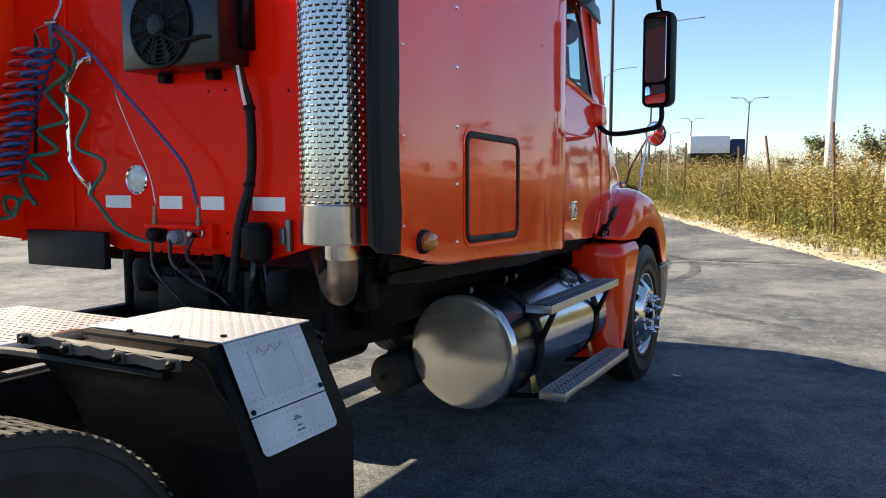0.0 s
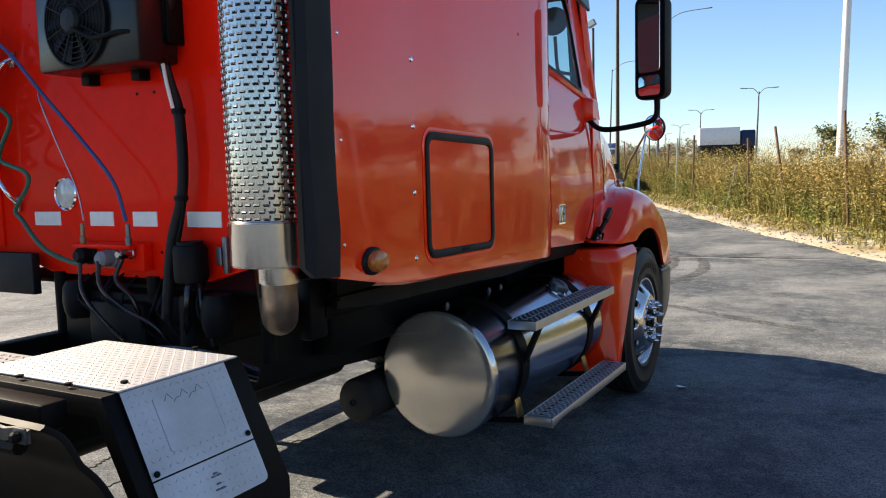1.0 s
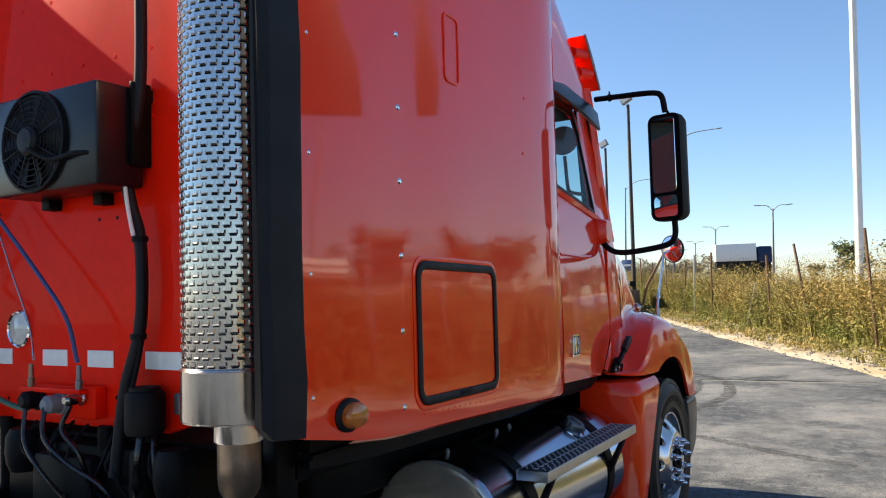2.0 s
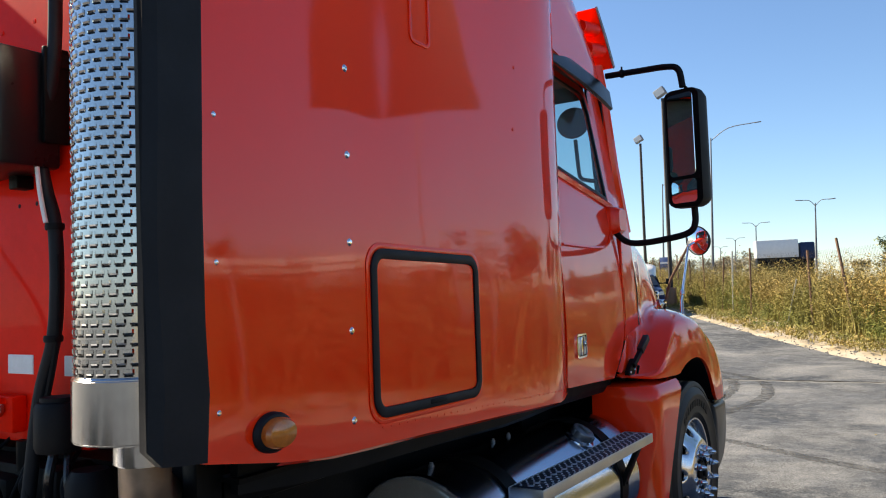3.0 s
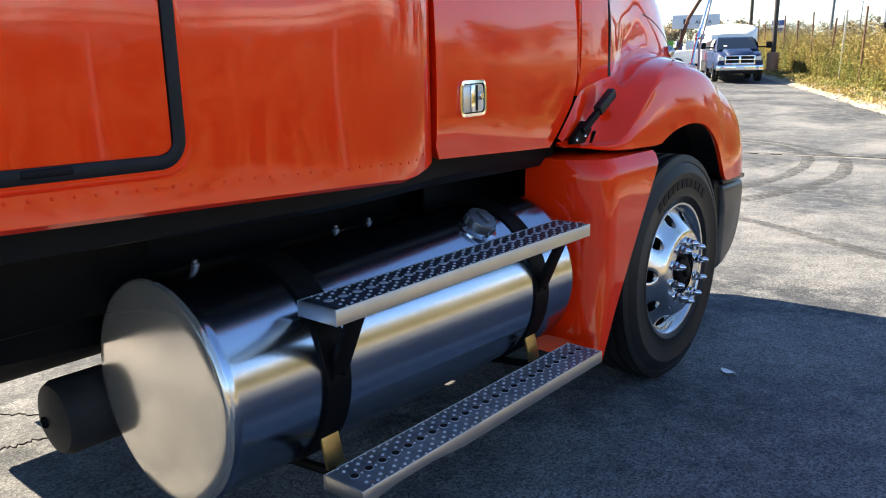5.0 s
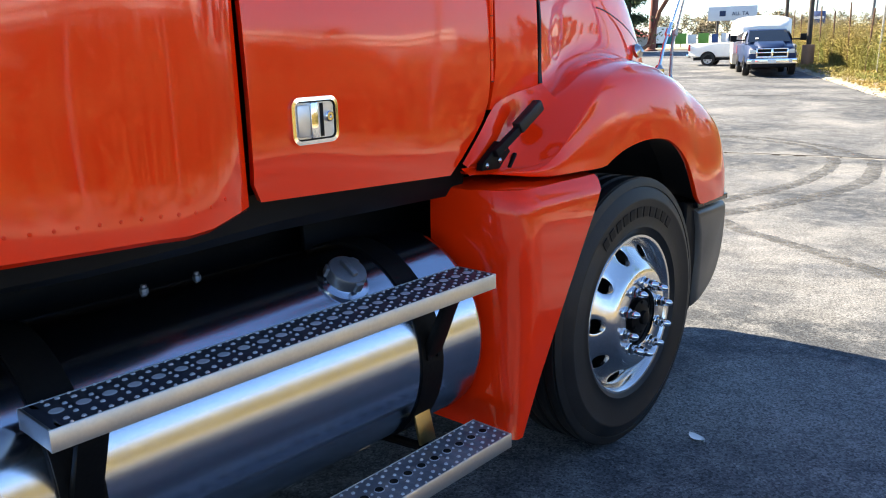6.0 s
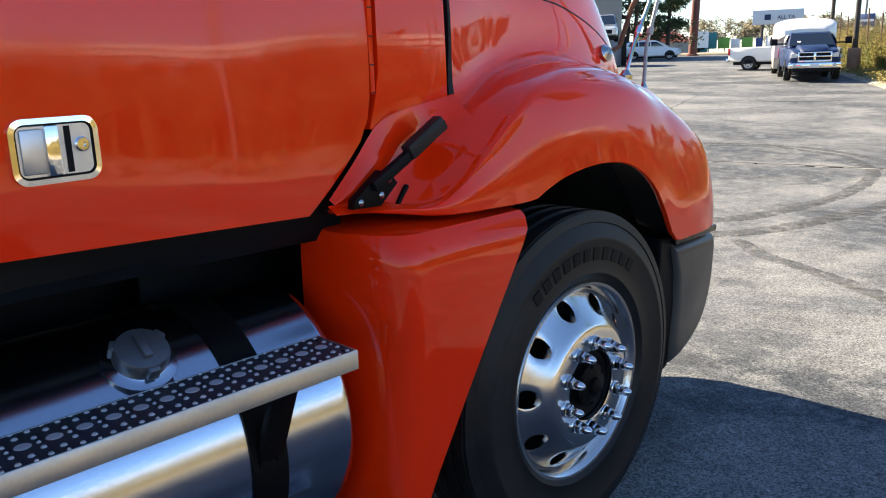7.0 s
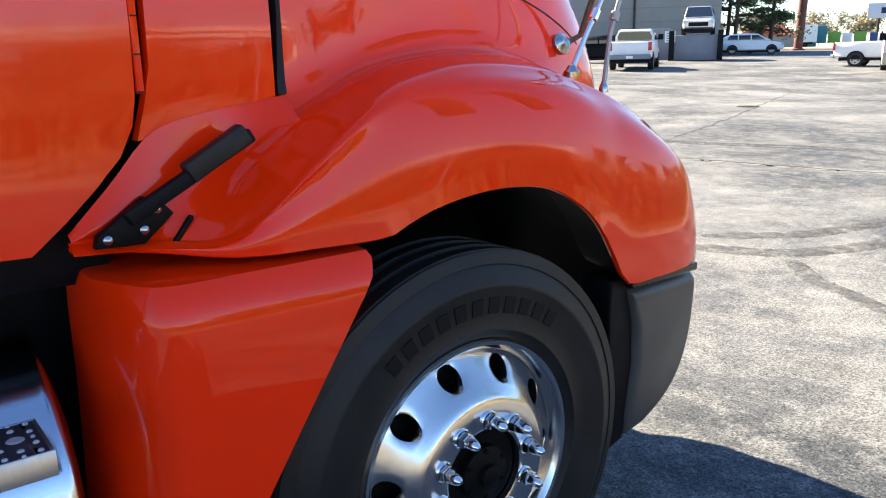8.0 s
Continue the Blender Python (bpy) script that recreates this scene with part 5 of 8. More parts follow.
# ---- exhaust stack
EX, EY = -1.815, 2.820
bm = B()
lathe(bm, [(0.154, 1.395), (0.160, 1.397), (0.160, 1.545), (0.155, 1.55), (0.155, 3.9)], Matrix.Translation((EX, EY, 0)), 48)
stack = part("exhaust_stack", bm, STEEL, truck, "bright louvred steel exhaust heat shield")
bm = B()
lathe(bm, [(0.1600, 1.400), (0.1622, 1.402), (0.1622, 1.541), (0.1600, 1.543)], Matrix.Translation((EX, EY, 0)), 48)
part("shield_band", bm, STEEL, stack, "polished band round the foot of the heat shield")
bm = B()
RS = 0.1555
for row in range(98):
    z = 1.562 + row * 0.0225
    for k in range(30):
        a = 2 * math.pi * (k + (row % 2) * 0.5) / 30
        rows = []
        for t, d in ((-0.078, 0.0), (-0.052, 0.0026), (0.052, 0.0026), (0.078, 0.0)):
            rows.append([(EX + (RS + d * h) * math.cos(a + t), EY + (RS + d * h) * math.sin(a + t), z + dz) for dz, h in ((-0.0065, 0.0), (-0.002, 1.0), (0.0065, 1.0))])
        grid(bm, rows)
tagged(part("louvres", bm, STEEL, stack, "rows of raised louvres", sharp=20), kind="stuff")
bm = B()
for row in range(98):
    z = 1.562 + row * 0.0225
    for k in range(30):
        a = 2 * math.pi * (k + (row % 2) * 0.5) / 30
        grid(bm, [[(EX + (RS + 0.0012) * math.cos(a + t), EY + (RS + 0.0012) * math.sin(a + t), z + dz) for dz in (-0.0105, -0.0067)] for t in (-0.060, 0.060)])
tagged(part("louvre_slots", bm, MATBLACK, stack), kind="stuff")
bm = B()
lathe(bm, [(0.073, 1.335), (0.073, 1.40), (0.066, 1.40), (0.066, 1.33)], Matrix.Translation((EX, EY, 0)), 32)
part("pipe_clamp", bm, STEEL, stack)
bm = B()
tube(bm, [(EX - 0.7 * d, EY + 0.7 * d, z) for d, z in ((0, 1.42), (0, 1.30), (0.003, 1.268), (0.012, 1.240), (0.032, 1.213), (0.060, 1.199), (0.10, 1.195), (0.20, 1.205), (0.36, 1.25), (0.58, 1.31))], 0.062, 20, 0)
part("exhaust_elbow", bm, PIPE, stack, "heat-tinted steel elbow pipe")
bm = B()
p = smooth_path([(EX - 0.12, EY + 0.18, 1.235), (EX - 0.18, EY + 0.34, 1.285), (EX - 0.22, EY + 0.54, 1.32)], 20)
tube(bm, p, [0.060 + 0.004 * (i % 2) for i in range(len(p))], 16)
part("flex_hose", bm, TRIM, stack)

# ---- fittings on the back wall
YW = 2.985
bm = B()
box(bm, -2.97, -2.39, 2.775, 2.965, 2.125, 2.475, 0.014)
unit = part("cooling_unit", bm, UNITBLACK, truck, "black condenser box with a round cooling fan")
bm = B()
box(bm, -2.388, -2.37, 2.90, 2.98, 2.20, 2.49, 0.005)
part("side_bracket", bm, BLACK, unit)
fm = pose(-2.715, 2.772, 2.30, 90, 0, 0)
bm = B()
lathe(bm, [(0.178, -0.004), (0.178, 0.014), (0.168, 0.016), (0.165, 0.004)], fm, 48)
fan = part("fan_shroud", bm, MATBLACK, unit)
bm = B()
lathe(bm, [(0.166, 0.0015), (0.0, 0.0015)], fm, 32)
part("fan_opening", bm, BLACK, fan)
for k in range(10):
    a = 36 * k
    bm = B()
    grid(bm, [[fm @ pose(0, 0, 0, 0, 0, a + s * q) @ Vector((r, 0, 0.004 + (0.012 if s > 0 else 0))) for s in (-9, 9)] for r, q in ((0.04, 1.5), (0.09, 1.2), (0.16, 0.9))])
    part("fan_blade", bm, TRIM, fan)
for r in (0.06, 0.08, 0.10, 0.12, 0.14, 0.155):
    bm = B()
    tube(bm, [fm @ Vector((r * math.cos(2 * math.pi * k / 40), r * math.sin(2 * math.pi * k / 40), 0.018)) for k in range(41)], 0.0022, 5)
    part("guard_ring", bm, TRIM, fan)
for k in range(8):
    bm = B()
    tube(bm, [fm @ pose(0, 0, 0, 0, 0, 45 * k + 20) @ Vector((r, 0, 0.019)) for r in (0.03, 0.17)], 0.003, 5)
    part("guard_spoke", bm, TRIM, fan)
bm = B()
lathe(bm, [(0.052, 0.004), (0.050, 0.030), (0.040, 0.042), (0.0, 0.045)], fm, 28)
part("fan_motor", bm, TRIM, fan)
for x, z in ((-2.90, 2.118), (-2.60, 2.116), (-2.39, 2.46)):
    bm = B()
    box(bm, x - 0.025, x + 0.025, 2.93, 2.985, z - 0.03, z + 0.012, 0.004)
    part("unit_foot", bm, BLACK, unit)
bm = B()
tube(bm, [(-2.70, 2.735, 2.27), (-2.60, 2.75, 2.225), (-2.48, 2.76, 2.235), (-2.41, 2.80, 2.225), (-2.40, 2.88, 2.18)], 0.008, 8, 5)
part("fan_cable", bm, MATBLACK, unit)

bm = B()
tube(bm, [(-2.36, 2.93, 2.9), (-2.365, 2.93, 2.5), (-2.40, 2.92, 2.28), (-2.425, 2.92, 2.16), (-2.40, 2.92, 2.06), (-2.372, 2.93, 1.95), (-2.364, 2.93, 1.76), (-2.385, 2.93, 1.61), (-2.44, 2.92, 1.44), (-2.47, 2.90, 1.15)], 0.021, 12, 6)
bundle = part("thick_cable", bm, TRIM, truck, "black bundle of wrapped cables")
bm = B()
tube(bm, [(-2.405, 2.895, 2.14), (-2.385, 2.893, 2.05), (-2.368, 2.90, 1.96)], 0.007, 6, 4)
part("white_cable", bm, TAPE, bundle)
for z, x in ((1.95, -2.372), (1.62, -2.384), (1.44, -2.44)):
    bm = B()
    lathe(bm, [(0.026, -0.010), (0.028, 0), (0.026, 0.010)], Matrix.Translation((x, 2.93, z)), 14)
    part("cable_tie", bm, MATBLACK, bundle)
bm = B()
tube(bm, [(-2.37, 2.93, 1.95), (-2.348, 2.925, 1.80), (-2.37, 2.93, 1.6), (-2.42, 2.925, 1.42)], 0.009, 8, 5)
part("thin_cable", bm, MATBLACK, bundle)

for x0, x1 in ((-3.377, -3.196), (-2.997, -2.847), (-2.728, -2.584), (-2.414, -2.231)):
    bm = B()
    box(bm, x0, x1, YW - 0.004, YW + 0.002, 1.504, 1.565, 0.0015, seg=1)
    part("reflective_tape", bm, TAPE, truck, "white reflective tape strip")
gm = pose(-3.142, YW, 1.643, 90, 0, 0)
bm = B()
lathe(bm, [(0.074, 0), (0.074, 0.010), (0.068, 0.016), (0.062, 0.012)], gm, 32)
g = part("work_lamp", bm, CHROME, truck, "round clear lamp in a chrome ring")
bm = B()
lathe(bm, [(0.062, 0.010), (0.045, 0.018), (0, 0.022)], gm, 32)
part("lamp_lens", bm, CLEAR, g)
# bent steel grab bar
bm = B()
tube(bm, [(-3.445, 2.97, 2.245), (-3.465, 2.93, 2.215), (-3.54, 2.93, 2.135), (-3.56, 2.93, 2.09), (-3.565, 2.93, 1.98), (-3.562, 2.93, 1.76), (-3.545, 2.93, 1.72), (-3.49, 2.93, 1.655), (-3.484, 2.97, 1.61)], 0.013, 12, 4)
bar = part("grab_bar", bm, CHROME, truck, "bent chrome grab bar")
for x, z in ((-3.445, 2.25), (-3.484, 1.605)):
    bm = B()
    box(bm, x - 0.02, x + 0.02, 2.965, 2.984, z - 0.04, z + 0.03, 0.006)
    part("bar_foot", bm, STEEL, bar)
# coupling bracket with air and power fittings
bm = B()
box(bm, -3.03, -2.62, 2.935, 2.985, 1.325, 1.44, 0.008)
box(bm, -3.02, -2.66, 2.90, 2.94, 1.415, 1.435, 0.005)
br = part("coupling_bracket", bm, RED_DULL, truck, "red bracket for air and power couplings")
for x, z, r, mt in ((-2.935, 1.387, 0.033, MATBLACK), (-2.80, 1.378, 0.033, BOXGREY), (-2.68, 1.40, 0.020, STEEL)):
    bm = B()
    lathe(bm, [(r * 1.25, 0), (r * 1.25, 0.012), (r, 0.016), (r, 0.06), (r * 0.6, 0.075), (0, 0.075)], pose(x, 2.93, z, 90, 0, 0), 20)
    part("coupling", bm, mt, br)
for x, mt in ((-2.94, PIPE), (-2.66, CAST)):
    bm = B()
    lathe(bm, [(0.011, 0), (0.013, 0.01), (0.013, 0.03), (0.009, 0.035), (0.009, 0.085), (0, 0.085)], Matrix.Translation((x, 2.90, 1.435)), 12)
    part("hose_fitting", bm, mt, br)
bm = B()
lathe(bm, [(0.0, 1.30), (0.060, 1.30), (0.066, 1.315), (0.066, 1.425), (0.058, 1.44), (0.050, 1.442), (0.050, 1.455), (0.0, 1.457)], Matrix.Translation((-2.335, 2.915, 0)), 24)
valve = part("air_valve", bm, MATBLACK, truck, "black air valve on the wall")
bm = B()
tube(bm, [(-2.335, 2.90, 1.30), (-2.33, 2.88, 1.22), (-2.36, 2.90, 1.12), (-2.42, 2.95, 1.03)], 0.014, 10, 5)
tube(bm, [(-2.30, 2.92, 1.30), (-2.27, 2.90, 1.20), (-2.26, 2.93, 1.05)], 0.010, 8, 5)
part("valve_pipe", bm, LINE, valve)
bm = B()
box(bm, -2.255, -2.225, 2.965, 2.985, 1.36, 1.43, 0.004)
box(bm, -2.215, -2.190, 2.960, 2.985, 1.33, 1.47, 0.004)
part("wall_clip", bm, CAST, truck)
for x, z in ((-3.05, 1.40), (-2.57, 1.40), (-2.20, 1.335), (-3.22, 1.37), (-2.09, 1.62), (-2.10, 1.86), (-2.11, 2.10), (-2.13, 2.34), (-2.20, 2.02), (-2.66, 2.04), (-2.56, 2.04)):
    bm = B()
    lathe(bm, [(0.007, 0.0), (0.007, 0.0015), (0.0, 0.002)], pose(x, YW, z, 90, 0, 0), 10)
    part("wall_hole", bm, BLACK, truck)
# hoses
for name, mt, r, pts, lab in (
        ("blue_air_hose", BLUE, 0.0080, [(-3.56, 2.88, 2.41), (-3.31, 2.88, 2.245), (-3.107, 2.88, 2.06), (-2.875, 2.88, 1.857), (-2.705, 2.88, 1.69), (-2.655, 2.89, 1.53)], "straight blue air hose"),
        ("steel_cable", STEEL, 0.004, [(-3.22, 2.95, 2.10), (-3.195, 2.92, 2.055), (-3.09, 2.92, 1.85), (-2.986, 2.92, 1.664), (-2.94, 2.91, 1.53)], "thin steel hanging cable"),
        ("green_cable", GREEN, 0.010, [(-3.55, 2.87, 2.38), (-3.44, 2.87, 2.295), (-3.414, 2.87, 2.215), (-3.50, 2.87, 2.12), (-3.51, 2.87, 2.08), (-3.36, 2.87, 2.00), (-3.335, 2.87, 1.95), (-3.42, 2.87, 1.84), (-3.41, 2.87, 1.79), (-3.25, 2.87, 1.74), (-3.245, 2.87, 1.68), (-3.34, 2.87, 1.58), (-3.30, 2.87, 1.535), (-3.16, 2.87, 1.412), (-3.0, 2.90, 1.352), (-2.93, 2.90, 1.37)], "wavy green power cable")):
    bm = B()
    tube(bm, pts, r, 8, 6)
    part(name, bm, mt, truck, lab)
for name, mt, top, low, turns, r, ph in (("blue_coil_hose", BLUE, (-3.53, 2.29), (-3.86, 1.66), 13, 0.072, 0), ("red_coil_hose", REDHOSE, (-3.66, 2.30), (-3.93, 1.60), 13, 0.078, 1.2)):
    bm = B()
    pts = [(-3.56, 2.87, 2.41), (-3.54, 2.84, 2.36)] if mt is BLUE else [(-3.57, 2.87, 2.41), (-3.66, 2.84, 2.38)]
    for k in range(turns * 14 + 1):
        a = 2 * math.pi * k / 14 + ph
        t = k / (turns * 14)
        bow = 0.03 * math.sin(math.pi * t)
        pts.append((top[0] + (low[0] - top[0]) * t - bow + r * math.cos(a), 2.80 + r * 0.8 * math.sin(a), top[1] + (low[1] - top[1]) * t + 0.020 * math.cos(a)))
    tube(bm, pts, 0.0095, 6)
    part(name, bm, mt, truck, name.split("_")[0] + " coiled hose hanging from the hose hanger")
bm = B()
tube(bm, [(-3.57, 2.86, 2.40), (-3.55, 2.86, 2.25), (-3.44, 2.85, 2.165), (-3.60, 2.85, 2.085), (-3.58, 2.85, 2.04), (-3.47, 2.85, 1.935), (-3.66, 2.85, 1.90), (-3.67, 2.85, 1.87), (-3.55, 2.85, 1.80), (-3.60, 2.85, 1.775), (-3.76, 2.85, 1.762), (-3.75, 2.85, 1.73), (-3.63, 2.85, 1.65), (-3.82, 2.85, 1.668), (-3.84, 2.85, 1.62), (-3.735, 2.85, 1.515), (-3.80, 2.84, 1.56), (-3.92, 2.83, 1.47), (-3.95, 2.82, 1.55), (-3.84, 2.82, 1.54), (-3.88, 2.82, 1.46), (-4.03, 2.83, 1.44)], 0.0115, 8, 6)
part("green_coil_cable", bm, GREEN, truck, "green crumpled power cable hanging from the hose hanger")
bm = B()
box(bm, -0.012, 0.012, -0.004, 0.004, -0.31, 0.31, 0.002, m=pose(-3.765, 2.90, 2.09, 0, 4.5, 0))
part("hose_strap", bm, TRIM, truck, "black rubber strap behind the hoses")
bm = B()
box(bm, -4.02, -3.935, 2.95, 2.986, 2.285, 2.325, 0.006)
part("wall_ledge", bm, RED_DULL, truck)
bm = B()
tube(bm, [(-3.57, 2.98, 2.9), (-3.57, 2.92, 2.5), (-3.575, 2.88, 2.42)], 0.008, 8)
tube(bm, [(-3.61, 2.87, 2.415), (-3.53, 2.87, 2.415)], 0.014, 8)
part("hose_hanger", bm, STEEL, truck)
rnd = random.Random(5)
for k in range(9):
    bm = B()
    x = -3.05 + k * 0.085
    tube(bm, [(x, 3.06, 1.36), (x + rnd.uniform(-.05, .08), 2.90 + rnd.uniform(-.03, .05), 1.22), (x + rnd.uniform(0, .15), 2.92, 1.10 + rnd.uniform(-.03, .05)), (x + rnd.uniform(.1, .3), 3.0, 1.02)], rnd.choice((0.006, 0.008, 0.010)), 7, 5)
    part("air_line", bm, MATBLACK, truck, "black air line under the wall")
for r, pts in ((0.014, [(-2.55, 2.75, 1.045), (-2.25, 2.72, 1.085), (-2.02, 2.72, 1.08), (-1.86, 2.75, 1.03)]), (0.012, [(-2.45, 2.70, 1.04), (-2.2, 2.66, 1.065), (-2.0, 2.68, 1.05), (-1.86, 2.74, 1.01)])):
    bm = B()
    tube(bm, pts, r, 10, 6)
    part("brake_hose", bm, LINE, truck, "shiny black brake hose")
for r, pts in ((0.009, [(-2.80, 2.86, 1.37), (-2.77, 2.84, 1.27), (-2.66, 2.85, 1.19), (-2.52, 2.88, 1.12), (-2.46, 2.92, 1.03)]), (0.008, [(-2.93, 2.87, 1.36), (-2.90, 2.85, 1.24), (-2.80, 2.86, 1.13), (-2.72, 2.90, 1.04)]), (0.009, [(-2.68, 2.88, 1.38), (-2.70, 2.86, 1.30), (-2.62, 2.87, 1.22), (-2.60, 2.90, 1.10)])):
    bm = B()
    tube(bm, pts, r, 8, 6)
    part("coupling_hose", bm, LINE, truck, "thin shiny black hose below the couplings")
# ---- deck plates and the quarter fender in front of the drive wheel
def diamonds(bm, origin, u, v, nu, nv, size=0.011):
    """Raised lozenges in a criss-cross on a plate."""
    n = u.cross(v).normalized()
    for i in range(nu):
        for j in range(nv):
            c = origin + u * ((i + 0.5) / nu) + v * ((j + 0.5) / nv)
            a = (u.normalized() + v.normalized() * (1 if (i + j) % 2 else -1)).normalized()
            b = n.cross(a)
            p = [c + a * size, c + b * size * 0.32, c - a * size, c - b * size * 0.32]
            top = bm.verts.new(c + n * 0.0022)
            q = [bm.verts.new(w) for w in p]
            for s in range(4):
                bm.faces.new((q[s], q[(s + 1) % 4], top))


fender = part("quarter_fender", prism(B(), [(-2.43, 1.00), (-2.43, 1.122), (-1.81, 1.122), (-1.625, 0.755), (-1.625, 0.42), (-1.66, 0.42), (-1.66, 0.75), (-1.83, 1.07), (-2.39, 1.07), (-2.39, 1.00)], "y", 2.09, 2.610, 0.006), BLACK, truck, "black quarter fender with bright diamond plate cover")
bm = B()
box(bm, -2.425, -1.795, 2.135, 2.580, 1.124, 1.131, 0.003)
cover = part("top_plate", bm, PLATE, fender, "diamond plate deck sheet")
bm = B()
diamonds(bm, Vector((-2.42, 2.14, 1.1312)), Vector((0.62, 0, 0)), Vector((0, 0.435, 0)), 26, 18)
tagged(part("plate_lozenges", bm, PLATE, cover), kind="stuff")
sl = lambda s, y, h=0.0: Vector((-1.797 + 0.165 * s, y, 1.122 - 0.345 * s)) + Vector((0.902, 0, 0.431)) * (0.004 + h)
for s0, s1 in ((0.0, 0.655), (0.668, 1.0)):
    bm = B()
    r = 0.05 if s1 == 1.0 else 0.004
    y0, y1 = 2.137, 2.520
    rows = []
    for s, h in [(s0, -0.004), (s0, 0.0), (s0 + (s1 - s0) * 0.5, 0.0005)] + [(s1 - 0.06 + 0.06 * t / 5, 0.0) for t in range(6)] + [(s1, -0.004)]:
        q = max(0.0, (s - (s1 - 0.06)) / 0.06) if s1 == 1.0 else 0.0
        k = 0.022 * (1 - math.sqrt(max(0.0, 1 - q * q)))
        rows.append([sl(s, y, h) for y in (y0 + k, (y0 + y1) / 2, y1 - k)])
    grid(bm, rows)
    pl = part("cover_plate", bm, PLATE, fender, "sloping bright diamond plate")
    bm = B()
    diamonds(bm, sl(s0 + 0.01, y0 + 0.01), sl(s1 - 0.03, y0) - sl(s0, y0), Vector((0, y1 - y0 - 0.02, 0)), max(4, int((s1 - s0) * 14)), 15, 0.009)
    tagged(part("plate_lozenges", bm, PLATE, pl), kind="stuff")
bm = B()
a, b_ = rounded(2.225, 2.435, 0.10, 0.52, 0.02), rounded(2.230, 2.430, 0.106, 0.514, 0.017)
grid(bm, [[sl(s, y, h) for y, s in poly] for poly, h in ((a, 0.0), (a, 0.003), (b_, 0.003), (b_, 0.0015))], True)
bm.faces.new([bm.verts.new(sl(s, y, 0.0018)) for y, s in b_])
lid = part("access_cover", bm, PLATE, fender)
bm = B()
for k in range(5):
    y = 2.262 + k * 0.028
    tube(bm, [sl(0.15 + 0.03 * (k % 2), y, 0.003), sl(0.10 + 0.05 * (k % 2), y + 0.014, 0.003), sl(0.15, y + 0.028, 0.003)], 0.0009, 5)
for sy, ss in ((2.325, 0.80), (2.345, 0.80), (2.335, 0.78), (2.335, 0.86), (2.325, 0.90), (2.345, 0.90)):
    box(bm, -0.004, 0.004, -0.007, 0.007, -0.001, 0.002, m=Matrix.Translation(sl(ss, sy, 0.003)))
tagged(part("worn_markings", bm, BOXGREY, lid), kind="stuff")
for ss, sy in ((0.62, 2.155), (0.60, 2.503)):
    bm = B()
    lathe(bm, [(0.009, 0), (0.009, 0.005), (0.0, 0.006)], Matrix.Translation(sl(ss, sy, 0.002)) @ pose(0, 0, 0, 0, 64, 0), 8)
    part("plate_bolt", bm, BLACK, fender)
for x, y in ((-1.85, 2.20), (-1.98, 2.12), (-2.2, 2.12), (-2.0, 2.60)):
    bm = B()
    lathe(bm, [(0.011, 0), (0.011, 0.008), (0, 0.009)], Matrix.Translation((x, y, 1.130)), 6)
    part("plate_bolt", bm, BLACK, fender)
bm = B()
arc = smooth_path([(0, 1.712, 1.192), (0, 1.752, 1.160), (0, 1.776, 1.115), (0, 1.790, 1.085), (0, 1.838, 1.024), (0, 1.902, 0.895), (0, 1.946, 0.75), (0, 1.97, 0.58), (0, 1.98, 0.38)], 3)
rows = []
for p in arc:
    w = 0.012 * math.sin(p.z * 19)
    rows.append([(-1.492 + 0.3 * w, p.y, p.z), (-1.488 + 0.3 * w, p.y + 0.006, p.z + 0.004), (-1.492 + 0.3 * w, p.y + 0.013, p.z + 0.008), (-1.83, p.y + 0.016, p.z + 0.008), (-2.17, p.y + 0.013, p.z + 0.008), (-2.17, p.y, p.z), (-1.83, p.y + 0.003, p.z)])
grid(bm, rows, True, True)
flap = part("wheel_guard", bm, MATBLACK, truck, "curved black rubber guard in front of the drive tyre", sharp=60)
for x0, x1, dz in ((-2.17, -1.96, 0.010), (-1.958, -1.76, 0.002), (-1.758, -1.515, -0.002)):
    bm = B()
    rows = []
    for k in range(7):
        x = x0 + (x1 - x0) * k / 6
        z = 1.166 + dz + 0.004 * math.sin(k * 2.1 + x0 * 9)
        rows.append([(x, 1.706, z), (x, 1.699, z + 0.001), (x, 1.699, z + 0.027), (x, 1.706, z + 0.029)])
    grid(bm, rows, True, True)
    part("guard_strip", bm, STRIP, flap, "worn grey plastic strip")
for x, z in ((-1.535, 1.180), (-1.733, 1.178), (-1.944, 1.180), (-2.12, 1.192)):
    bm = B()
    box(bm, x - 0.020, x + 0.020, 1.693, 1.700, z - 0.016, z + 0.018, 0.003)
    clip = part("guard_clip", bm, STRIP, flap)
    bm = B()
    lathe(bm, [(0.013, 0), (0.013, 0.008), (0.007, 0.014), (0, 0.014)], pose(x, 1.690, z, 90, 0, 0), 8)
    part("guard_bolt", bm, BLACK, clip)
bm = B()
box(bm, -3.15, -2.46, 1.62, 2.36, 1.085, 1.115, 0.006)
deck = part("deck_plate", bm, PLATE, truck, "bright perforated deck plate over the frame")
bm = B()
diamonds(bm, Vector((-3.13, 1.64, 1.1152)), Vector((0.65, 0, 0)), Vector((0, 0.70, 0)), 18, 20, 0.014)
tagged(part("plate_lozenges", bm, BLACK, deck), kind="stuff")
bm = B()
tube(bm, [(-2.40, 1.745, 1.10), (-2.25, 1.735, 1.13), (-1.60, 1.735, 1.135)], 0.018, 8, 4)
part("guard_stay", bm, BLACK, truck)
bm = B()
box(bm, -2.45, -1.9, 1.98, 2.06, 1.04, 1.12, 0.01)
part("guard_bracket", bm, BLACK, truck)
bm = B()
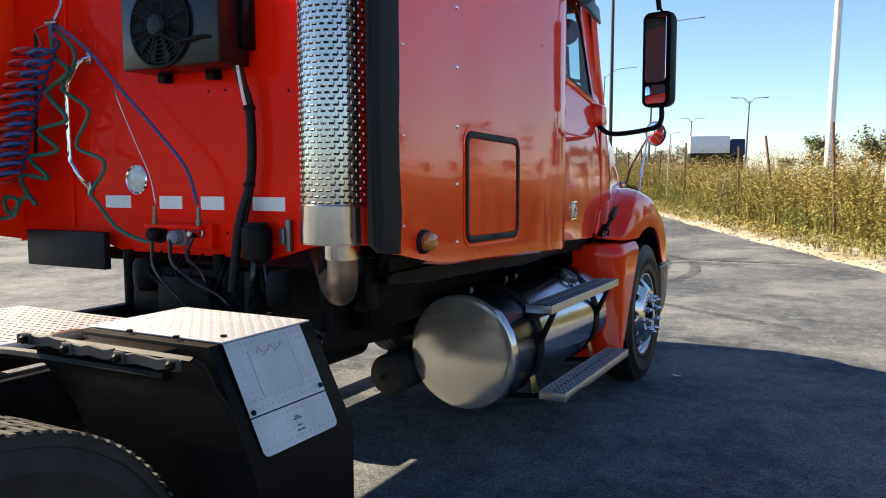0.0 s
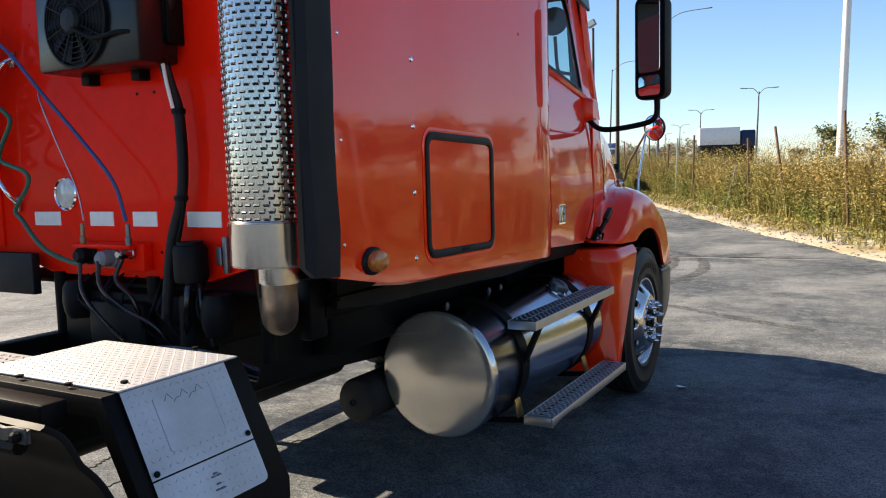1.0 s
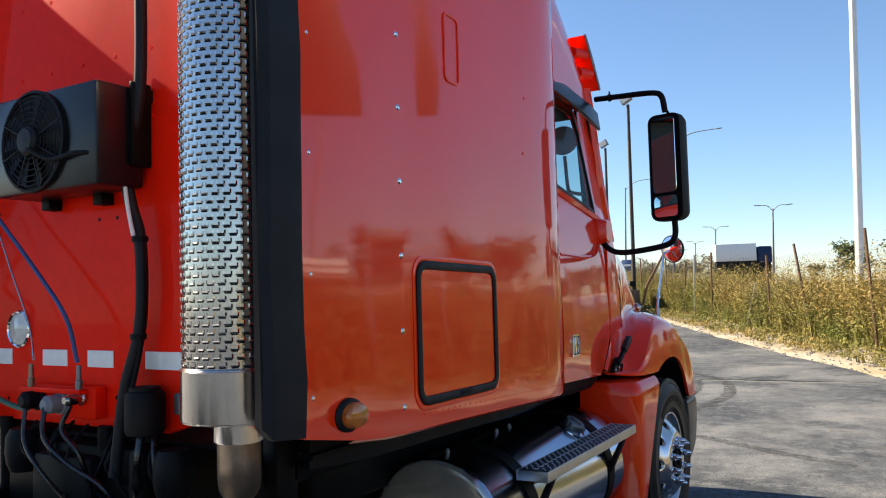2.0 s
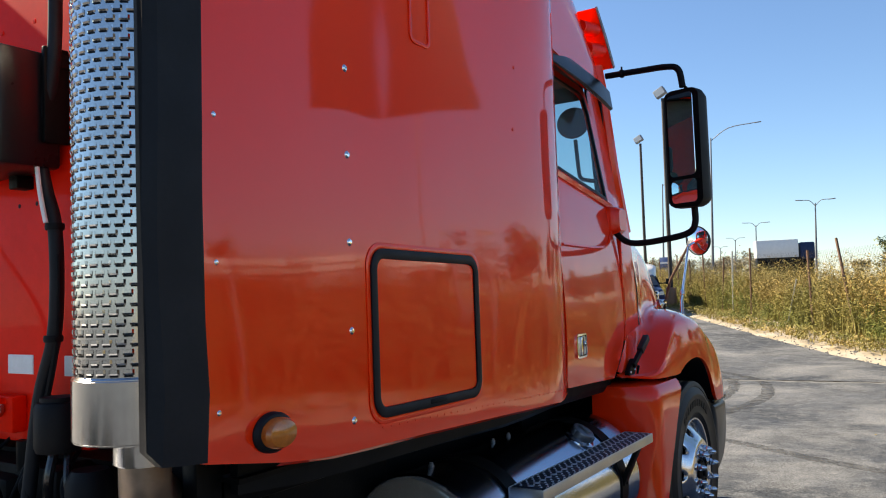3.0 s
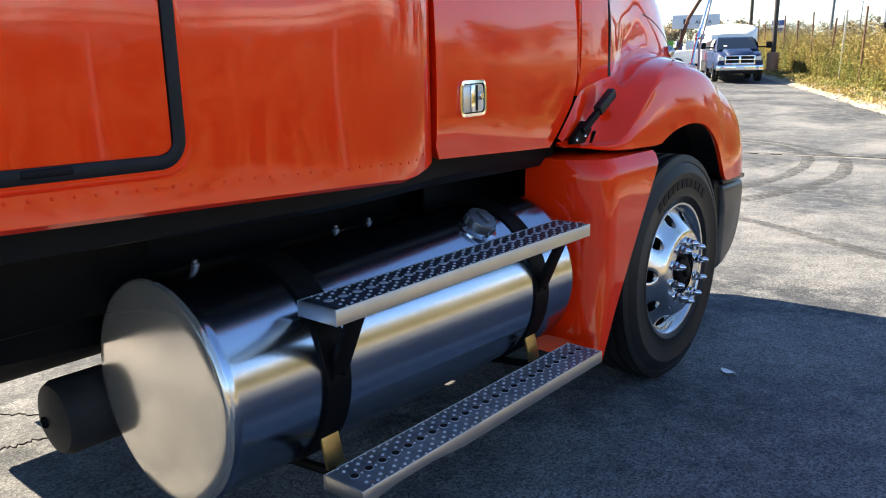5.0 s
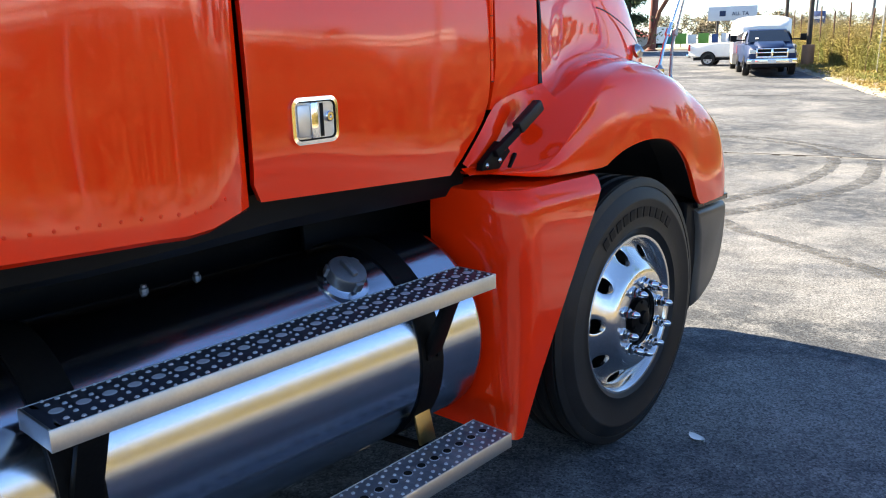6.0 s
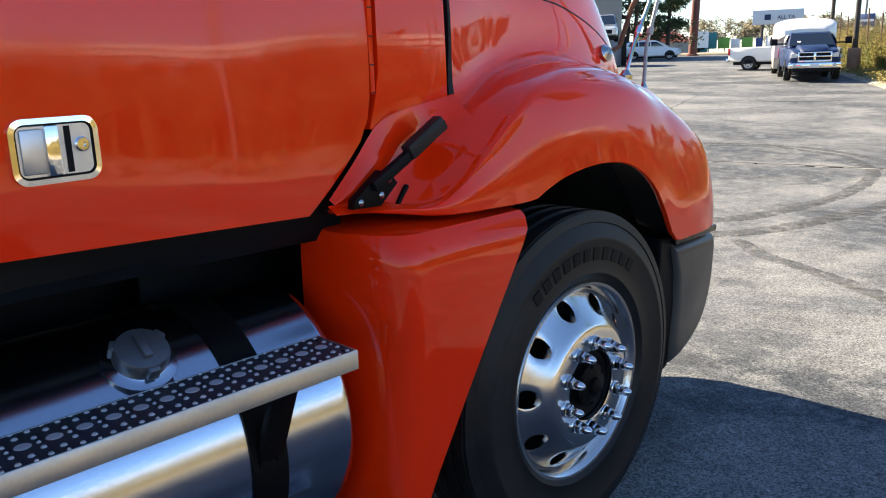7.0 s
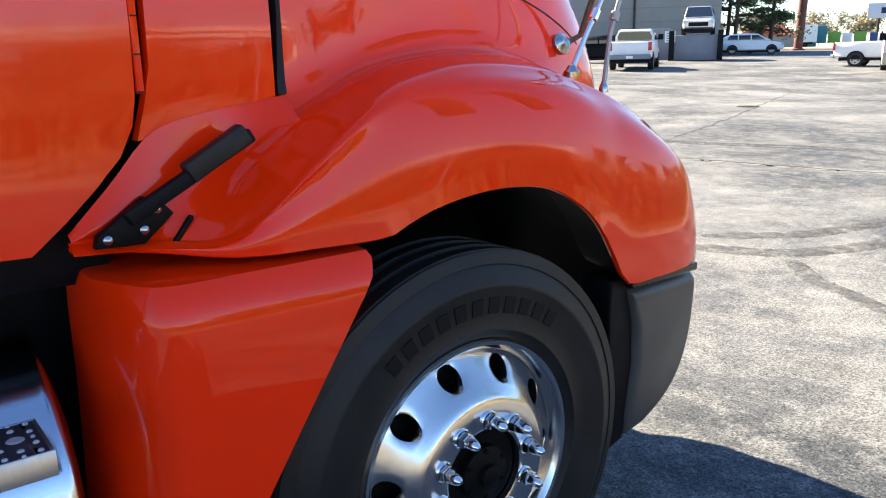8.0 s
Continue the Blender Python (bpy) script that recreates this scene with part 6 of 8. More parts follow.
box(bm, -2.34, -2.30, 1.90, 2.02, 1.10, 1.15, 0.01)
part("deck_latch", bm, PIPE, truck)

# ---- mirrors
MX, MY, MZ = -1.335, 5.93, 2.455
bm = B()
a = rounded(-0.105, 0.105, -0.325, 0.325, 0.05)
mm = pose(MX, MY, MZ, 0, 0, -13)
rows = []
for y, k in ((-0.030, 0.93), (-0.036, 0.985), (-0.020, 1.0), (0.03, 1.0), (0.075, 0.90), (0.095, 0.72)):
    rows.append([mm @ Vector((p[0] * k, y, p[1] * (1 - (1 - k) * 0.35))) for p in a])
grid(bm, rows, True, True)
mir = part("side_mirror", bm, MATBLACK, truck, "tall black west-coast side mirror with split glass")
glass_turn = mm @ pose(0, -0.050, 0, 0, 0, -11)
bm = B()
prism(bm, rounded(-0.085, 0.085, -0.155, 0.295, 0.025), "y", -0.0025, 0.0025)
bm.transform(glass_turn)
part("mirror_glass", bm, MIRROR, mir)
# the lower glass bulges
bm = B()
rim = [Vector((p[0], 0, p[1] + 0.2375)) for p in rounded(-0.085, 0.085, -0.30, -0.175, 0.025)]
rows = [[glass_turn @ Vector((p.x * k, 0.0025 - (0.0079 - (p * k).length_squared) * 0.9, p.z * k - 0.2375)) for p in rim] for k in (1.0, 0.8, 0.6, 0.4, 0.2, 0.04)]
grid(bm, rows, True, True)
part("mirror_glass", bm, MIRROR, mir, "small bulging wide-angle glass")
bm = B()
box(bm, -0.09, 0.09, -0.040, -0.034, -0.172, -0.158, m=mm)
part("glass_divider", bm, MATBLACK, mir)
bm = B()
lathe(bm, [(0.012, 0), (0.010, 0.02), (0, 0.03)], mm @ Matrix.Translation((0, 0.03, 0.325)), 8)
part("mirror_knob", bm, MATBLACK, mir)
bm = B()
tube(bm, [(-1.80, 6.00, 2.955), (-1.60, 5.98, 2.945), (-1.42, 5.95, 2.93), (-1.36, 5.945, 2.90), (-1.34, 5.94, 2.80)], 0.018, 10, 5)
lathe(bm, [(0.022, -0.010), (0.026, 0), (0.022, 0.010)], pose(-1.70, 5.99, 2.95, 0, 90, 0), 12)
tube(bm, [(-1.70, 5.99, 2.93), (-1.70, 5.99, 2.99)], 0.006, 6)
part("upper_arm", bm, MATBLACK, mir)
bm = B()
tube(bm, [(MX + 0.02, MY + 0.03, 2.14), (MX + 0.02, MY + 0.03, 2.05), (MX - 0.01, MY + 0.03, 2.00), (MX - 0.10, MY + 0.03, 1.975), (-1.62, 5.96, 1.955), (-1.72, 5.965, 1.975), (-1.80, 5.97, 2.06), (-1.83, 5.98, 2.10)], 0.018, 10, 5)
part("lower_arm", bm, MATBLACK, mir)
bm = B()
a = rounded(-0.075, 0.075, -0.085, 0.075, 0.035)
rows = []
for h, k in ((-0.05, 1.1), (0.02, 1.05), (0.06, 0.95), (0.085, 0.75)):
    rows.append([(-1.80 + h - 0.02, 5.99 + p[0] * k, 2.10 + p[1] * k) for p in a])
grid(bm, rows, True, True)
part("mirror_base", bm, RED, mir, "red mirror mount on the door")
for x in (2 * XC - MX,):
    bm = B()
    box(bm, x - 0.105, x + 0.105, MY - 0.03, MY + 0.08, MZ - 0.32, MZ + 0.32, 0.04)
    far_mirror = part("side_mirror", bm, MATBLACK, truck)
    bm = B()
    tube(bm, [(x, MY + 0.03, 2.14), (x, MY + 0.03, 2.03), (x + 0.10, MY + 0.03, 1.975), (x + 0.30, MY + 0.03, 1.97), (x + 0.45, MY + 0.05, 2.08)], 0.018, 10, 5)
    tube(bm, [(x, MY, 2.77), (x + 0.02, MY, 2.90), (x + 0.25, MY + 0.04, 2.93), (x + 0.45, MY + 0.06, 2.94)], 0.017, 10, 5)
    part("mirror_arm", bm, MATBLACK, far_mirror)
# raised red line on the door, shaped as the lower arm's reflection
bm = B()
tube(bm, [(door_x(z, y) + h, y, z) for y, z, h in ((5.05, 1.925, 0.002), (5.55, 1.925, 0.004), (5.80, 1.95, 0.006), (5.93, 2.04, 0.004))], 0.008, 6, 4)
part("door_moulding", bm, RED, truck)

# hood mirror on its tripod
HM = Vector((-1.765, 7.69, 2.04))
bm = B()
hm = Matrix.Translation(HM) @ pose(0, 0, 0, 97, 0, -27)
lathe(bm, [(0.0, -0.06), (0.045, -0.052), (0.085, -0.03), (0.102, 0.0), (0.100, 0.008), (0.095, 0.008)], hm, 32)
bmesh.ops.scale(bm, vec=(1.12, 1.12, 1.12), space=Matrix.Translation(-HM), verts=bm.verts)
hood_mirror = part("hood_mirror", bm, MATBLACK, truck, "round convex hood mirror in a black shell on a chrome tripod")
bm = B()
lathe(bm, [(0.096, 0.006), (0.075, 0.022), (0.045, 0.034), (0.0, 0.040)], hm, 40)
bmesh.ops.scale(bm, vec=(1.12, 1.12, 1.12), space=Matrix.Translation(-HM), verts=bm.verts)
part("convex_glass", bm, MIRROR, hood_mirror)
APEX = (-1.815, 7.60, 2.0)
for pts, mt, r in (([(-1.796, 7.26, 1.505), (-1.813, 7.333, 1.60), APEX], CHROME, 0.0075), ([(-1.985, 7.43, 1.575), (-1.968, 7.48, 1.60), (-1.936, 7.514, 1.75), APEX], RUST, 0.010), ([(-1.828, 7.435, 1.455), (-1.845, 7.476, 1.60), APEX], GALV, 0.0075), ([APEX, (-1.78, 7.665, 2.03)], CHROME, 0.010)):
    bm = B()
    tube(bm, pts, r, 8)
    leg = part("tripod_leg", bm, mt, hood_mirror)
    if len(pts) == 3:
        bm = B()
        d = Vector(pts[2]) - Vector(pts[1])
        p0 = Vector(pts[1]) + d * 0.10
        tube(bm, [p0, p0 + d * 0.06, p0 + d * 0.07], [0.014, 0.014, 0.010], 10)
        part("leg_clamp", bm, mt, leg)
for x, y, z, r, m2 in ((-1.796, 7.255, 1.490, 0.024, pose(0, 0, 0)), (-1.992, 7.42, 1.575, 0.034, pose(0, 0, 0, 0, 70, 0)), (-1.825, 7.43, 1.440, 0.014, pose(0, 0, 0))):
    bm = B()
    lathe(bm, [(r, -0.012), (r, 0.004), (r * 0.75, 0.010), (r * 0.45, 0.022), (0, 0.024)], Matrix.Translation((x, y, z)) @ m2, 20)
    part("tripod_foot", bm, STEEL, hood_mirror)

# ---------------------------------------------------------------- marks and cracks on the asphalt
ribbon("asphalt_seam", [(-9.5, 14.6), (-7.0, 15.17), (-6.2, 15.33), (-5.46, 15.48), (-4.2, 15.80), (-3.4, 15.95), (-2.14, 16.0), (-0.6, 16.2)], 0.07, PATCH, 0.013, "pale dusty seam across the asphalt", "seam", 0.03, 3, 14)
ribbon("seam_crack", [(-9.5, 14.62), (-7.0, 15.19), (-5.46, 15.50), (-3.4, 15.97), (-0.6, 16.22)], 0.035, CRACK, 0.017, "dark crack along the dusty seam", "crack", 0.025, 4, 20)
for k, (pts, w, w2) in enumerate((
        ([(-9.0, 16.45), (-7.47, 17.02), (-6.4, 17.50), (-5.4, 17.70), (-4.84, 17.59), (-4.21, 17.3), (-3.61, 16.76), (-3.14, 16.18), (-2.85, 15.48), (-2.63, 14.47), (-2.6, 13.67), (-2.69, 12.88), (-2.85, 12.2), (-3.02, 11.65), (-3.3, 11.2), (-3.9, 10.9)], 0.10, 0.24),
        ([(-9.0, 16.25), (-7.4, 16.85), (-5.67, 17.48), (-4.96, 17.35), (-4.23, 17.0), (-3.82, 16.43), (-3.53, 15.97), (-3.33, 15.40), (-3.20, 14.65), (-3.15, 13.80), (-3.21, 13.0), (-3.34, 12.35), (-3.5, 11.9), (-4.0, 11.3)], 0.10, 0.22),
        ([(-3.1, 11.1), (-2.89, 10.89), (-2.72, 10.72), (-2.43, 10.57), (-2.04, 10.35), (-1.71, 10.15), (-1.36, 9.9), (-0.6, 9.5)], 0.13, 0.16))):
    ribbon("tyre_mark", pts, w, TARMARK, 0.008, "curved dark tyre mark", "tyre mark", 0.008, 20 + k, 10, w2, 0.95)
ribbon("long_crack", [(-7.98, 15.3), (-8.56, 17.4), (-9.36, 20.2), (-10.4, 23.2), (-11.72, 27.0)], 0.05, TARMARK, 0.005, "long dark crack in the asphalt", "crack", 0.05, 31, 14)
ribbon("far_stain", [(-9.4, 25.8), (-8.84, 25.93), (-8.3, 26.2), (-7.61, 27.0)], 0.3, TARMARK, 0.005, "dark oil streak on the asphalt", "stain", 0.05, 33, 10)
ribbon("dry_crack", [(-4.05, 3.4), (-4.12, 3.75), (-4.2, 3.99), (-4.29, 4.15), (-4.44, 4.34), (-4.64, 4.54), (-5.0, 4.8)], 0.011, CRACK, 0.004, "jagged crack in the asphalt", "crack", 0.02, 41, 16)
ribbon("dry_crack", [(-3.8, 3.3), (-3.73, 3.77), (-3.71, 3.92), (-3.62, 4.06), (-3.45, 4.23), (-3.4, 4.4), (-3.2, 4.7)], 0.007, CRACK, 0.004, "jagged crack in the asphalt", "crack", 0.018, 42, 16)
ribbon("dry_crack", [(-4.32, 4.2), (-4.26, 4.23), (-4.0, 4.3), (-3.78, 4.39), (-3.6, 4.5)], 0.006, CRACK, 0.004, "thin branching crack in the asphalt", "crack", 0.015, 43, 12)
bm = B()
lathe(bm, [(0.0, 0.006), (0.23, 0.006), (0.26, 0.0)], Matrix.Translation((-10.4, 22.6, ground_z(-10.4, 22.6))), 28)
tagged(part("manhole_cover", bm, CRACK), "dark round manhole cover in the asphalt", "manhole")

rnd = random.Random(11)


def dry_leaf(x, y, s, turn):
    bm = B()
    rows = []
    for k in range(6):
        t = k / 5
        w = s * 0.45 * math.sin(math.pi * min(1, t * 0.95 + 0.03)) ** 0.8
        rows.append([(-w, s * (t - 0.5) * 1.6, 0.016 * abs(t - 0.5) + s * 0.12), (0, s * (t - 0.5) * 1.6, 0.004), (w, s * (t - 0.5) * 1.6, 0.016 * abs(t - 0.5) + s * 0.10)])
    grid(bm, rows)
    bm.transform(pose(x, y, ground_z(x, y) + 0.003, 0, 0, turn))
    return tagged(part("dry_leaf", bm, TAPE if s > 0.05 else DRYGRASS), "pale dry leaf lying on the asphalt", "leaf", "fallen leaves")


dry_leaf(-1.345, 6.83, 0.055, 70)
for k in range(14):
    dry_leaf(rnd.uniform(-1.3, 2.5), rnd.uniform(4.5, 13), rnd.uniform(0.015, 0.03), rnd.uniform(0, 360))


# ---------------------------------------------------------------- fence, brush and verge weeds
def fence_at(s):
    """A point of the fence line, s metres along it from where it passes the truck's nose."""
    y = 16 + s * 0.893
    x = edge_x(y) + 1.95
    return x, y, ground_z(x, y) + 0.12


fence = thing("chain_link_fence", fence_at(0), "old chain-link fence with leaning rusty posts, overgrown with brush", "fence")
rnd = random.Random(3)
# metres along the fence: foot, top, height above the foot
POSTS = [(5.9, 6.2, 2.75), (9.5, 10.45, 2.6), (12.55, 12.7, 2.35), (14.9, 13.8, 1.45), (19.0, 18.8, 2.6), (21.7, 21.35, 2.55), (23.4, 22.8, 2.3)]
s = 2.9
while s > -46:
    POSTS.append((s, s + rnd.uniform(-0.15, 0.15), rnd.uniform(2.45, 2.75)))
    s -= rnd.uniform(2.7, 3.3)
s = 26.6
while s < 62:
    POSTS.append((s, s + rnd.uniform(-0.25, 0.25), rnd.uniform(2.3, 2.7)))
    s += rnd.uniform(2.4, 3.3)
for k, (s0, s1, h) in enumerate(POSTS):
    a, b_ = fence_at(s0), fence_at(s1)
    bm = B()
    tube(bm, [(a[0], a[1], a[2] - 0.3), (a[0], a[1], a[2]), (b_[0], b_[1], a[2] + h)], 0.036 if h > 2 and s0 > 3 else 0.024, 8)
    part("fence_post", bm, GALV if s0 < 3 or k in (3, 5) else RUST, fence)
bm = B()
H = 2.3
n = 0
step = 0.16
a0, a1 = -30.0, 60.0
k = int((a1 - a0) / step)
for i in range(k):
    for d in (1, -1):
        s0, s1 = a0 + i * step, a0 + i * step + d * H * 0.8
        p, q = fence_at(s0), fence_at(s1)
        pm = [(p[0] + (q[0] - p[0]) * t, p[1] + (q[1] - p[1]) * t, p[2] + H * t) for t in (0, 1)]
        off = 0.003
        vs = [bm.verts.new(v) for v in ((pm[0][0], pm[0][1], pm[0][2]), (pm[0][0] + off, pm[0][1] + off, pm[0][2]), (pm[1][0] + off, pm[1][1] + off, pm[1][2]), pm[1])]
        bm.faces.new(vs)
tagged(part("chain_link", bm, WIRE, fence), kind="stuff")


def brush(name, mat, count, s0, s1, d0, d1, h0, h1, seed, label, leafy=0.5, wide=0.02):
    """Stands of dry stalks and weeds: each plant a few bent stems with small leaves."""
    r = np.random.RandomState(seed)
    verts, faces = [], []
    for i in range(count):
        s = r.uniform(s0, s1)
        x, y, z = fence_at(s)
        d = d0 + (d1 - d0) * r.rand() ** 1.5
        x, y = x + d * 0.893, y + d * 0.45
        h = (h0 + (h1 - h0) * r.rand()) * (0.80 + 0.45 * noise.noise((x * 0.30, y * 0.30, seed)))
        for stem in range(3):
            a = r.uniform(0, 6.28)
            lean = r.uniform(0.05, 0.38) * h
            bx, by = x + r.uniform(-0.15, 0.15), y + r.uniform(-0.15, 0.15)
            hh = h * r.uniform(0.6, 1.05)
            w = wide * r.uniform(0.6, 1.5)
            ca, sa = math.cos(a), math.sin(a)
            ox, oy = -sa * w, ca * w
            b = len(verts)
            mx, my, mz = bx + ca * lean * 0.3, by + sa * lean * 0.3, z + hh * 0.6
            tx, ty, tz = bx + ca * lean, by + sa * lean, z + hh
            verts += [(bx - ox, by - oy, z), (bx + ox, by + oy, z), (mx + ox * 0.7, my + oy * 0.7, mz), (mx - ox * 0.7, my - oy * 0.7, mz), (tx, ty, tz)]
            faces += [(b, b + 1, b + 2, b + 3), (b + 3, b + 2, b + 4)]
            for q in range(int(leafy * 16)):
                t = r.uniform(0.25, 1.0)
                px, py, pz = bx + ca * lean * t * t, by + sa * lean * t * t, z + hh * t
                g = r.uniform(0, 6.28)
                ln = r.uniform(0.03, 0.11)
                up = r.uniform(-0.4, 0.8) * ln
                c, e = math.cos(g) * ln, math.sin(g) * ln
                b = len(verts)
                verts += [(px, py, pz), (px + c * 0.5 - e * 0.22, py + e * 0.5 + c * 0.22, pz + up * 0.6), (px + c, py + e, pz + up), (px + c * 0.5 + e * 0.22, py + e * 0.5 - c * 0.22, pz + up * 0.6 + 0.01)]
                faces.append((b, b + 1, b + 2, b + 3))
    me = bpy.data.meshes.new(name)
    me.from_pydata(verts, [], faces)
    ob = link(name, me, mat)
    return tagged(ob, label, "brush", kind="stuff")


brush("dry_brush", DRYGRASS, 8200, -2, 58, 0.15, 3.0, 1.5, 2.5, 1, "tall dry yellow-brown brush behind the fence", 1.25, 0.005)
brush("dry_brush", FARBRUSH, 5200, -46, -2, 0.05, 3.0, 1.4, 2.2, 2, "tall dry yellow-brown brush behind the fence", 1.0, 0.012)
brush("dry_brush", FARBRUSH, 5200, -46, 1, 3.0, 4.5, 2.55, 3.0, 6, "thick dry brush at the foot of the guard rail", 1.1, 0.014)
brush("green_weeds", GREENGRASS, 4200, -4, 40, 0.0, 2.2, 0.6, 1.9, 3, "green weeds growing through the fence foot", 1.1, 0.006)
brush("green_weeds", GREENGRASS, 1000, -4, 58, -0.9, 0.0, 0.08, 0.30, 4, "low weeds and dry grass on the verge", 0.3, 0.012)
brush("dry_grass", DRYGRASS, 1500, -10, 58, -1.5, -0.1, 0.04, 0.22, 5, "short dry grass on the sandy verge", 0.3, 0.010)
bm = B()
rnd = random.Random(8)
for k in range(1500):
    s = rnd.uniform(-8, 45)
    x, y, z = fence_at(s)
    d = rnd.uniform(-2.0, -0.5)
    x, y = x + d * 0.893, y + d * 0.45
    q = rnd.uniform(0.006, 0.02)
    box(bm, -q, q, -q, q, -q * 0.5, q * 0.6, m=pose(x, y, ground_z(x, y) + 0.07 + 0.02 * (d + 1.2), rnd.uniform(-20, 20), rnd.uniform(-20, 20), rnd.uniform(0, 90)))
tagged(part("gravel", bm, PATCH, smooth=False), "loose pale gravel along the verge", "gravel", kind="stuff")

bm = B()
box(bm, 0.28, 0.98, 20.62, 21.0, 0.25, 1.85, 0.06)
cab_box = tagged(part("utility_cabinet", bm, WHITE), "white utility cabinet standing in the brush", "cabinet")
bm = B()
box(bm, 0.36, 0.90, 20.605, 20.617, 0.50, 1.72, 0.01)
part("cabinet_door", bm, TAPE, cab_box)

# steel guard rail beside the brush, mirrored in the paintwork
rail = thing("guard_rail", (14, 0, 0), "pale galvanised steel guard rail on posts beyond the brush", "guard rail")
for k in range(23):
    s = -44 + k * 2.0
    x, y, z = fence_at(s)
    x, y = x + 4.6, y + 2.3
    bm = B()
    box(bm, x - 0.045, x + 0.045, y - 0.05, y + 0.05, z, z + 2.52, 0.01)
    part("rail_post", bm, GALV, rail)
bm = B()
rows = []
for k in range(2):
    x, y, z = fence_at(-45 + 45.5 * k)
    x, y = x + 4.5, y + 2.25
    rows.append([(x - dx, y - dx * 0.5, z + 2.12 + dz) for dz, dx in ((0, 0.0), (0.04, 0.0), (0.09, 0.07), (0.14, 0.07), (0.19, 0.0), (0.23, 0.0), (0.28, 0.07), (0.33, 0.07), (0.38, 0.0), (0.42, 0.0))])
grid(bm, rows)
part("rail_beam", bm, WHITEPOLE, rail)


# ---------------------------------------------------------------- poles
def pole(name, x, y, h, r, mat, label, arms=(), lean=2.0, flood=False, base=None):
    z = ground_z(x, y)
    ob = thing(name, (x, y, z), label, "lamp post" if arms else "pole", "street lamps" if arms else "")
    m = pose(x, y, z, 0, lean, 0)
    bm = B()
    lathe(bm, [(r * 1.5, -0.3), (r * 1.5, 0.15), (r, 0.18), (r * (0.42 if arms else 0.7), h), (0, h)], m, 14)
    part("shaft", bm, mat, ob)
    for ax, az in arms:
        bm = B()
        tube(bm, [m @ Vector((0, 0, h - 0.3)), m @ Vector((ax * 0.4, 0, h + az * 0.75)), m @ Vector((ax, 0, h + az))], r * 0.28, 6, 4)
        arm = part("arm", bm, mat, ob)
        bm = B()
        box(bm, -0.34, 0.34, -0.12, 0.12, -0.045, 0.045, 0.025, m=m @ pose(ax + 0.2 * (1 if ax > 0 else -1), 0, h + az, 0, -4 if ax > 0 else 4, 0))
        part("lamp_head", bm, BOXGREY, arm)
    if flood:
        bm = B()
        box(bm, -0.30, 0.30, -0.16, 0.16, -0.22, 0.22, 0.04, m=m @ pose(-0.12, 0, h + 0.32, 0, -28, 0))
        head = part("lamp_head", bm, BOXGREY, ob)
        bm = B()
        box(bm, -0.25, 0.25, -0.175, -0.165, -0.17, 0.17, m=m @ pose(-0.12, 0, h + 0.32, 0, -28, 0))
        part("lamp_glass", bm, CLEAR, head)
    if base:
        bm = B()
        lathe(bm, [(base, -0.2), (base, 0.98), (base * 0.97, 1.02), (base * 0.88, 1.05), (0, 1.05)], Matrix.Translation((x, y, z)), 20)
        part("concrete_base", bm, CONCRETE, ob)
    return ob


# large unseen green boards beyond the fence, added for dark reflections in truck paint
def mirrored_board(x, y, turn, w, z0, z1):
    ob = thing("mirrored_board", (x, y, ground_z(x, y)), "large dark green board on a steel post, added for the dark patches mirrored in the truck", "road sign", "road signs")
    m = pose(x, y, 0, 0, 0, turn)
    bm = B()
    box(bm, -w / 2, w / 2, -0.03, 0.03, z0, z1, 0.02, m=m)
    part("board", bm, BOARDGREEN, ob)
    bm = B()
    box(bm, -0.05, 0.05, 0.032, 0.14, ground_z(x, y) - 0.3, z1 - 0.2, 0.01, m=m)
    part("post", bm, GALV, ob)


mirrored_board(9.0, 22.3, -30, 2.3, 7.1, 12.4)
mirrored_board(13.6, 18.8, -43, 1.9, 7.1, 12.6)
DBL = ((-1.35, 0.35), (1.35, 0.35))
SGL = ((4.6, 1.2),)
pole("street_lamp", -11.8, 89.5, 8.6, 0.14, POLEGREY, "galvanised double-arm highway lamp post", DBL)
pole("street_lamp", -24.0, 122.0, 8.6, 0.15, POLEGREY, "galvanised double-arm highway lamp post", DBL)
pole("street_lamp", -38.0, 172.0, 9.0, 0.17, POLEGREY, "galvanised double-arm highway lamp post", DBL)
pole("street_lamp", -53.0, 222.0, 9.5, 0.18, POLEGREY, "galvanised double-arm highway lamp post", DBL)
pole("street_lamp", -21.7, 88.0, 16.2, 0.16, POLEGREY, "tall single-arm highway lamp post", SGL)
pole("street_lamp", -38.5, 125.0, 16.2, 0.18, POLEGREY, "tall single-arm highway lamp post", SGL)
pole("street_lamp", 4.0, 112.0, 8.6, 0.14, POLEGREY, "galvanised double-arm highway lamp post", DBL)
pole("white_pole", -2.55, 58.8, 34.0, 0.27, WHITEPOLE, "tall thick white painted pole behind the brush", lean=1.4)
pole("flood_lamp", -12.5, 42.5, 11.0, 0.115, DARKPOLE, "dark pole with a flood lamp beside the fence", (), 0.3, True, 0.27)
pole("flood_lamp", -18.3, 56.0, 11.0, 0.12, DARKPOLE, "dark pole with a flood lamp beside the fence", (), 0.3, True)
pole("red_pole", -40.2, 80.5, 22.0, 0.42, REDPOLE, "tall red-brown sign pole", lean=2.2)


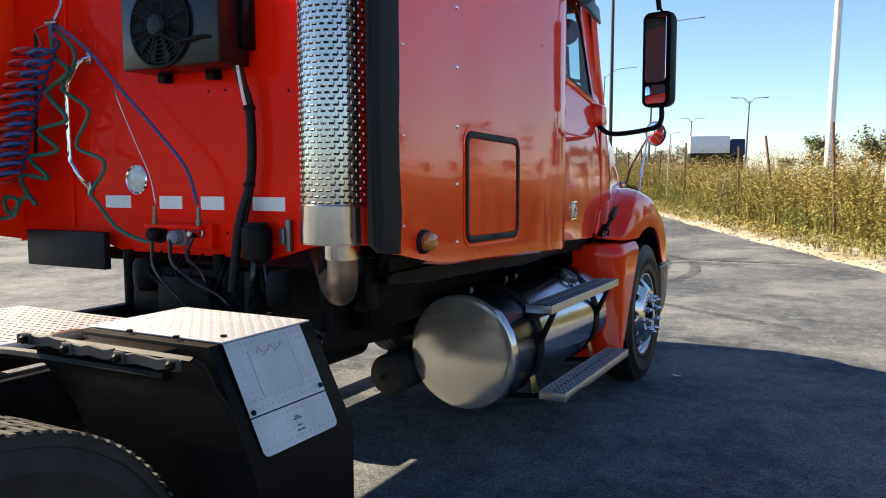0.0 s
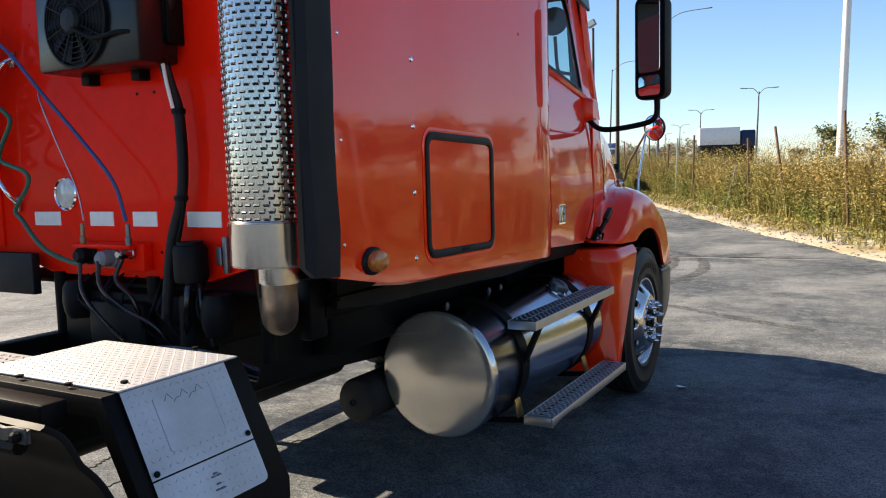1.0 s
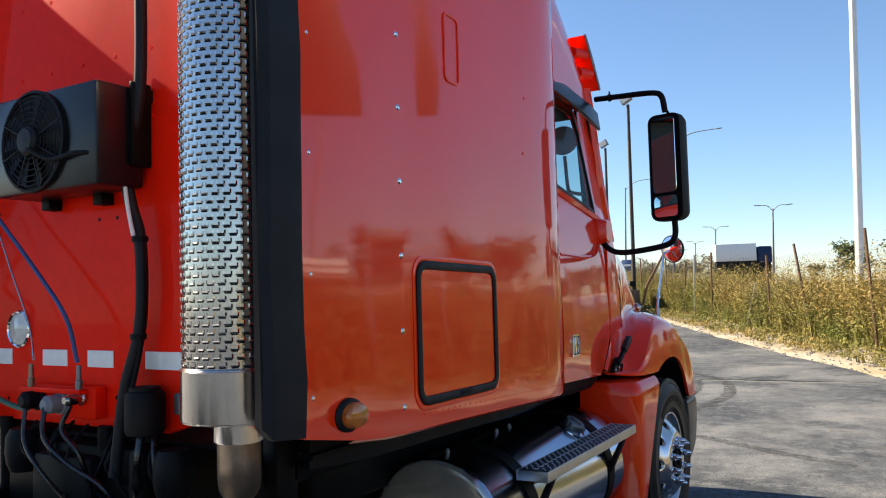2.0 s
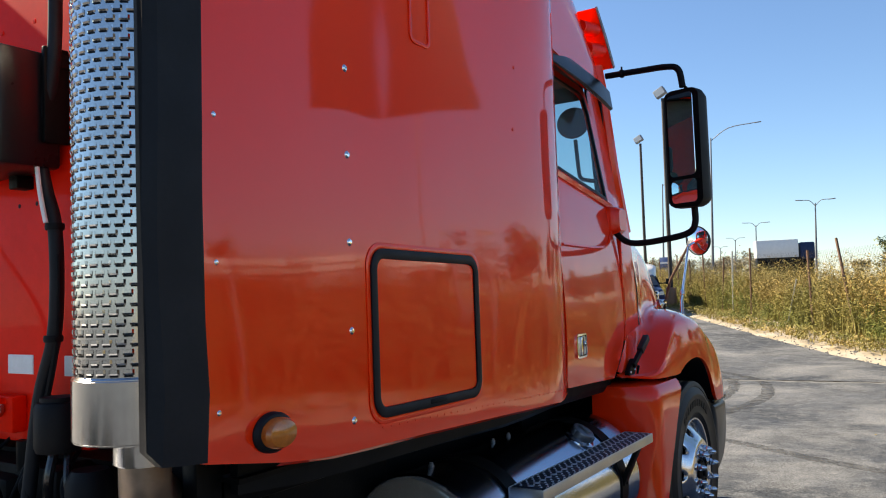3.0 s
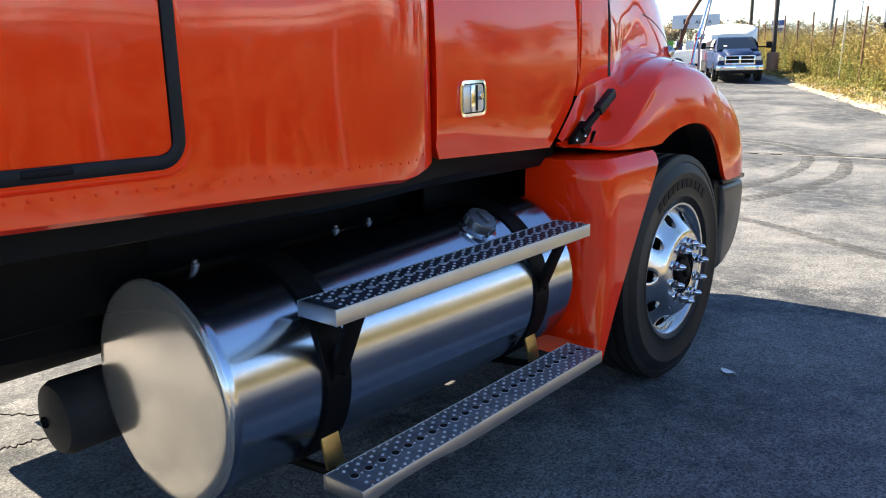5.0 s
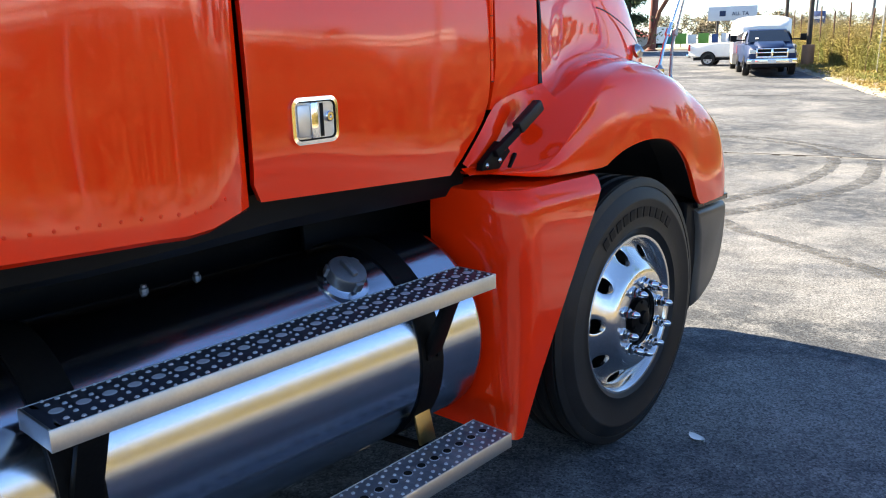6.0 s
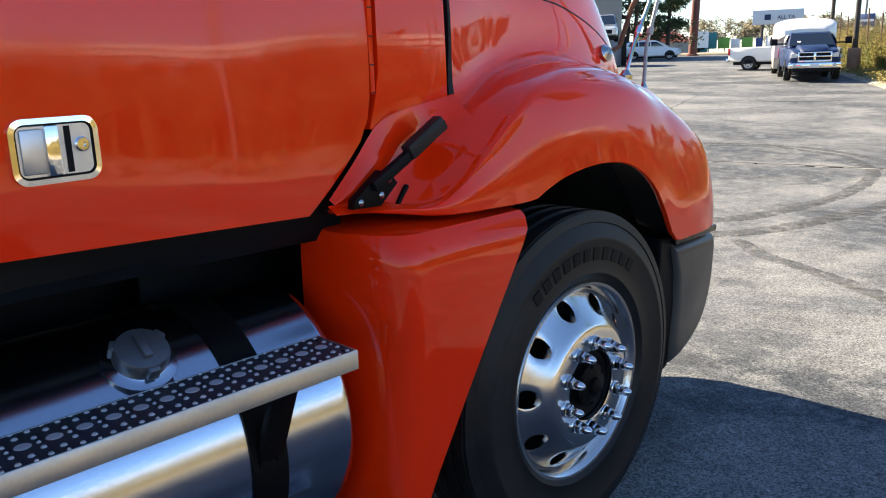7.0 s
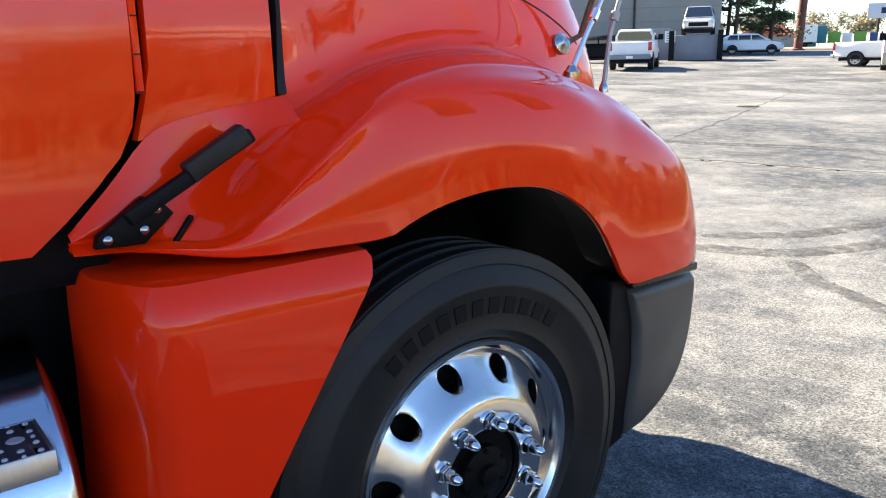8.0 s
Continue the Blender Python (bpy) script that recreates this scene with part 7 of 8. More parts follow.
# ---------------------------------------------------------------- vehicles
def car_wheel(ob, x, y, r, w, rim=SILVER):
    bm = B()
    m = pose(x, y, r, 0, 90 if x > 0 else -90, 0)
    lathe(bm, [(r * 0.62, -w / 2), (r * 0.95, -w / 2), (r, -w * 0.3), (r, w * 0.3), (r * 0.95, w / 2), (r * 0.64, w / 2 + 0.005), (r * 0.62, w * 0.3)], m, 28)
    t = part("wheel", bm, RUBBER, ob)
    bm = B()
    lathe(bm, [(r * 0.63, w * 0.42), (r * 0.58, w * 0.30), (r * 0.2, w * 0.36), (0, w * 0.38)], m, 28)
    d = part("rim", bm, rim, t)
    bm = B()
    for k in range(5):
        lathe(bm, [(r * 0.10, w * 0.36), (0, w * 0.365)], m @ pose(0, 0, 0, 0, 0, 72 * k) @ Matrix.Translation((r * 0.38, 0, 0)), 10)
    part("rim_hole", bm, MATBLACK, d)


def loft(bm, stations):
    """Rounded box sections along y: (y, half width low, half width high, z low, z high)."""
    rows = []
    for y, wl, wh, z0, z1 in stations:
        c = 0.06
        rows.append([(-wl + c, y, z0), (wl - c, y, z0), (wl, y, z0 + c), (wl, y, (z0 + z1) / 2), (wh, y, z1 - c), (wh - c, y, z1), (-wh + c, y, z1), (-wh, y, z1 - c), (-wl, y, (z0 + z1) / 2), (-wl, y, z0 + c)])
    grid(bm, rows, True, True)
    return bm


def pickup(label, paint, at, heading, bright=SILVER, crew=True, bumper=CHROME, size=1.0, towing=False):
    """A pickup truck facing +y before it is turned to its heading."""
    ob = thing("pickup_truck", (0, 0, 0), label, "pickup truck")
    ob.location = (0, 0, 0)
    loft(bm := B(), [(-2.85, 0.93, 0.95, 0.62, 1.28), (-2.80, 0.97, 0.99, 0.55, 1.32), (-0.75, 1.0, 0.99, 0.50, 1.34), (1.25, 1.0, 0.98, 0.50, 1.33), (1.5, 1.0, 0.95, 0.50, 1.30), (2.55, 0.99, 0.88, 0.52, 1.22), (2.85, 0.94, 0.80, 0.60, 1.14), (2.92, 0.88, 0.72, 0.66, 1.08)])
    part("body", bm, paint, ob, sharp=40)
    loft(bm := B(), [(-0.80, 0.93, 0.78, 1.28, 1.84), (-0.62, 0.94, 0.80, 1.28, 1.92), (0.55, 0.94, 0.80, 1.28, 1.93), (1.55, 0.94, 0.90, 1.25, 1.32)])
    part("cabin", bm, paint, ob, sharp=40)
    bm = B()
    grid(bm, [[(-0.86, 1.50, 1.37), (0.86, 1.50, 1.37)], [(-0.74, 0.66, 1.86), (0.74, 0.66, 1.86)]])
    bm.transform(Matrix.Translation((0, 0.03, 0.02)))
    part("windscreen", bm, DARKGLASS if towing else SCREEN, ob)
    bm = B()
    grid(bm, [[(-0.82, -0.812, 1.40), (0.82, -0.812, 1.40)], [(-0.82, -0.812, 1.56), (0.82, -0.812, 1.56)], [(-0.72, -0.812, 1.79), (0.72, -0.812, 1.79)]])
    part("rear_window", bm, DARKGLASS, ob)
    for sx in (-1, 1):
        for y0, y1 in ((-0.66, 0.22), (0.30, 1.15)):
            bm = B()
            grid(bm, [[(sx * 0.946, y0, 1.40), (sx * 0.946, y1 + (0.1 if y1 > 1 else 0), 1.40)], [(sx * 0.948, y0, 1.61), (sx * 0.948, y1 - (0.14 if y1 > 1 else 0), 1.61)], [(sx * 0.842, y0, 1.84), (sx * 0.842, y1 - (0.46 if y1 > 1 else 0), 1.84)]])
            part("side_window", bm, DARKGLASS, ob)
        bm = B()
        far = 0.20 if towing else 0.0
        box(bm, *sorted((sx * (1.0 + 1.4 * far), sx * (1.26 + 1.4 * far))), 0.98, 1.08, 1.42, 1.70, 0.03)
        box(bm, *sorted((sx * 0.90, sx * (1.02 + 1.5 * far))), 1.0, 1.06, 1.45, 1.51, 0.01)
        part("door_mirror", bm, MATBLACK, ob)
        bm = B()
        box(bm, sx * 0.74 - 0.13, sx * 0.74 + 0.13, 2.84, 2.925, 0.90, 1.08, 0.03)
        part("headlight", bm, CLEAR, ob)
        bm = B()
        box(bm, sx * 0.91 - 0.09, sx * 0.91 + 0.09, -2.905, -2.78, 0.90, 1.28, 0.02)
        part("tail_light", bm, REDLENS, ob)
        for y in (-1.75, 1.85):
            bm = B()
            rows = []
            for k in range(13):
                a = math.pi * k / 12
                rows.append([(sx * q, y + 0.47 * math.cos(a), 0.40 + 0.47 * math.sin(a)) for q in (0.80, 1.004)])
            grid(bm, rows)
            v = [bm.verts.new((sx * 1.006, y + 0.46 * math.cos(math.pi * k / 12), 0.40 + 0.46 * math.sin(math.pi * k / 12))) for k in range(13)]
            bm.faces.new(v)
            part("wheel_arch", bm, MATBLACK, ob)
            car_wheel(ob, sx * 0.90, y, 0.40, 0.26, bright)
    bm = B()
    box(bm, -0.55, 0.55, 2.86, 2.945, 0.80, 1.10, 0.03)
    gr = part("grille", bm, MATBLACK, ob)
    bm = B()
    box(bm, -0.57, 0.57, 2.93, 2.965, 0.93, 0.975, 0.008)
    box(bm, -0.03, 0.03, 2.93, 2.965, 0.80, 1.10, 0.008)
    box(bm, -0.58, 0.58, 2.90, 2.955, 1.09, 1.12, 0.008)
    box(bm, -0.58, 0.58, 2.90, 2.955, 0.785, 0.81, 0.008)
    part("grille_bars", bm, bumper, gr)
    if towing:
        loft(bm := B(), [(1.38, 0.62, 0.60, 1.18, 1.42), (2.2, 0.60, 0.56, 1.12, 1.37), (2.78, 0.56, 0.50, 1.0, 1.25), (2.90, 0.52, 0.44, 1.0, 1.16)])
        part("hood_bulge", bm, paint, ob, sharp=40)
        bm = B()
        for z0, z1 in ((1.085, 1.125), (0.74, 0.79)):
            box(bm, -0.62, 0.62, 2.90, 2.985, z0, z1, 0.012)
        for x0 in (-0.62, -0.045, 0.565):
            box(bm, x0, x0 + (0.09 if x0 == -0.045 else 0.055), 2.90, 2.985, 0.76, 1.11, 0.012)
        part("grille_frame", bm, bumper, gr, "chrome cross-shaped grille frame")
        bm = B()
        box(bm, -0.80, 0.80, 2.86, 3.02, 0.36, 0.50, 0.03)
        part("air_dam", bm, MATBLACK, ob)
        for sx in (-1, 1):
            bm = B()
            lathe(bm, [(0.075, 0.0), (0.075, 0.012), (0.06, 0.016), (0, 0.016)], pose(sx * 0.72, 3.055, 0.61, -90, 0, 0), 16)
            part("fog_light", bm, CLEAR, ob)
        bm = B()
        grid(bm, [[(0.40, 1.33, 1.49), (0.54, 1.33, 1.49)], [(0.40, 1.24, 1.545), (0.54, 1.24, 1.545)]])
        bm.transform(Matrix.Translation((0, 0.02, 0.03)))
        part("windscreen_sticker", bm, TAPE, ob, "small white sticker")
    for y0, y1 in ((2.90, 3.06), (-3.02, -2.86)):
        bm = B()
        box(bm, -0.97, 0.97, y0, y1, 0.50, 0.72, 0.04)
        bp = part("bumper", bm, bumper, ob)
        bm = B()
        box(bm, -0.16, 0.16, y1 if y0 > 0 else y0 - 0.012, y1 + 0.012 if y0 > 0 else y0, 0.54, 0.66)
        part("number_plate", bm, TAPE, bp)
    bm = B()
    box(bm, -0.84, 0.84, -2.90, -2.875, 0.72, 1.27, 0.012)
    part("tailgate", bm, paint, ob)
    bm = B()
    box(bm, -0.84, 0.84, -2.76, -0.88, 1.30, 1.345)
    part("bed_floor", bm, MATBLACK, ob)
    bm = B()
    box(bm, -0.9, 0.9, -2.6, 2.6, 0.34, 0.52)
    part("underbody", bm, MATBLACK, ob)
    x, y = at
    ob.matrix_basis = pose(x, y, ground_z(x, y) - 0.005, 0, 0, heading) @ Matrix.Scale(size, 4)
    return ob


def estate(name, label, paint, at, heading, z=None, tall=1.68):
    """A small sport-utility car facing +y before it is turned."""
    ob = thing(name, (0, 0, 0), label, "car")
    loft(bm := B(), [(-2.25, 0.82, 0.80, 0.45, 0.95), (-2.15, 0.90, 0.88, 0.35, 1.02), (-0.4, 0.92, 0.90, 0.30, 1.02), (1.2, 0.92, 0.86, 0.30, 0.98), (2.0, 0.88, 0.76, 0.34, 0.86), (2.25, 0.78, 0.66, 0.42, 0.76)])
    part("body", bm, paint, ob, sharp=40)
    loft(bm := B(), [(-2.10, 0.84, 0.66, 0.95, 1.25), (-1.55, 0.85, 0.68, 0.97, tall - 0.06), (-0.4, 0.86, 0.70, 0.97, tall), (0.35, 0.86, 0.70, 0.97, tall - 0.05), (1.35, 0.84, 0.80, 0.92, 1.02)])
    part("cabin", bm, paint, ob, sharp=40)
    for sx in (-1, 1):
        for y0, y1, c in ((-1.75, -1.0, 0.35), (-0.92, -0.1, 0), (-0.02, 0.95, -0.55)):
            bm = B()
            hi = tall - 0.14
            lo = (0.97 + tall) / 2
            grid(bm, [[(sx * 0.868, y0, 1.06), (sx * 0.868, y1, 1.06)], [(sx * 0.868, y0 + max(c, 0) * 0.3, lo), (sx * 0.868, y1 + min(c, 0) * 0.55, lo)], [(sx * 0.768, y0 + max(c, 0) * 0.6, hi), (sx * 0.768, y1 + min(c, 0), hi)]])
            part("side_window", bm, DARKGLASS, ob)
        bm = B()
        box(bm, sx * 0.70 - 0.14, sx * 0.70 + 0.14, 2.05, 2.24, 0.66, 0.80, 0.03)
        part("headlight", bm, CLEAR, ob)
        bm = B()
        box(bm, sx * 0.74 - 0.1, sx * 0.74 + 0.1, -2.27, -2.15, 0.80, 0.98, 0.03)
        part("tail_light", bm, REDLENS, ob)
        for y in (-1.35, 1.40):
            bm = B()
            v = [bm.verts.new((sx * 0.925, y + 0.40 * math.cos(math.pi * k / 12), 0.33 + 0.40 * math.sin(math.pi * k / 12))) for k in range(13)]
            bm.faces.new(v)
            part("wheel_arch", bm, MATBLACK, ob)
            car_wheel(ob, sx * 0.83, y, 0.34, 0.22)
    bm = B()
    grid(bm, [[(-0.78, 1.32, 1.02), (0.78, 1.32, 1.02)], [(-0.64, 0.42, tall - 0.10), (0.64, 0.42, tall - 0.10)]])
    bm.transform(Matrix.Translation((0, 0.03, 0.02)))
    part("windscreen", bm, DARKGLASS, ob)
    bm = B()
    grid(bm, [[(-0.74, -2.13, 1.05), (0.74, -2.13, 1.05)], [(-0.62, -1.62, tall - 0.12), (0.62, -1.62, tall - 0.12)]])
    part("rear_window", bm, DARKGLASS, ob)
    bm = B()
    box(bm, -0.55, 0.55, 2.16, 2.27, 0.46, 0.70, 0.03)
    part("grille", bm, MATBLACK, ob)
    bm = B()
    box(bm, -0.8, 0.8, -2.0, 2.0, 0.16, 0.34)
    part("underbody", bm, MATBLACK, ob)
    x, y = at
    ob.matrix_basis = pose(x, y, ground_z(x, y) if z is None else z, 0, 0, heading)
    return ob


def box_trailer(name, label, at, heading, length, width, height, floor, mat, wheels=2, z=None, nose=0.0):
    ob = thing(name, (0, 0, 0), label, "trailer")
    bm = B()
    prism(bm, [(-length / 2, floor), (length / 2, floor), (length / 2 + nose * 0.4, floor + (height - floor) * 0.4), (length / 2 - nose * 0.6, height), (-length / 2, height)], "x", -width / 2, width / 2, 0.08)
    part("box_body", bm, mat, ob)
    bm = B()
    for k in range(int(length / 1.2)):
        for sx in (-1, 1):
            box(bm, sx * width / 2 - 0.012, sx * width / 2 + 0.012, -length / 2 + 0.6 + 1.2 * k, -length / 2 + 0.63 + 1.2 * k, floor + 0.1, height - 0.15)
    part("side_rib", bm, GALV, ob)
    for k in range(wheels):
        for sx in (-1, 1):
            car_wheel(ob, sx * (width / 2 - 0.14), -length * 0.12 - 0.95 * k, min(0.48, floor * 0.62), 0.24)
    bm = B()
    box(bm, -width * 0.3, width * 0.3, -length / 2 + 0.2, length / 2, floor - 0.25, floor)
    part("chassis", bm, BLACK, ob)
    x, y = at
    ob.matrix_basis = pose(x, y, ground_z(x, y) if z is None else z, 0, 0, heading)
    return ob


pickup("dark blue pickup truck with chrome bumper, parked by the fence", NAVY, (-12.40, 36.98), 206, size=0.904, towing=True)
pickup("white pickup truck standing broadside beside a white trailer", WHITE, (-16.35, 44.49), -75.5, size=0.853)


def horse_trailer(at, heading):
    """A white gooseneck trailer with an arched roof, a beige skirt and its nose over the pickup's bed."""
    ob = thing("horse_trailer", (0, 0, 0), "white gooseneck trailer with beige skirt hitched behind the pickup", "trailer")

    def section(y, w, z0, z1, rise):
        roof = [(w * math.cos(math.pi * k / 14), y, z1 + rise * math.sin(math.pi * k / 14)) for k in range(15)]
        return [(-w, y, z0), (w, y, z0)] + roof
    bm = B()
    grid(bm, [section(-1.60, 1.14, 0.72, 2.02, 0.20), section(-1.52, 1.19, 0.72, 2.06, 0.24), section(1.52, 1.19, 0.72, 2.06, 0.24), section(1.60, 1.15, 0.72, 2.04, 0.22)], True, True)
    body = part("box_body", bm, WHITE, ob, sharp=40)
    bm = B()
    grid(bm, [section(1.58, 1.15, 1.42, 2.03, 0.21), section(2.05, 1.12, 1.44, 1.98, 0.19), section(2.42, 0.98, 1.50, 1.88, 0.14), section(2.58, 0.80, 1.58, 1.74, 0.10)], True, True)
    part("nose", bm, WHITE, ob, "rounded overhanging nose", sharp=40)
    bm = B()
    box(bm, -1.17, 1.17, -1.56, 1.56, 0.26, 0.716, 0.03)
    part("skirt", bm, BEIGE, ob, "beige lower skirt")
    for sx in (-1, 1):
        bm = B()
        box(bm, *sorted((sx * 1.19, sx * 1.205)), -1.5, 1.5, 2.0, 2.03)
        part("roof_rail", bm, GALV, ob)
        for k in range(4):
            bm = B()
            box(bm, *sorted((sx * 1.188, sx * 1.20)), -1.45 + 0.95 * k, -1.42 + 0.95 * k, 0.74, 2.0)
            part("side_rib", bm, GALV, body)
        for y in (-0.9, -0.1):
            car_wheel(ob, sx * 1.06, y, 0.34, 0.22)
    bm = B()
    tube(bm, [(0, 1.95, 1.45), (0, 1.95, 1.10)], 0.05, 8)
    part("coupler", bm, BLACK, ob)
    x, y = at
    ob.matrix_basis = pose(x, y, ground_z(x, y), 0, 0, heading)


horse_trailer((-14.22, 41.10), 204)
pickup("white pickup truck seen from behind, with red tail lights", WHITE, (-24.2, 35.9), 33, bumper=BOXGREY, size=0.92)
estate("parked_car", "white sport-utility car parked beside dark bins", WHITE, (-34.0, 62.0), -58, tall=1.55)
estate("parked_car", "dark car parked in the shade of the trees", NAVY, (-36.9, 63.9), -58, tall=1.5)
estate("parked_car", "black car parked by the beige building", BLACK, (-31.0, 41.2), 125, tall=1.5)
estate("parked_van", "silver van raised on a steel storage box", SILVER, (-29.3, 48.2), 214, z=ground_z(-29.2, 48.1) + 1.45, tall=1.7)

# steel storage box under the van, with its posts
bx = thing("storage_box", (-29.2, 48.0, ground_z(-29.2, 48.0)), "grey steel storage box with dark corner posts", "storage box")
m = pose(-29.2, 48.0, ground_z(-29.2, 48.0), 0, 0, 32)
bm = B()
box(bm, -1.25, 1.25, -1.6, 1.6, 0.0, 1.44, 0.03, m=m)
part("box_wall", bm, BOXGREY, bx)
for x, y in ((-1.36, -1.75), (1.36, -1.75)):
    bm = B()
    box(bm, x - 0.15, x + 0.15, y - 0.15, y + 0.15, 0, 1.7, 0.02, m=m)
    part("corner_post", bm, MATBLACK, bx)
bm = B()
box(bm, -3.6, -1.6, 0.6, 0.7, 0, 1.9, 0.02, m=m)
part("side_screen", bm, BOXGREY, bx)
bm = B()
box(bm, -1.75, -1.15, -1.80, -1.77, 1.05, 1.7, m=m)
part("notice_board", bm, TAPE, bx)
bm = B()
for k in range(4):
    box(bm, -1.65, -1.25, -1.815, -1.80, 1.12 + 0.14 * k, 1.17 + 0.14 * k, m=m)
part("notice_lines", bm, BOXGREY, bx)

# ---------------------------------------------------------------- far buildings, signs, trees
bld = thing("beige_building", (-43, 47, ground_z(-43, 47)), "long beige metal-sided building with a downspout", "building", kind="")
m = pose(-36.4, 61.5, ground_z(-36, 61) - 0.3, 0, 0, 219)
bm = B()
box(bm, 0.0, 40, -18, 0, 0, 9.0, 0.05, m=m)
part("wall", bm, SIDING, bld)
bm = B()
for k in range(8):
    box(bm, 0.02, 39.9, 0.0, 0.03, 0.8 + k * 1.05, 0.84 + k * 1.05, m=m)
part("siding_joint", bm, BOXGREY, bld)
bm = B()
tube(bm, [m @ Vector((6.5, 0.10, 0.1)), m @ Vector((6.5, 0.10, 9))], 0.09, 8)
part("downspout", bm, DARKPOLE, bld)
bm = B()
box(bm, -0.2, 40.2, -18.2, 0.2, 9.0, 9.3, 0.03, m=m)
part("roof", bm, BOXGREY, bld)

box_trailer("semi_trailer", "white semi trailer parked far beyond the lot", (-57.8, 111.0), 62, 8.5, 2.5, 2.9, 0.7, WHITE, 2)
box_trailer("semi_trailer", "white semi trailer parked far beyond the lot", (-72, 106), 62, 13, 2.5, 3.2, 0.8, WHITE, 2)
cont = thing("teal_container", (-57.6, 115.6, ground_z(-57, 115)), "teal steel bin beside the white trailers", "container")
bm = B()
box(bm, -1.1, 1.1, -1.0, 1.0, 0.1, 2.8, 0.05, m=pose(-57.6, 115.6, ground_z(-57, 115), 0, 0, 25))
part("container_wall", bm, TEAL, cont)
banner = thing("banner_fence", (-49, 117, ground_z(-49, 117)), "low fence hung with green and white banners", "fence")
for k, (mt, w, h) in enumerate(((TEAL, 1.3, 2.3), (LIME, 1.6, 1.5), (WHITE, 1.2, 1.3), (LIME, 1.5, 1.45), (SIGNBLUE, 0.9, 1.3), (WHITE, 1.4, 1.4), (LIME, 1.2, 1.35), (TEAL, 1.0, 1.3), (WHITE, 1.6, 1.2), (SIGNBLUE, 1.2, 1.3))):
    m = pose(-55.6 + 1.45 * k, 115.4 + 0.62 * k, ground_z(-55.6 + 1.45 * k, 115.4 + 0.62 * k), 0, 0, 23)
    bm = B()
    box(bm, -w / 2, w / 2, -0.03, 0.03, 0.55, 0.55 + h, 0.01, m=m)
    part("banner", bm, mt, banner)
    bm = B()
    box(bm, -0.72, -0.66, -0.03, 0.03, -0.1, 2.2, m=m)
    part("post", bm, GALV, banner)
for x, y, mt, hd in ((-45.0, 123, WHITE, 70), (-40.0, 125, SILVER, 70)):
    estate("parked_car", "distant parked car in a row", mt, (x, y), hd)

hw = thing("highway_truck", (-17.3, 108, ground_z(-15, 108) + 3.0), "white box truck with a blue cab on the far highway", "truck")
m = pose(-17.3, 108, ground_z(-15, 108) + 2.6, 0, 0, -72)
bm = B()
box(bm, -1.25, 1.25, -3.9, 1.0, 0.9, 3.1, 0.06, m=m)
part("box_body", bm, WHITE, hw)
bm = B()
box(bm, -1.2, 1.2, 1.2, 2.9, 0.6, 2.7, 0.2, m=m)
part("cab", bm, NAVY, hw)
bm = B()
box(bm, -1.1, 1.1, -3.8, 2.7, -2.4, 0.9, m=m)
part("chassis", bm, BLACK, hw)

bb = thing("billboard", (-63.5, 156.6, ground_z(-63, 156)), "pale roadside billboard on posts", "billboard")
m = pose(-63.5, 156.6, ground_z(-63, 156) - 2.4, 0, 0, 22)
bm = B()
box(bm, -4.4, 4.4, -0.2, 0.2, 7.1, 9.7, 0.05, m=m)
face = part("panel", bm, SIGN, bb)
for x in (-2.6, 2.6):
    bm = B()
    tube(bm, [m @ Vector((x, 0.3, -0.5)), m @ Vector((x, 0.3, 9.5))], 0.25, 10)
    part("post", bm, DARKPOLE, bb)
cu = bpy.data.curves.new("billboard_words", "FONT")
cu.body, cu.size, cu.extrude = "ALL TA", 0.95, 0.03
tx = new("billboard_words", cu)
tx.data.materials.append(NAVY)
tx.parent = face
tx.matrix_local = m @ pose(-0.1, -0.24, 8.0, 90, 0, 0)
bm = B()
box(bm, -2.3, -1.2, -0.25, -0.2, 7.9, 8.9, m=m)
part("emblem", bm, NAVY, face)
bs = thing("blue_sign", (-33, 118, ground_z(-33, 118)), "small blue roadside sign on a pole", "sign")
bm = B()
box(bm, -36.5, -34.7, 117, 117.3, 4.0, 5.7, 0.05)
part("panel", bm, SIGNBLUE, bs)
bm = B()
box(bm, -36.4, -34.8, 116.96, 117.0, 4.7, 5.0)
part("white_band", bm, TAPE, bs)
bm = B()
tube(bm, [(-35.6, 117.4, 0), (-35.6, 117.4, 5.6)], 0.15, 8)
part("post", bm, GALV, bs)
rr = thing("red_roof_house", (-54.5, 99.5, ground_z(-54, 99)), "low house with a red roof behind the trailers", "house")
bm = B()
box(bm, -57, -52, 98, 102, 0, 3.0)
part("wall", bm, SIDING, rr)
bm = B()
prism(bm, [(-57.4, 3.0), (-51.6, 3.0), (-54.5, 4.4)], "y", 97.6, 102.4)
part("roof", bm, ROOFRED, rr)

# kerbed grass island and the road behind the lot
bm = B()
m = pose(-42, 86, 0, 0, 0, 28)
rows = []
for k in range(30):
    t = -45 + 90 * k / 29
    rows.append([tuple(m @ Vector((t, d, 0)))[:2] for d in (-2.2, -2.1, 0, 2.1, 2.2)])
grid(bm, [[(p[0], p[1], ground_z(*p) + h) for p, h in zip(r, (0.0, 0.16, 0.25, 0.16, 0.0))] for r in rows])
tagged(part("grass_island", bm, VERGE, sharp=60), "kerbed strip of dry grass beside the far road", "kerb", kind="structure")


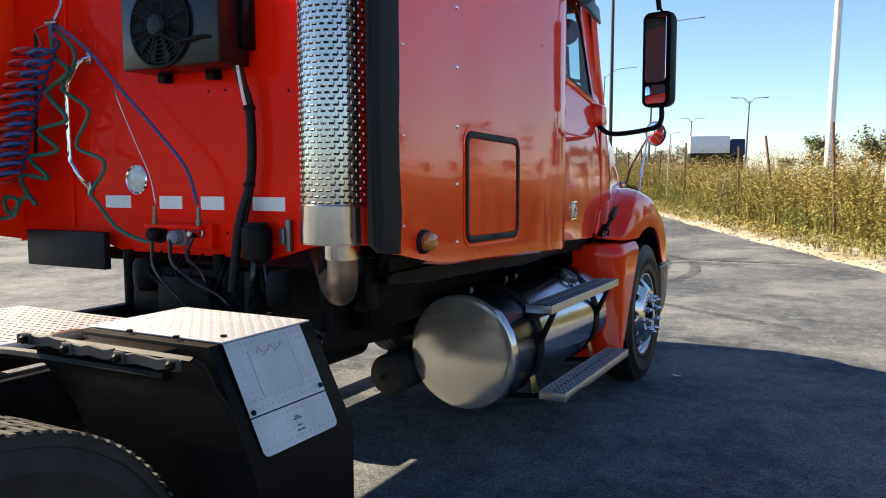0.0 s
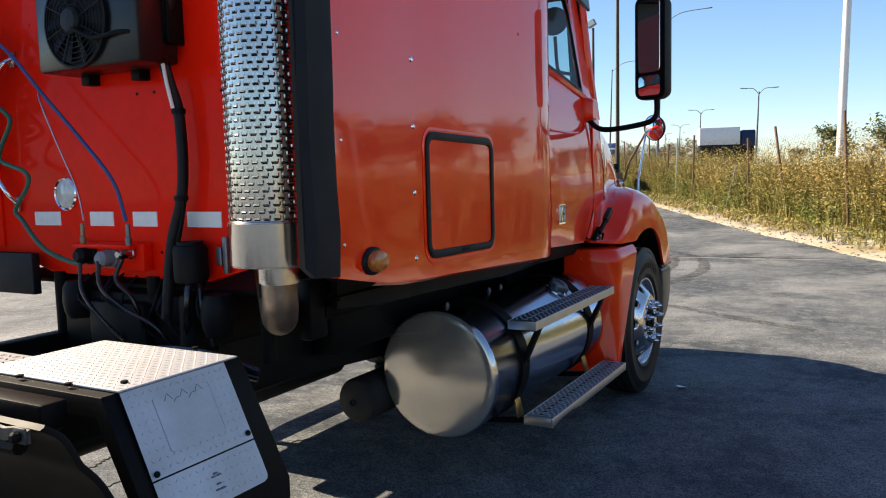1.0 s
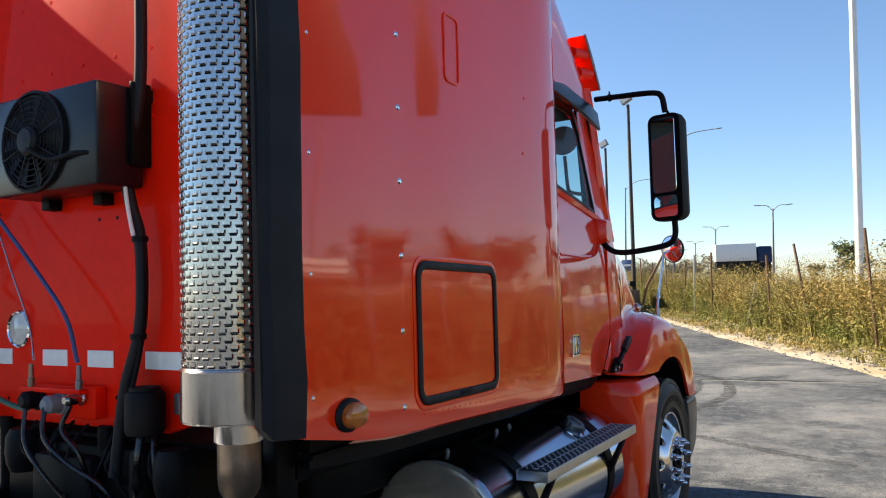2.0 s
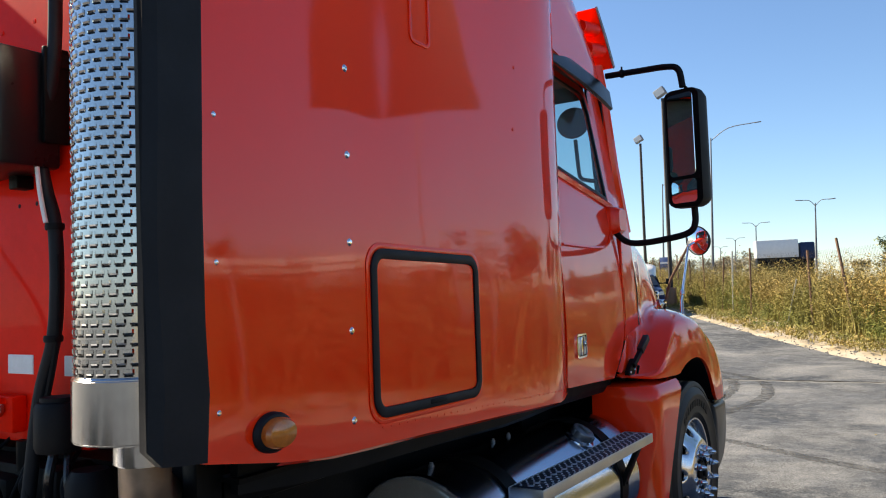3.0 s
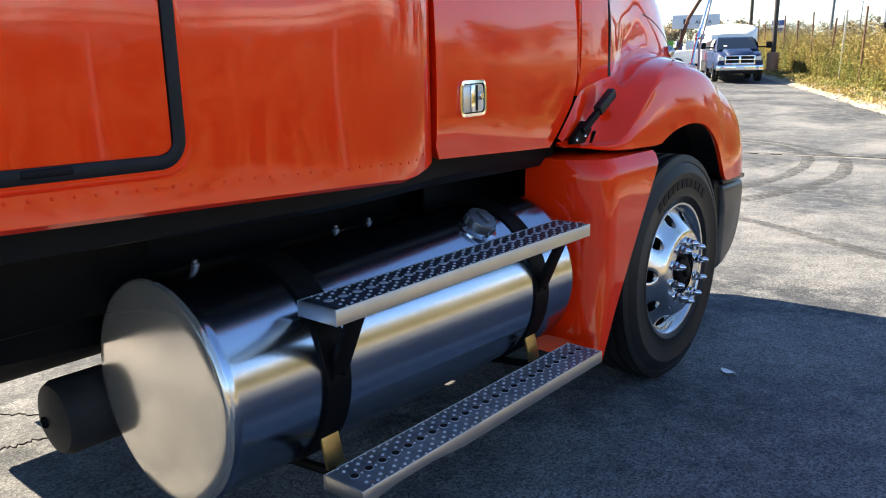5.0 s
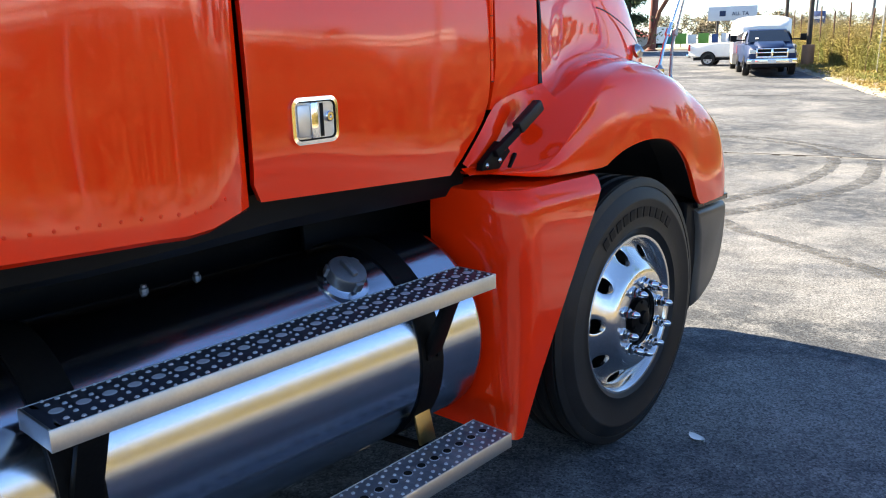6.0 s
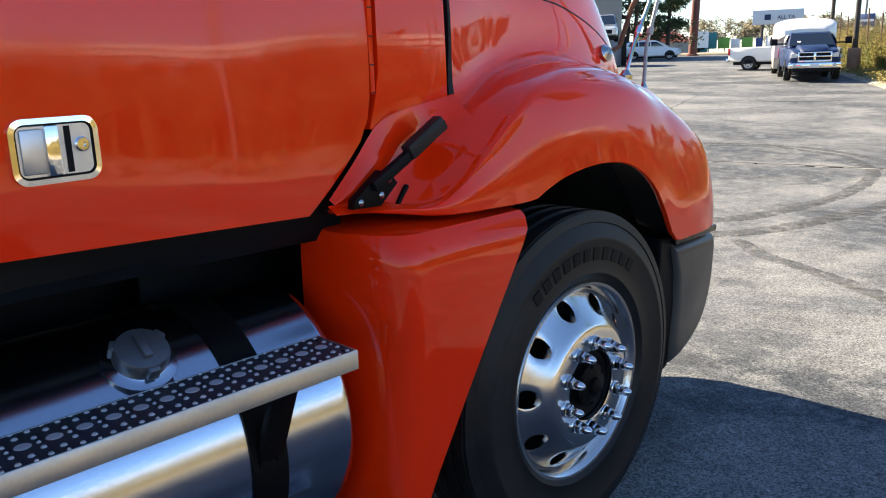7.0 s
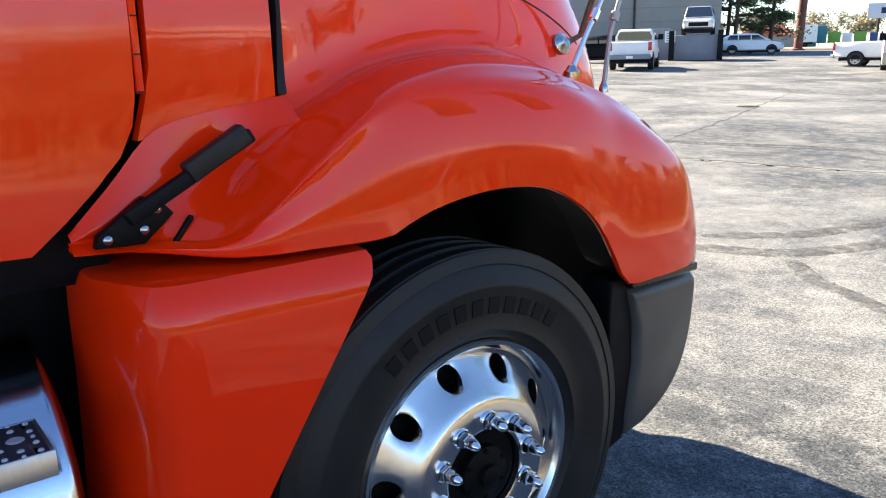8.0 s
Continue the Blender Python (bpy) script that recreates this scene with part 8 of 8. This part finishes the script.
def tree(name, x, y, h, spread, seed, mat, label, leaves=1800, conifer=False, size=0.22):
    """A tapered trunk with limbs and a crown of many small leaves."""
    r = random.Random(seed)
    z = ground_z(x, y)
    ob = thing(name, (x, y, z), label, "tree", "trees")
    bm = B()
    tube(bm, [(x, y, z - 0.3), (x + 0.02 * h, y, z + h * 0.45), (x - 0.01 * h, y, z + h * 0.95)], [h * 0.016, h * 0.011, h * 0.003], 8)
    part("trunk", bm, BARK, ob)
    bm = B()
    tips = []
    for k in range(26 if conifer else 16):
        t = r.uniform(0.18, 0.97) if conifer else r.uniform(0.28, 0.8)
        a = r.uniform(0, 6.28)
        ln = (spread * (1.05 - t) + 0.2) * r.uniform(0.6, 1.15) if conifer else spread * r.uniform(0.5, 1.05) * (1.1 - 0.5 * t)
        rise = -0.06 * ln if conifer else r.uniform(0.2, 0.75) * ln
        p0 = Vector((x, y, z + h * t))
        p1 = p0 + Vector((math.cos(a) * ln, math.sin(a) * ln, rise))
        pm = p0.lerp(p1, 0.5) + Vector((0, 0, 0.06 * ln))
        tube(bm, [p0, pm, p1], [h * 0.008, h * 0.005, h * 0.002], 5)
        tips.append((p0, pm, p1, ln))
    tagged(part("limbs", bm, BARK, ob), kind="stuff")
    verts, faces = [], []
    for k in range(leaves):
        p0, pm, p1, ln = r.choice(tips)
        t = r.uniform(0.3, 1.05)
        c = p0.lerp(p1, t) + Vector((r.gauss(0, 0.16), r.gauss(0, 0.16), r.gauss(0, 0.10 if conifer else 0.20))) * (ln * 0.8 + 0.3)
        a, b = Vector((r.uniform(-1, 1), r.uniform(-1, 1), r.uniform(-0.6, 0.6))).normalized(), Vector((r.uniform(-1, 1), r.uniform(-1, 1), r.uniform(-1, 1))).normalized()
        s = size * r.uniform(0.5, 1.3)
        q = len(verts)
        verts += [c + a * s, c + b * s * 0.45, c - a * s, c - b * s * 0.45]
        faces.append((q, q + 1, q + 2, q + 3))
    me = bpy.data.meshes.new("crown")
    me.from_pydata([tuple(v) for v in verts], [], faces)
    link("crown", me, mat, ob)
    return ob


for k, (x, y, h, sp) in enumerate(((-38.6, 67, 12, 3.4), (-36.8, 69.5, 9.5, 2.8), (-42.5, 72, 13, 3.8), (-39.5, 74, 8.5, 3.0))):
    tree("conifer", x, y, h, sp, 50 + k, NEEDLE, "dark green conifer beside the beige building", 4200, True, 0.17)
for k, (x, y, h, sp) in enumerate(((-7, 140, 6.8, 3.4), (1.0, 130, 7.8, 3.8), (5.5, 122, 8.2, 4.0), (11, 112, 9.5, 4.2), (16, 108, 9, 4.2))):
    tree("roadside_tree", x, y, h, sp, 70 + k, ROADLEAF, "green roadside tree beyond the fence", 2600, False, 0.30)
rnd = random.Random(17)
for k in range(12):
    a = radians(3 + 6.0 * k + rnd.uniform(-1.5, 1.5))
    d = rnd.uniform(62, 78)
    tree("roadside_tree", d * math.sin(a), d * math.cos(a), rnd.uniform(4.2, 6.0), rnd.uniform(3.0, 4.2), 300 + k, ROADLEAF, "green roadside tree beyond the fence", 2200, False, 0.30)
rnd = random.Random(21)
for k in range(70):
    t = k / 69
    x, y = -135 + 100 * t + rnd.uniform(-6, 6), 150 + 70 * t + rnd.uniform(-8, 8)
    tree("bare_tree", x, y, rnd.uniform(5.0, 8.5), rnd.uniform(3.0, 4.6), 100 + k, LEAF, "thin-leaved tree in a distant row", 800, False, 0.30)
for k in range(14):
    x = -40 + k * 14 + rnd.uniform(-4, 4)
    tree("bare_tree", x, 260 + rnd.uniform(-15, 15), rnd.uniform(6, 9), rnd.uniform(3.5, 5), 200 + k, LEAF, "thin-leaved tree in a distant row", 350, False, 0.6)
# dark bins by the conifers
for k in range(3):
    x, y = -34.6 - k * 0.9, 57.0 + k * 1.1
    bm = B()
    prism(bm, [(-0.5, 0.05), (0.5, 0.05), (0.6, 1.2), (0.0, 1.45), (-0.6, 1.2)], "x", -0.6, 0.6, 0.03)
    bm.transform(pose(x, y, ground_z(x, y), 0, 0, 30))
    tagged(part("waste_bin", bm, NAVY), "dark blue waste bin by the trees", "bin", "waste bins")
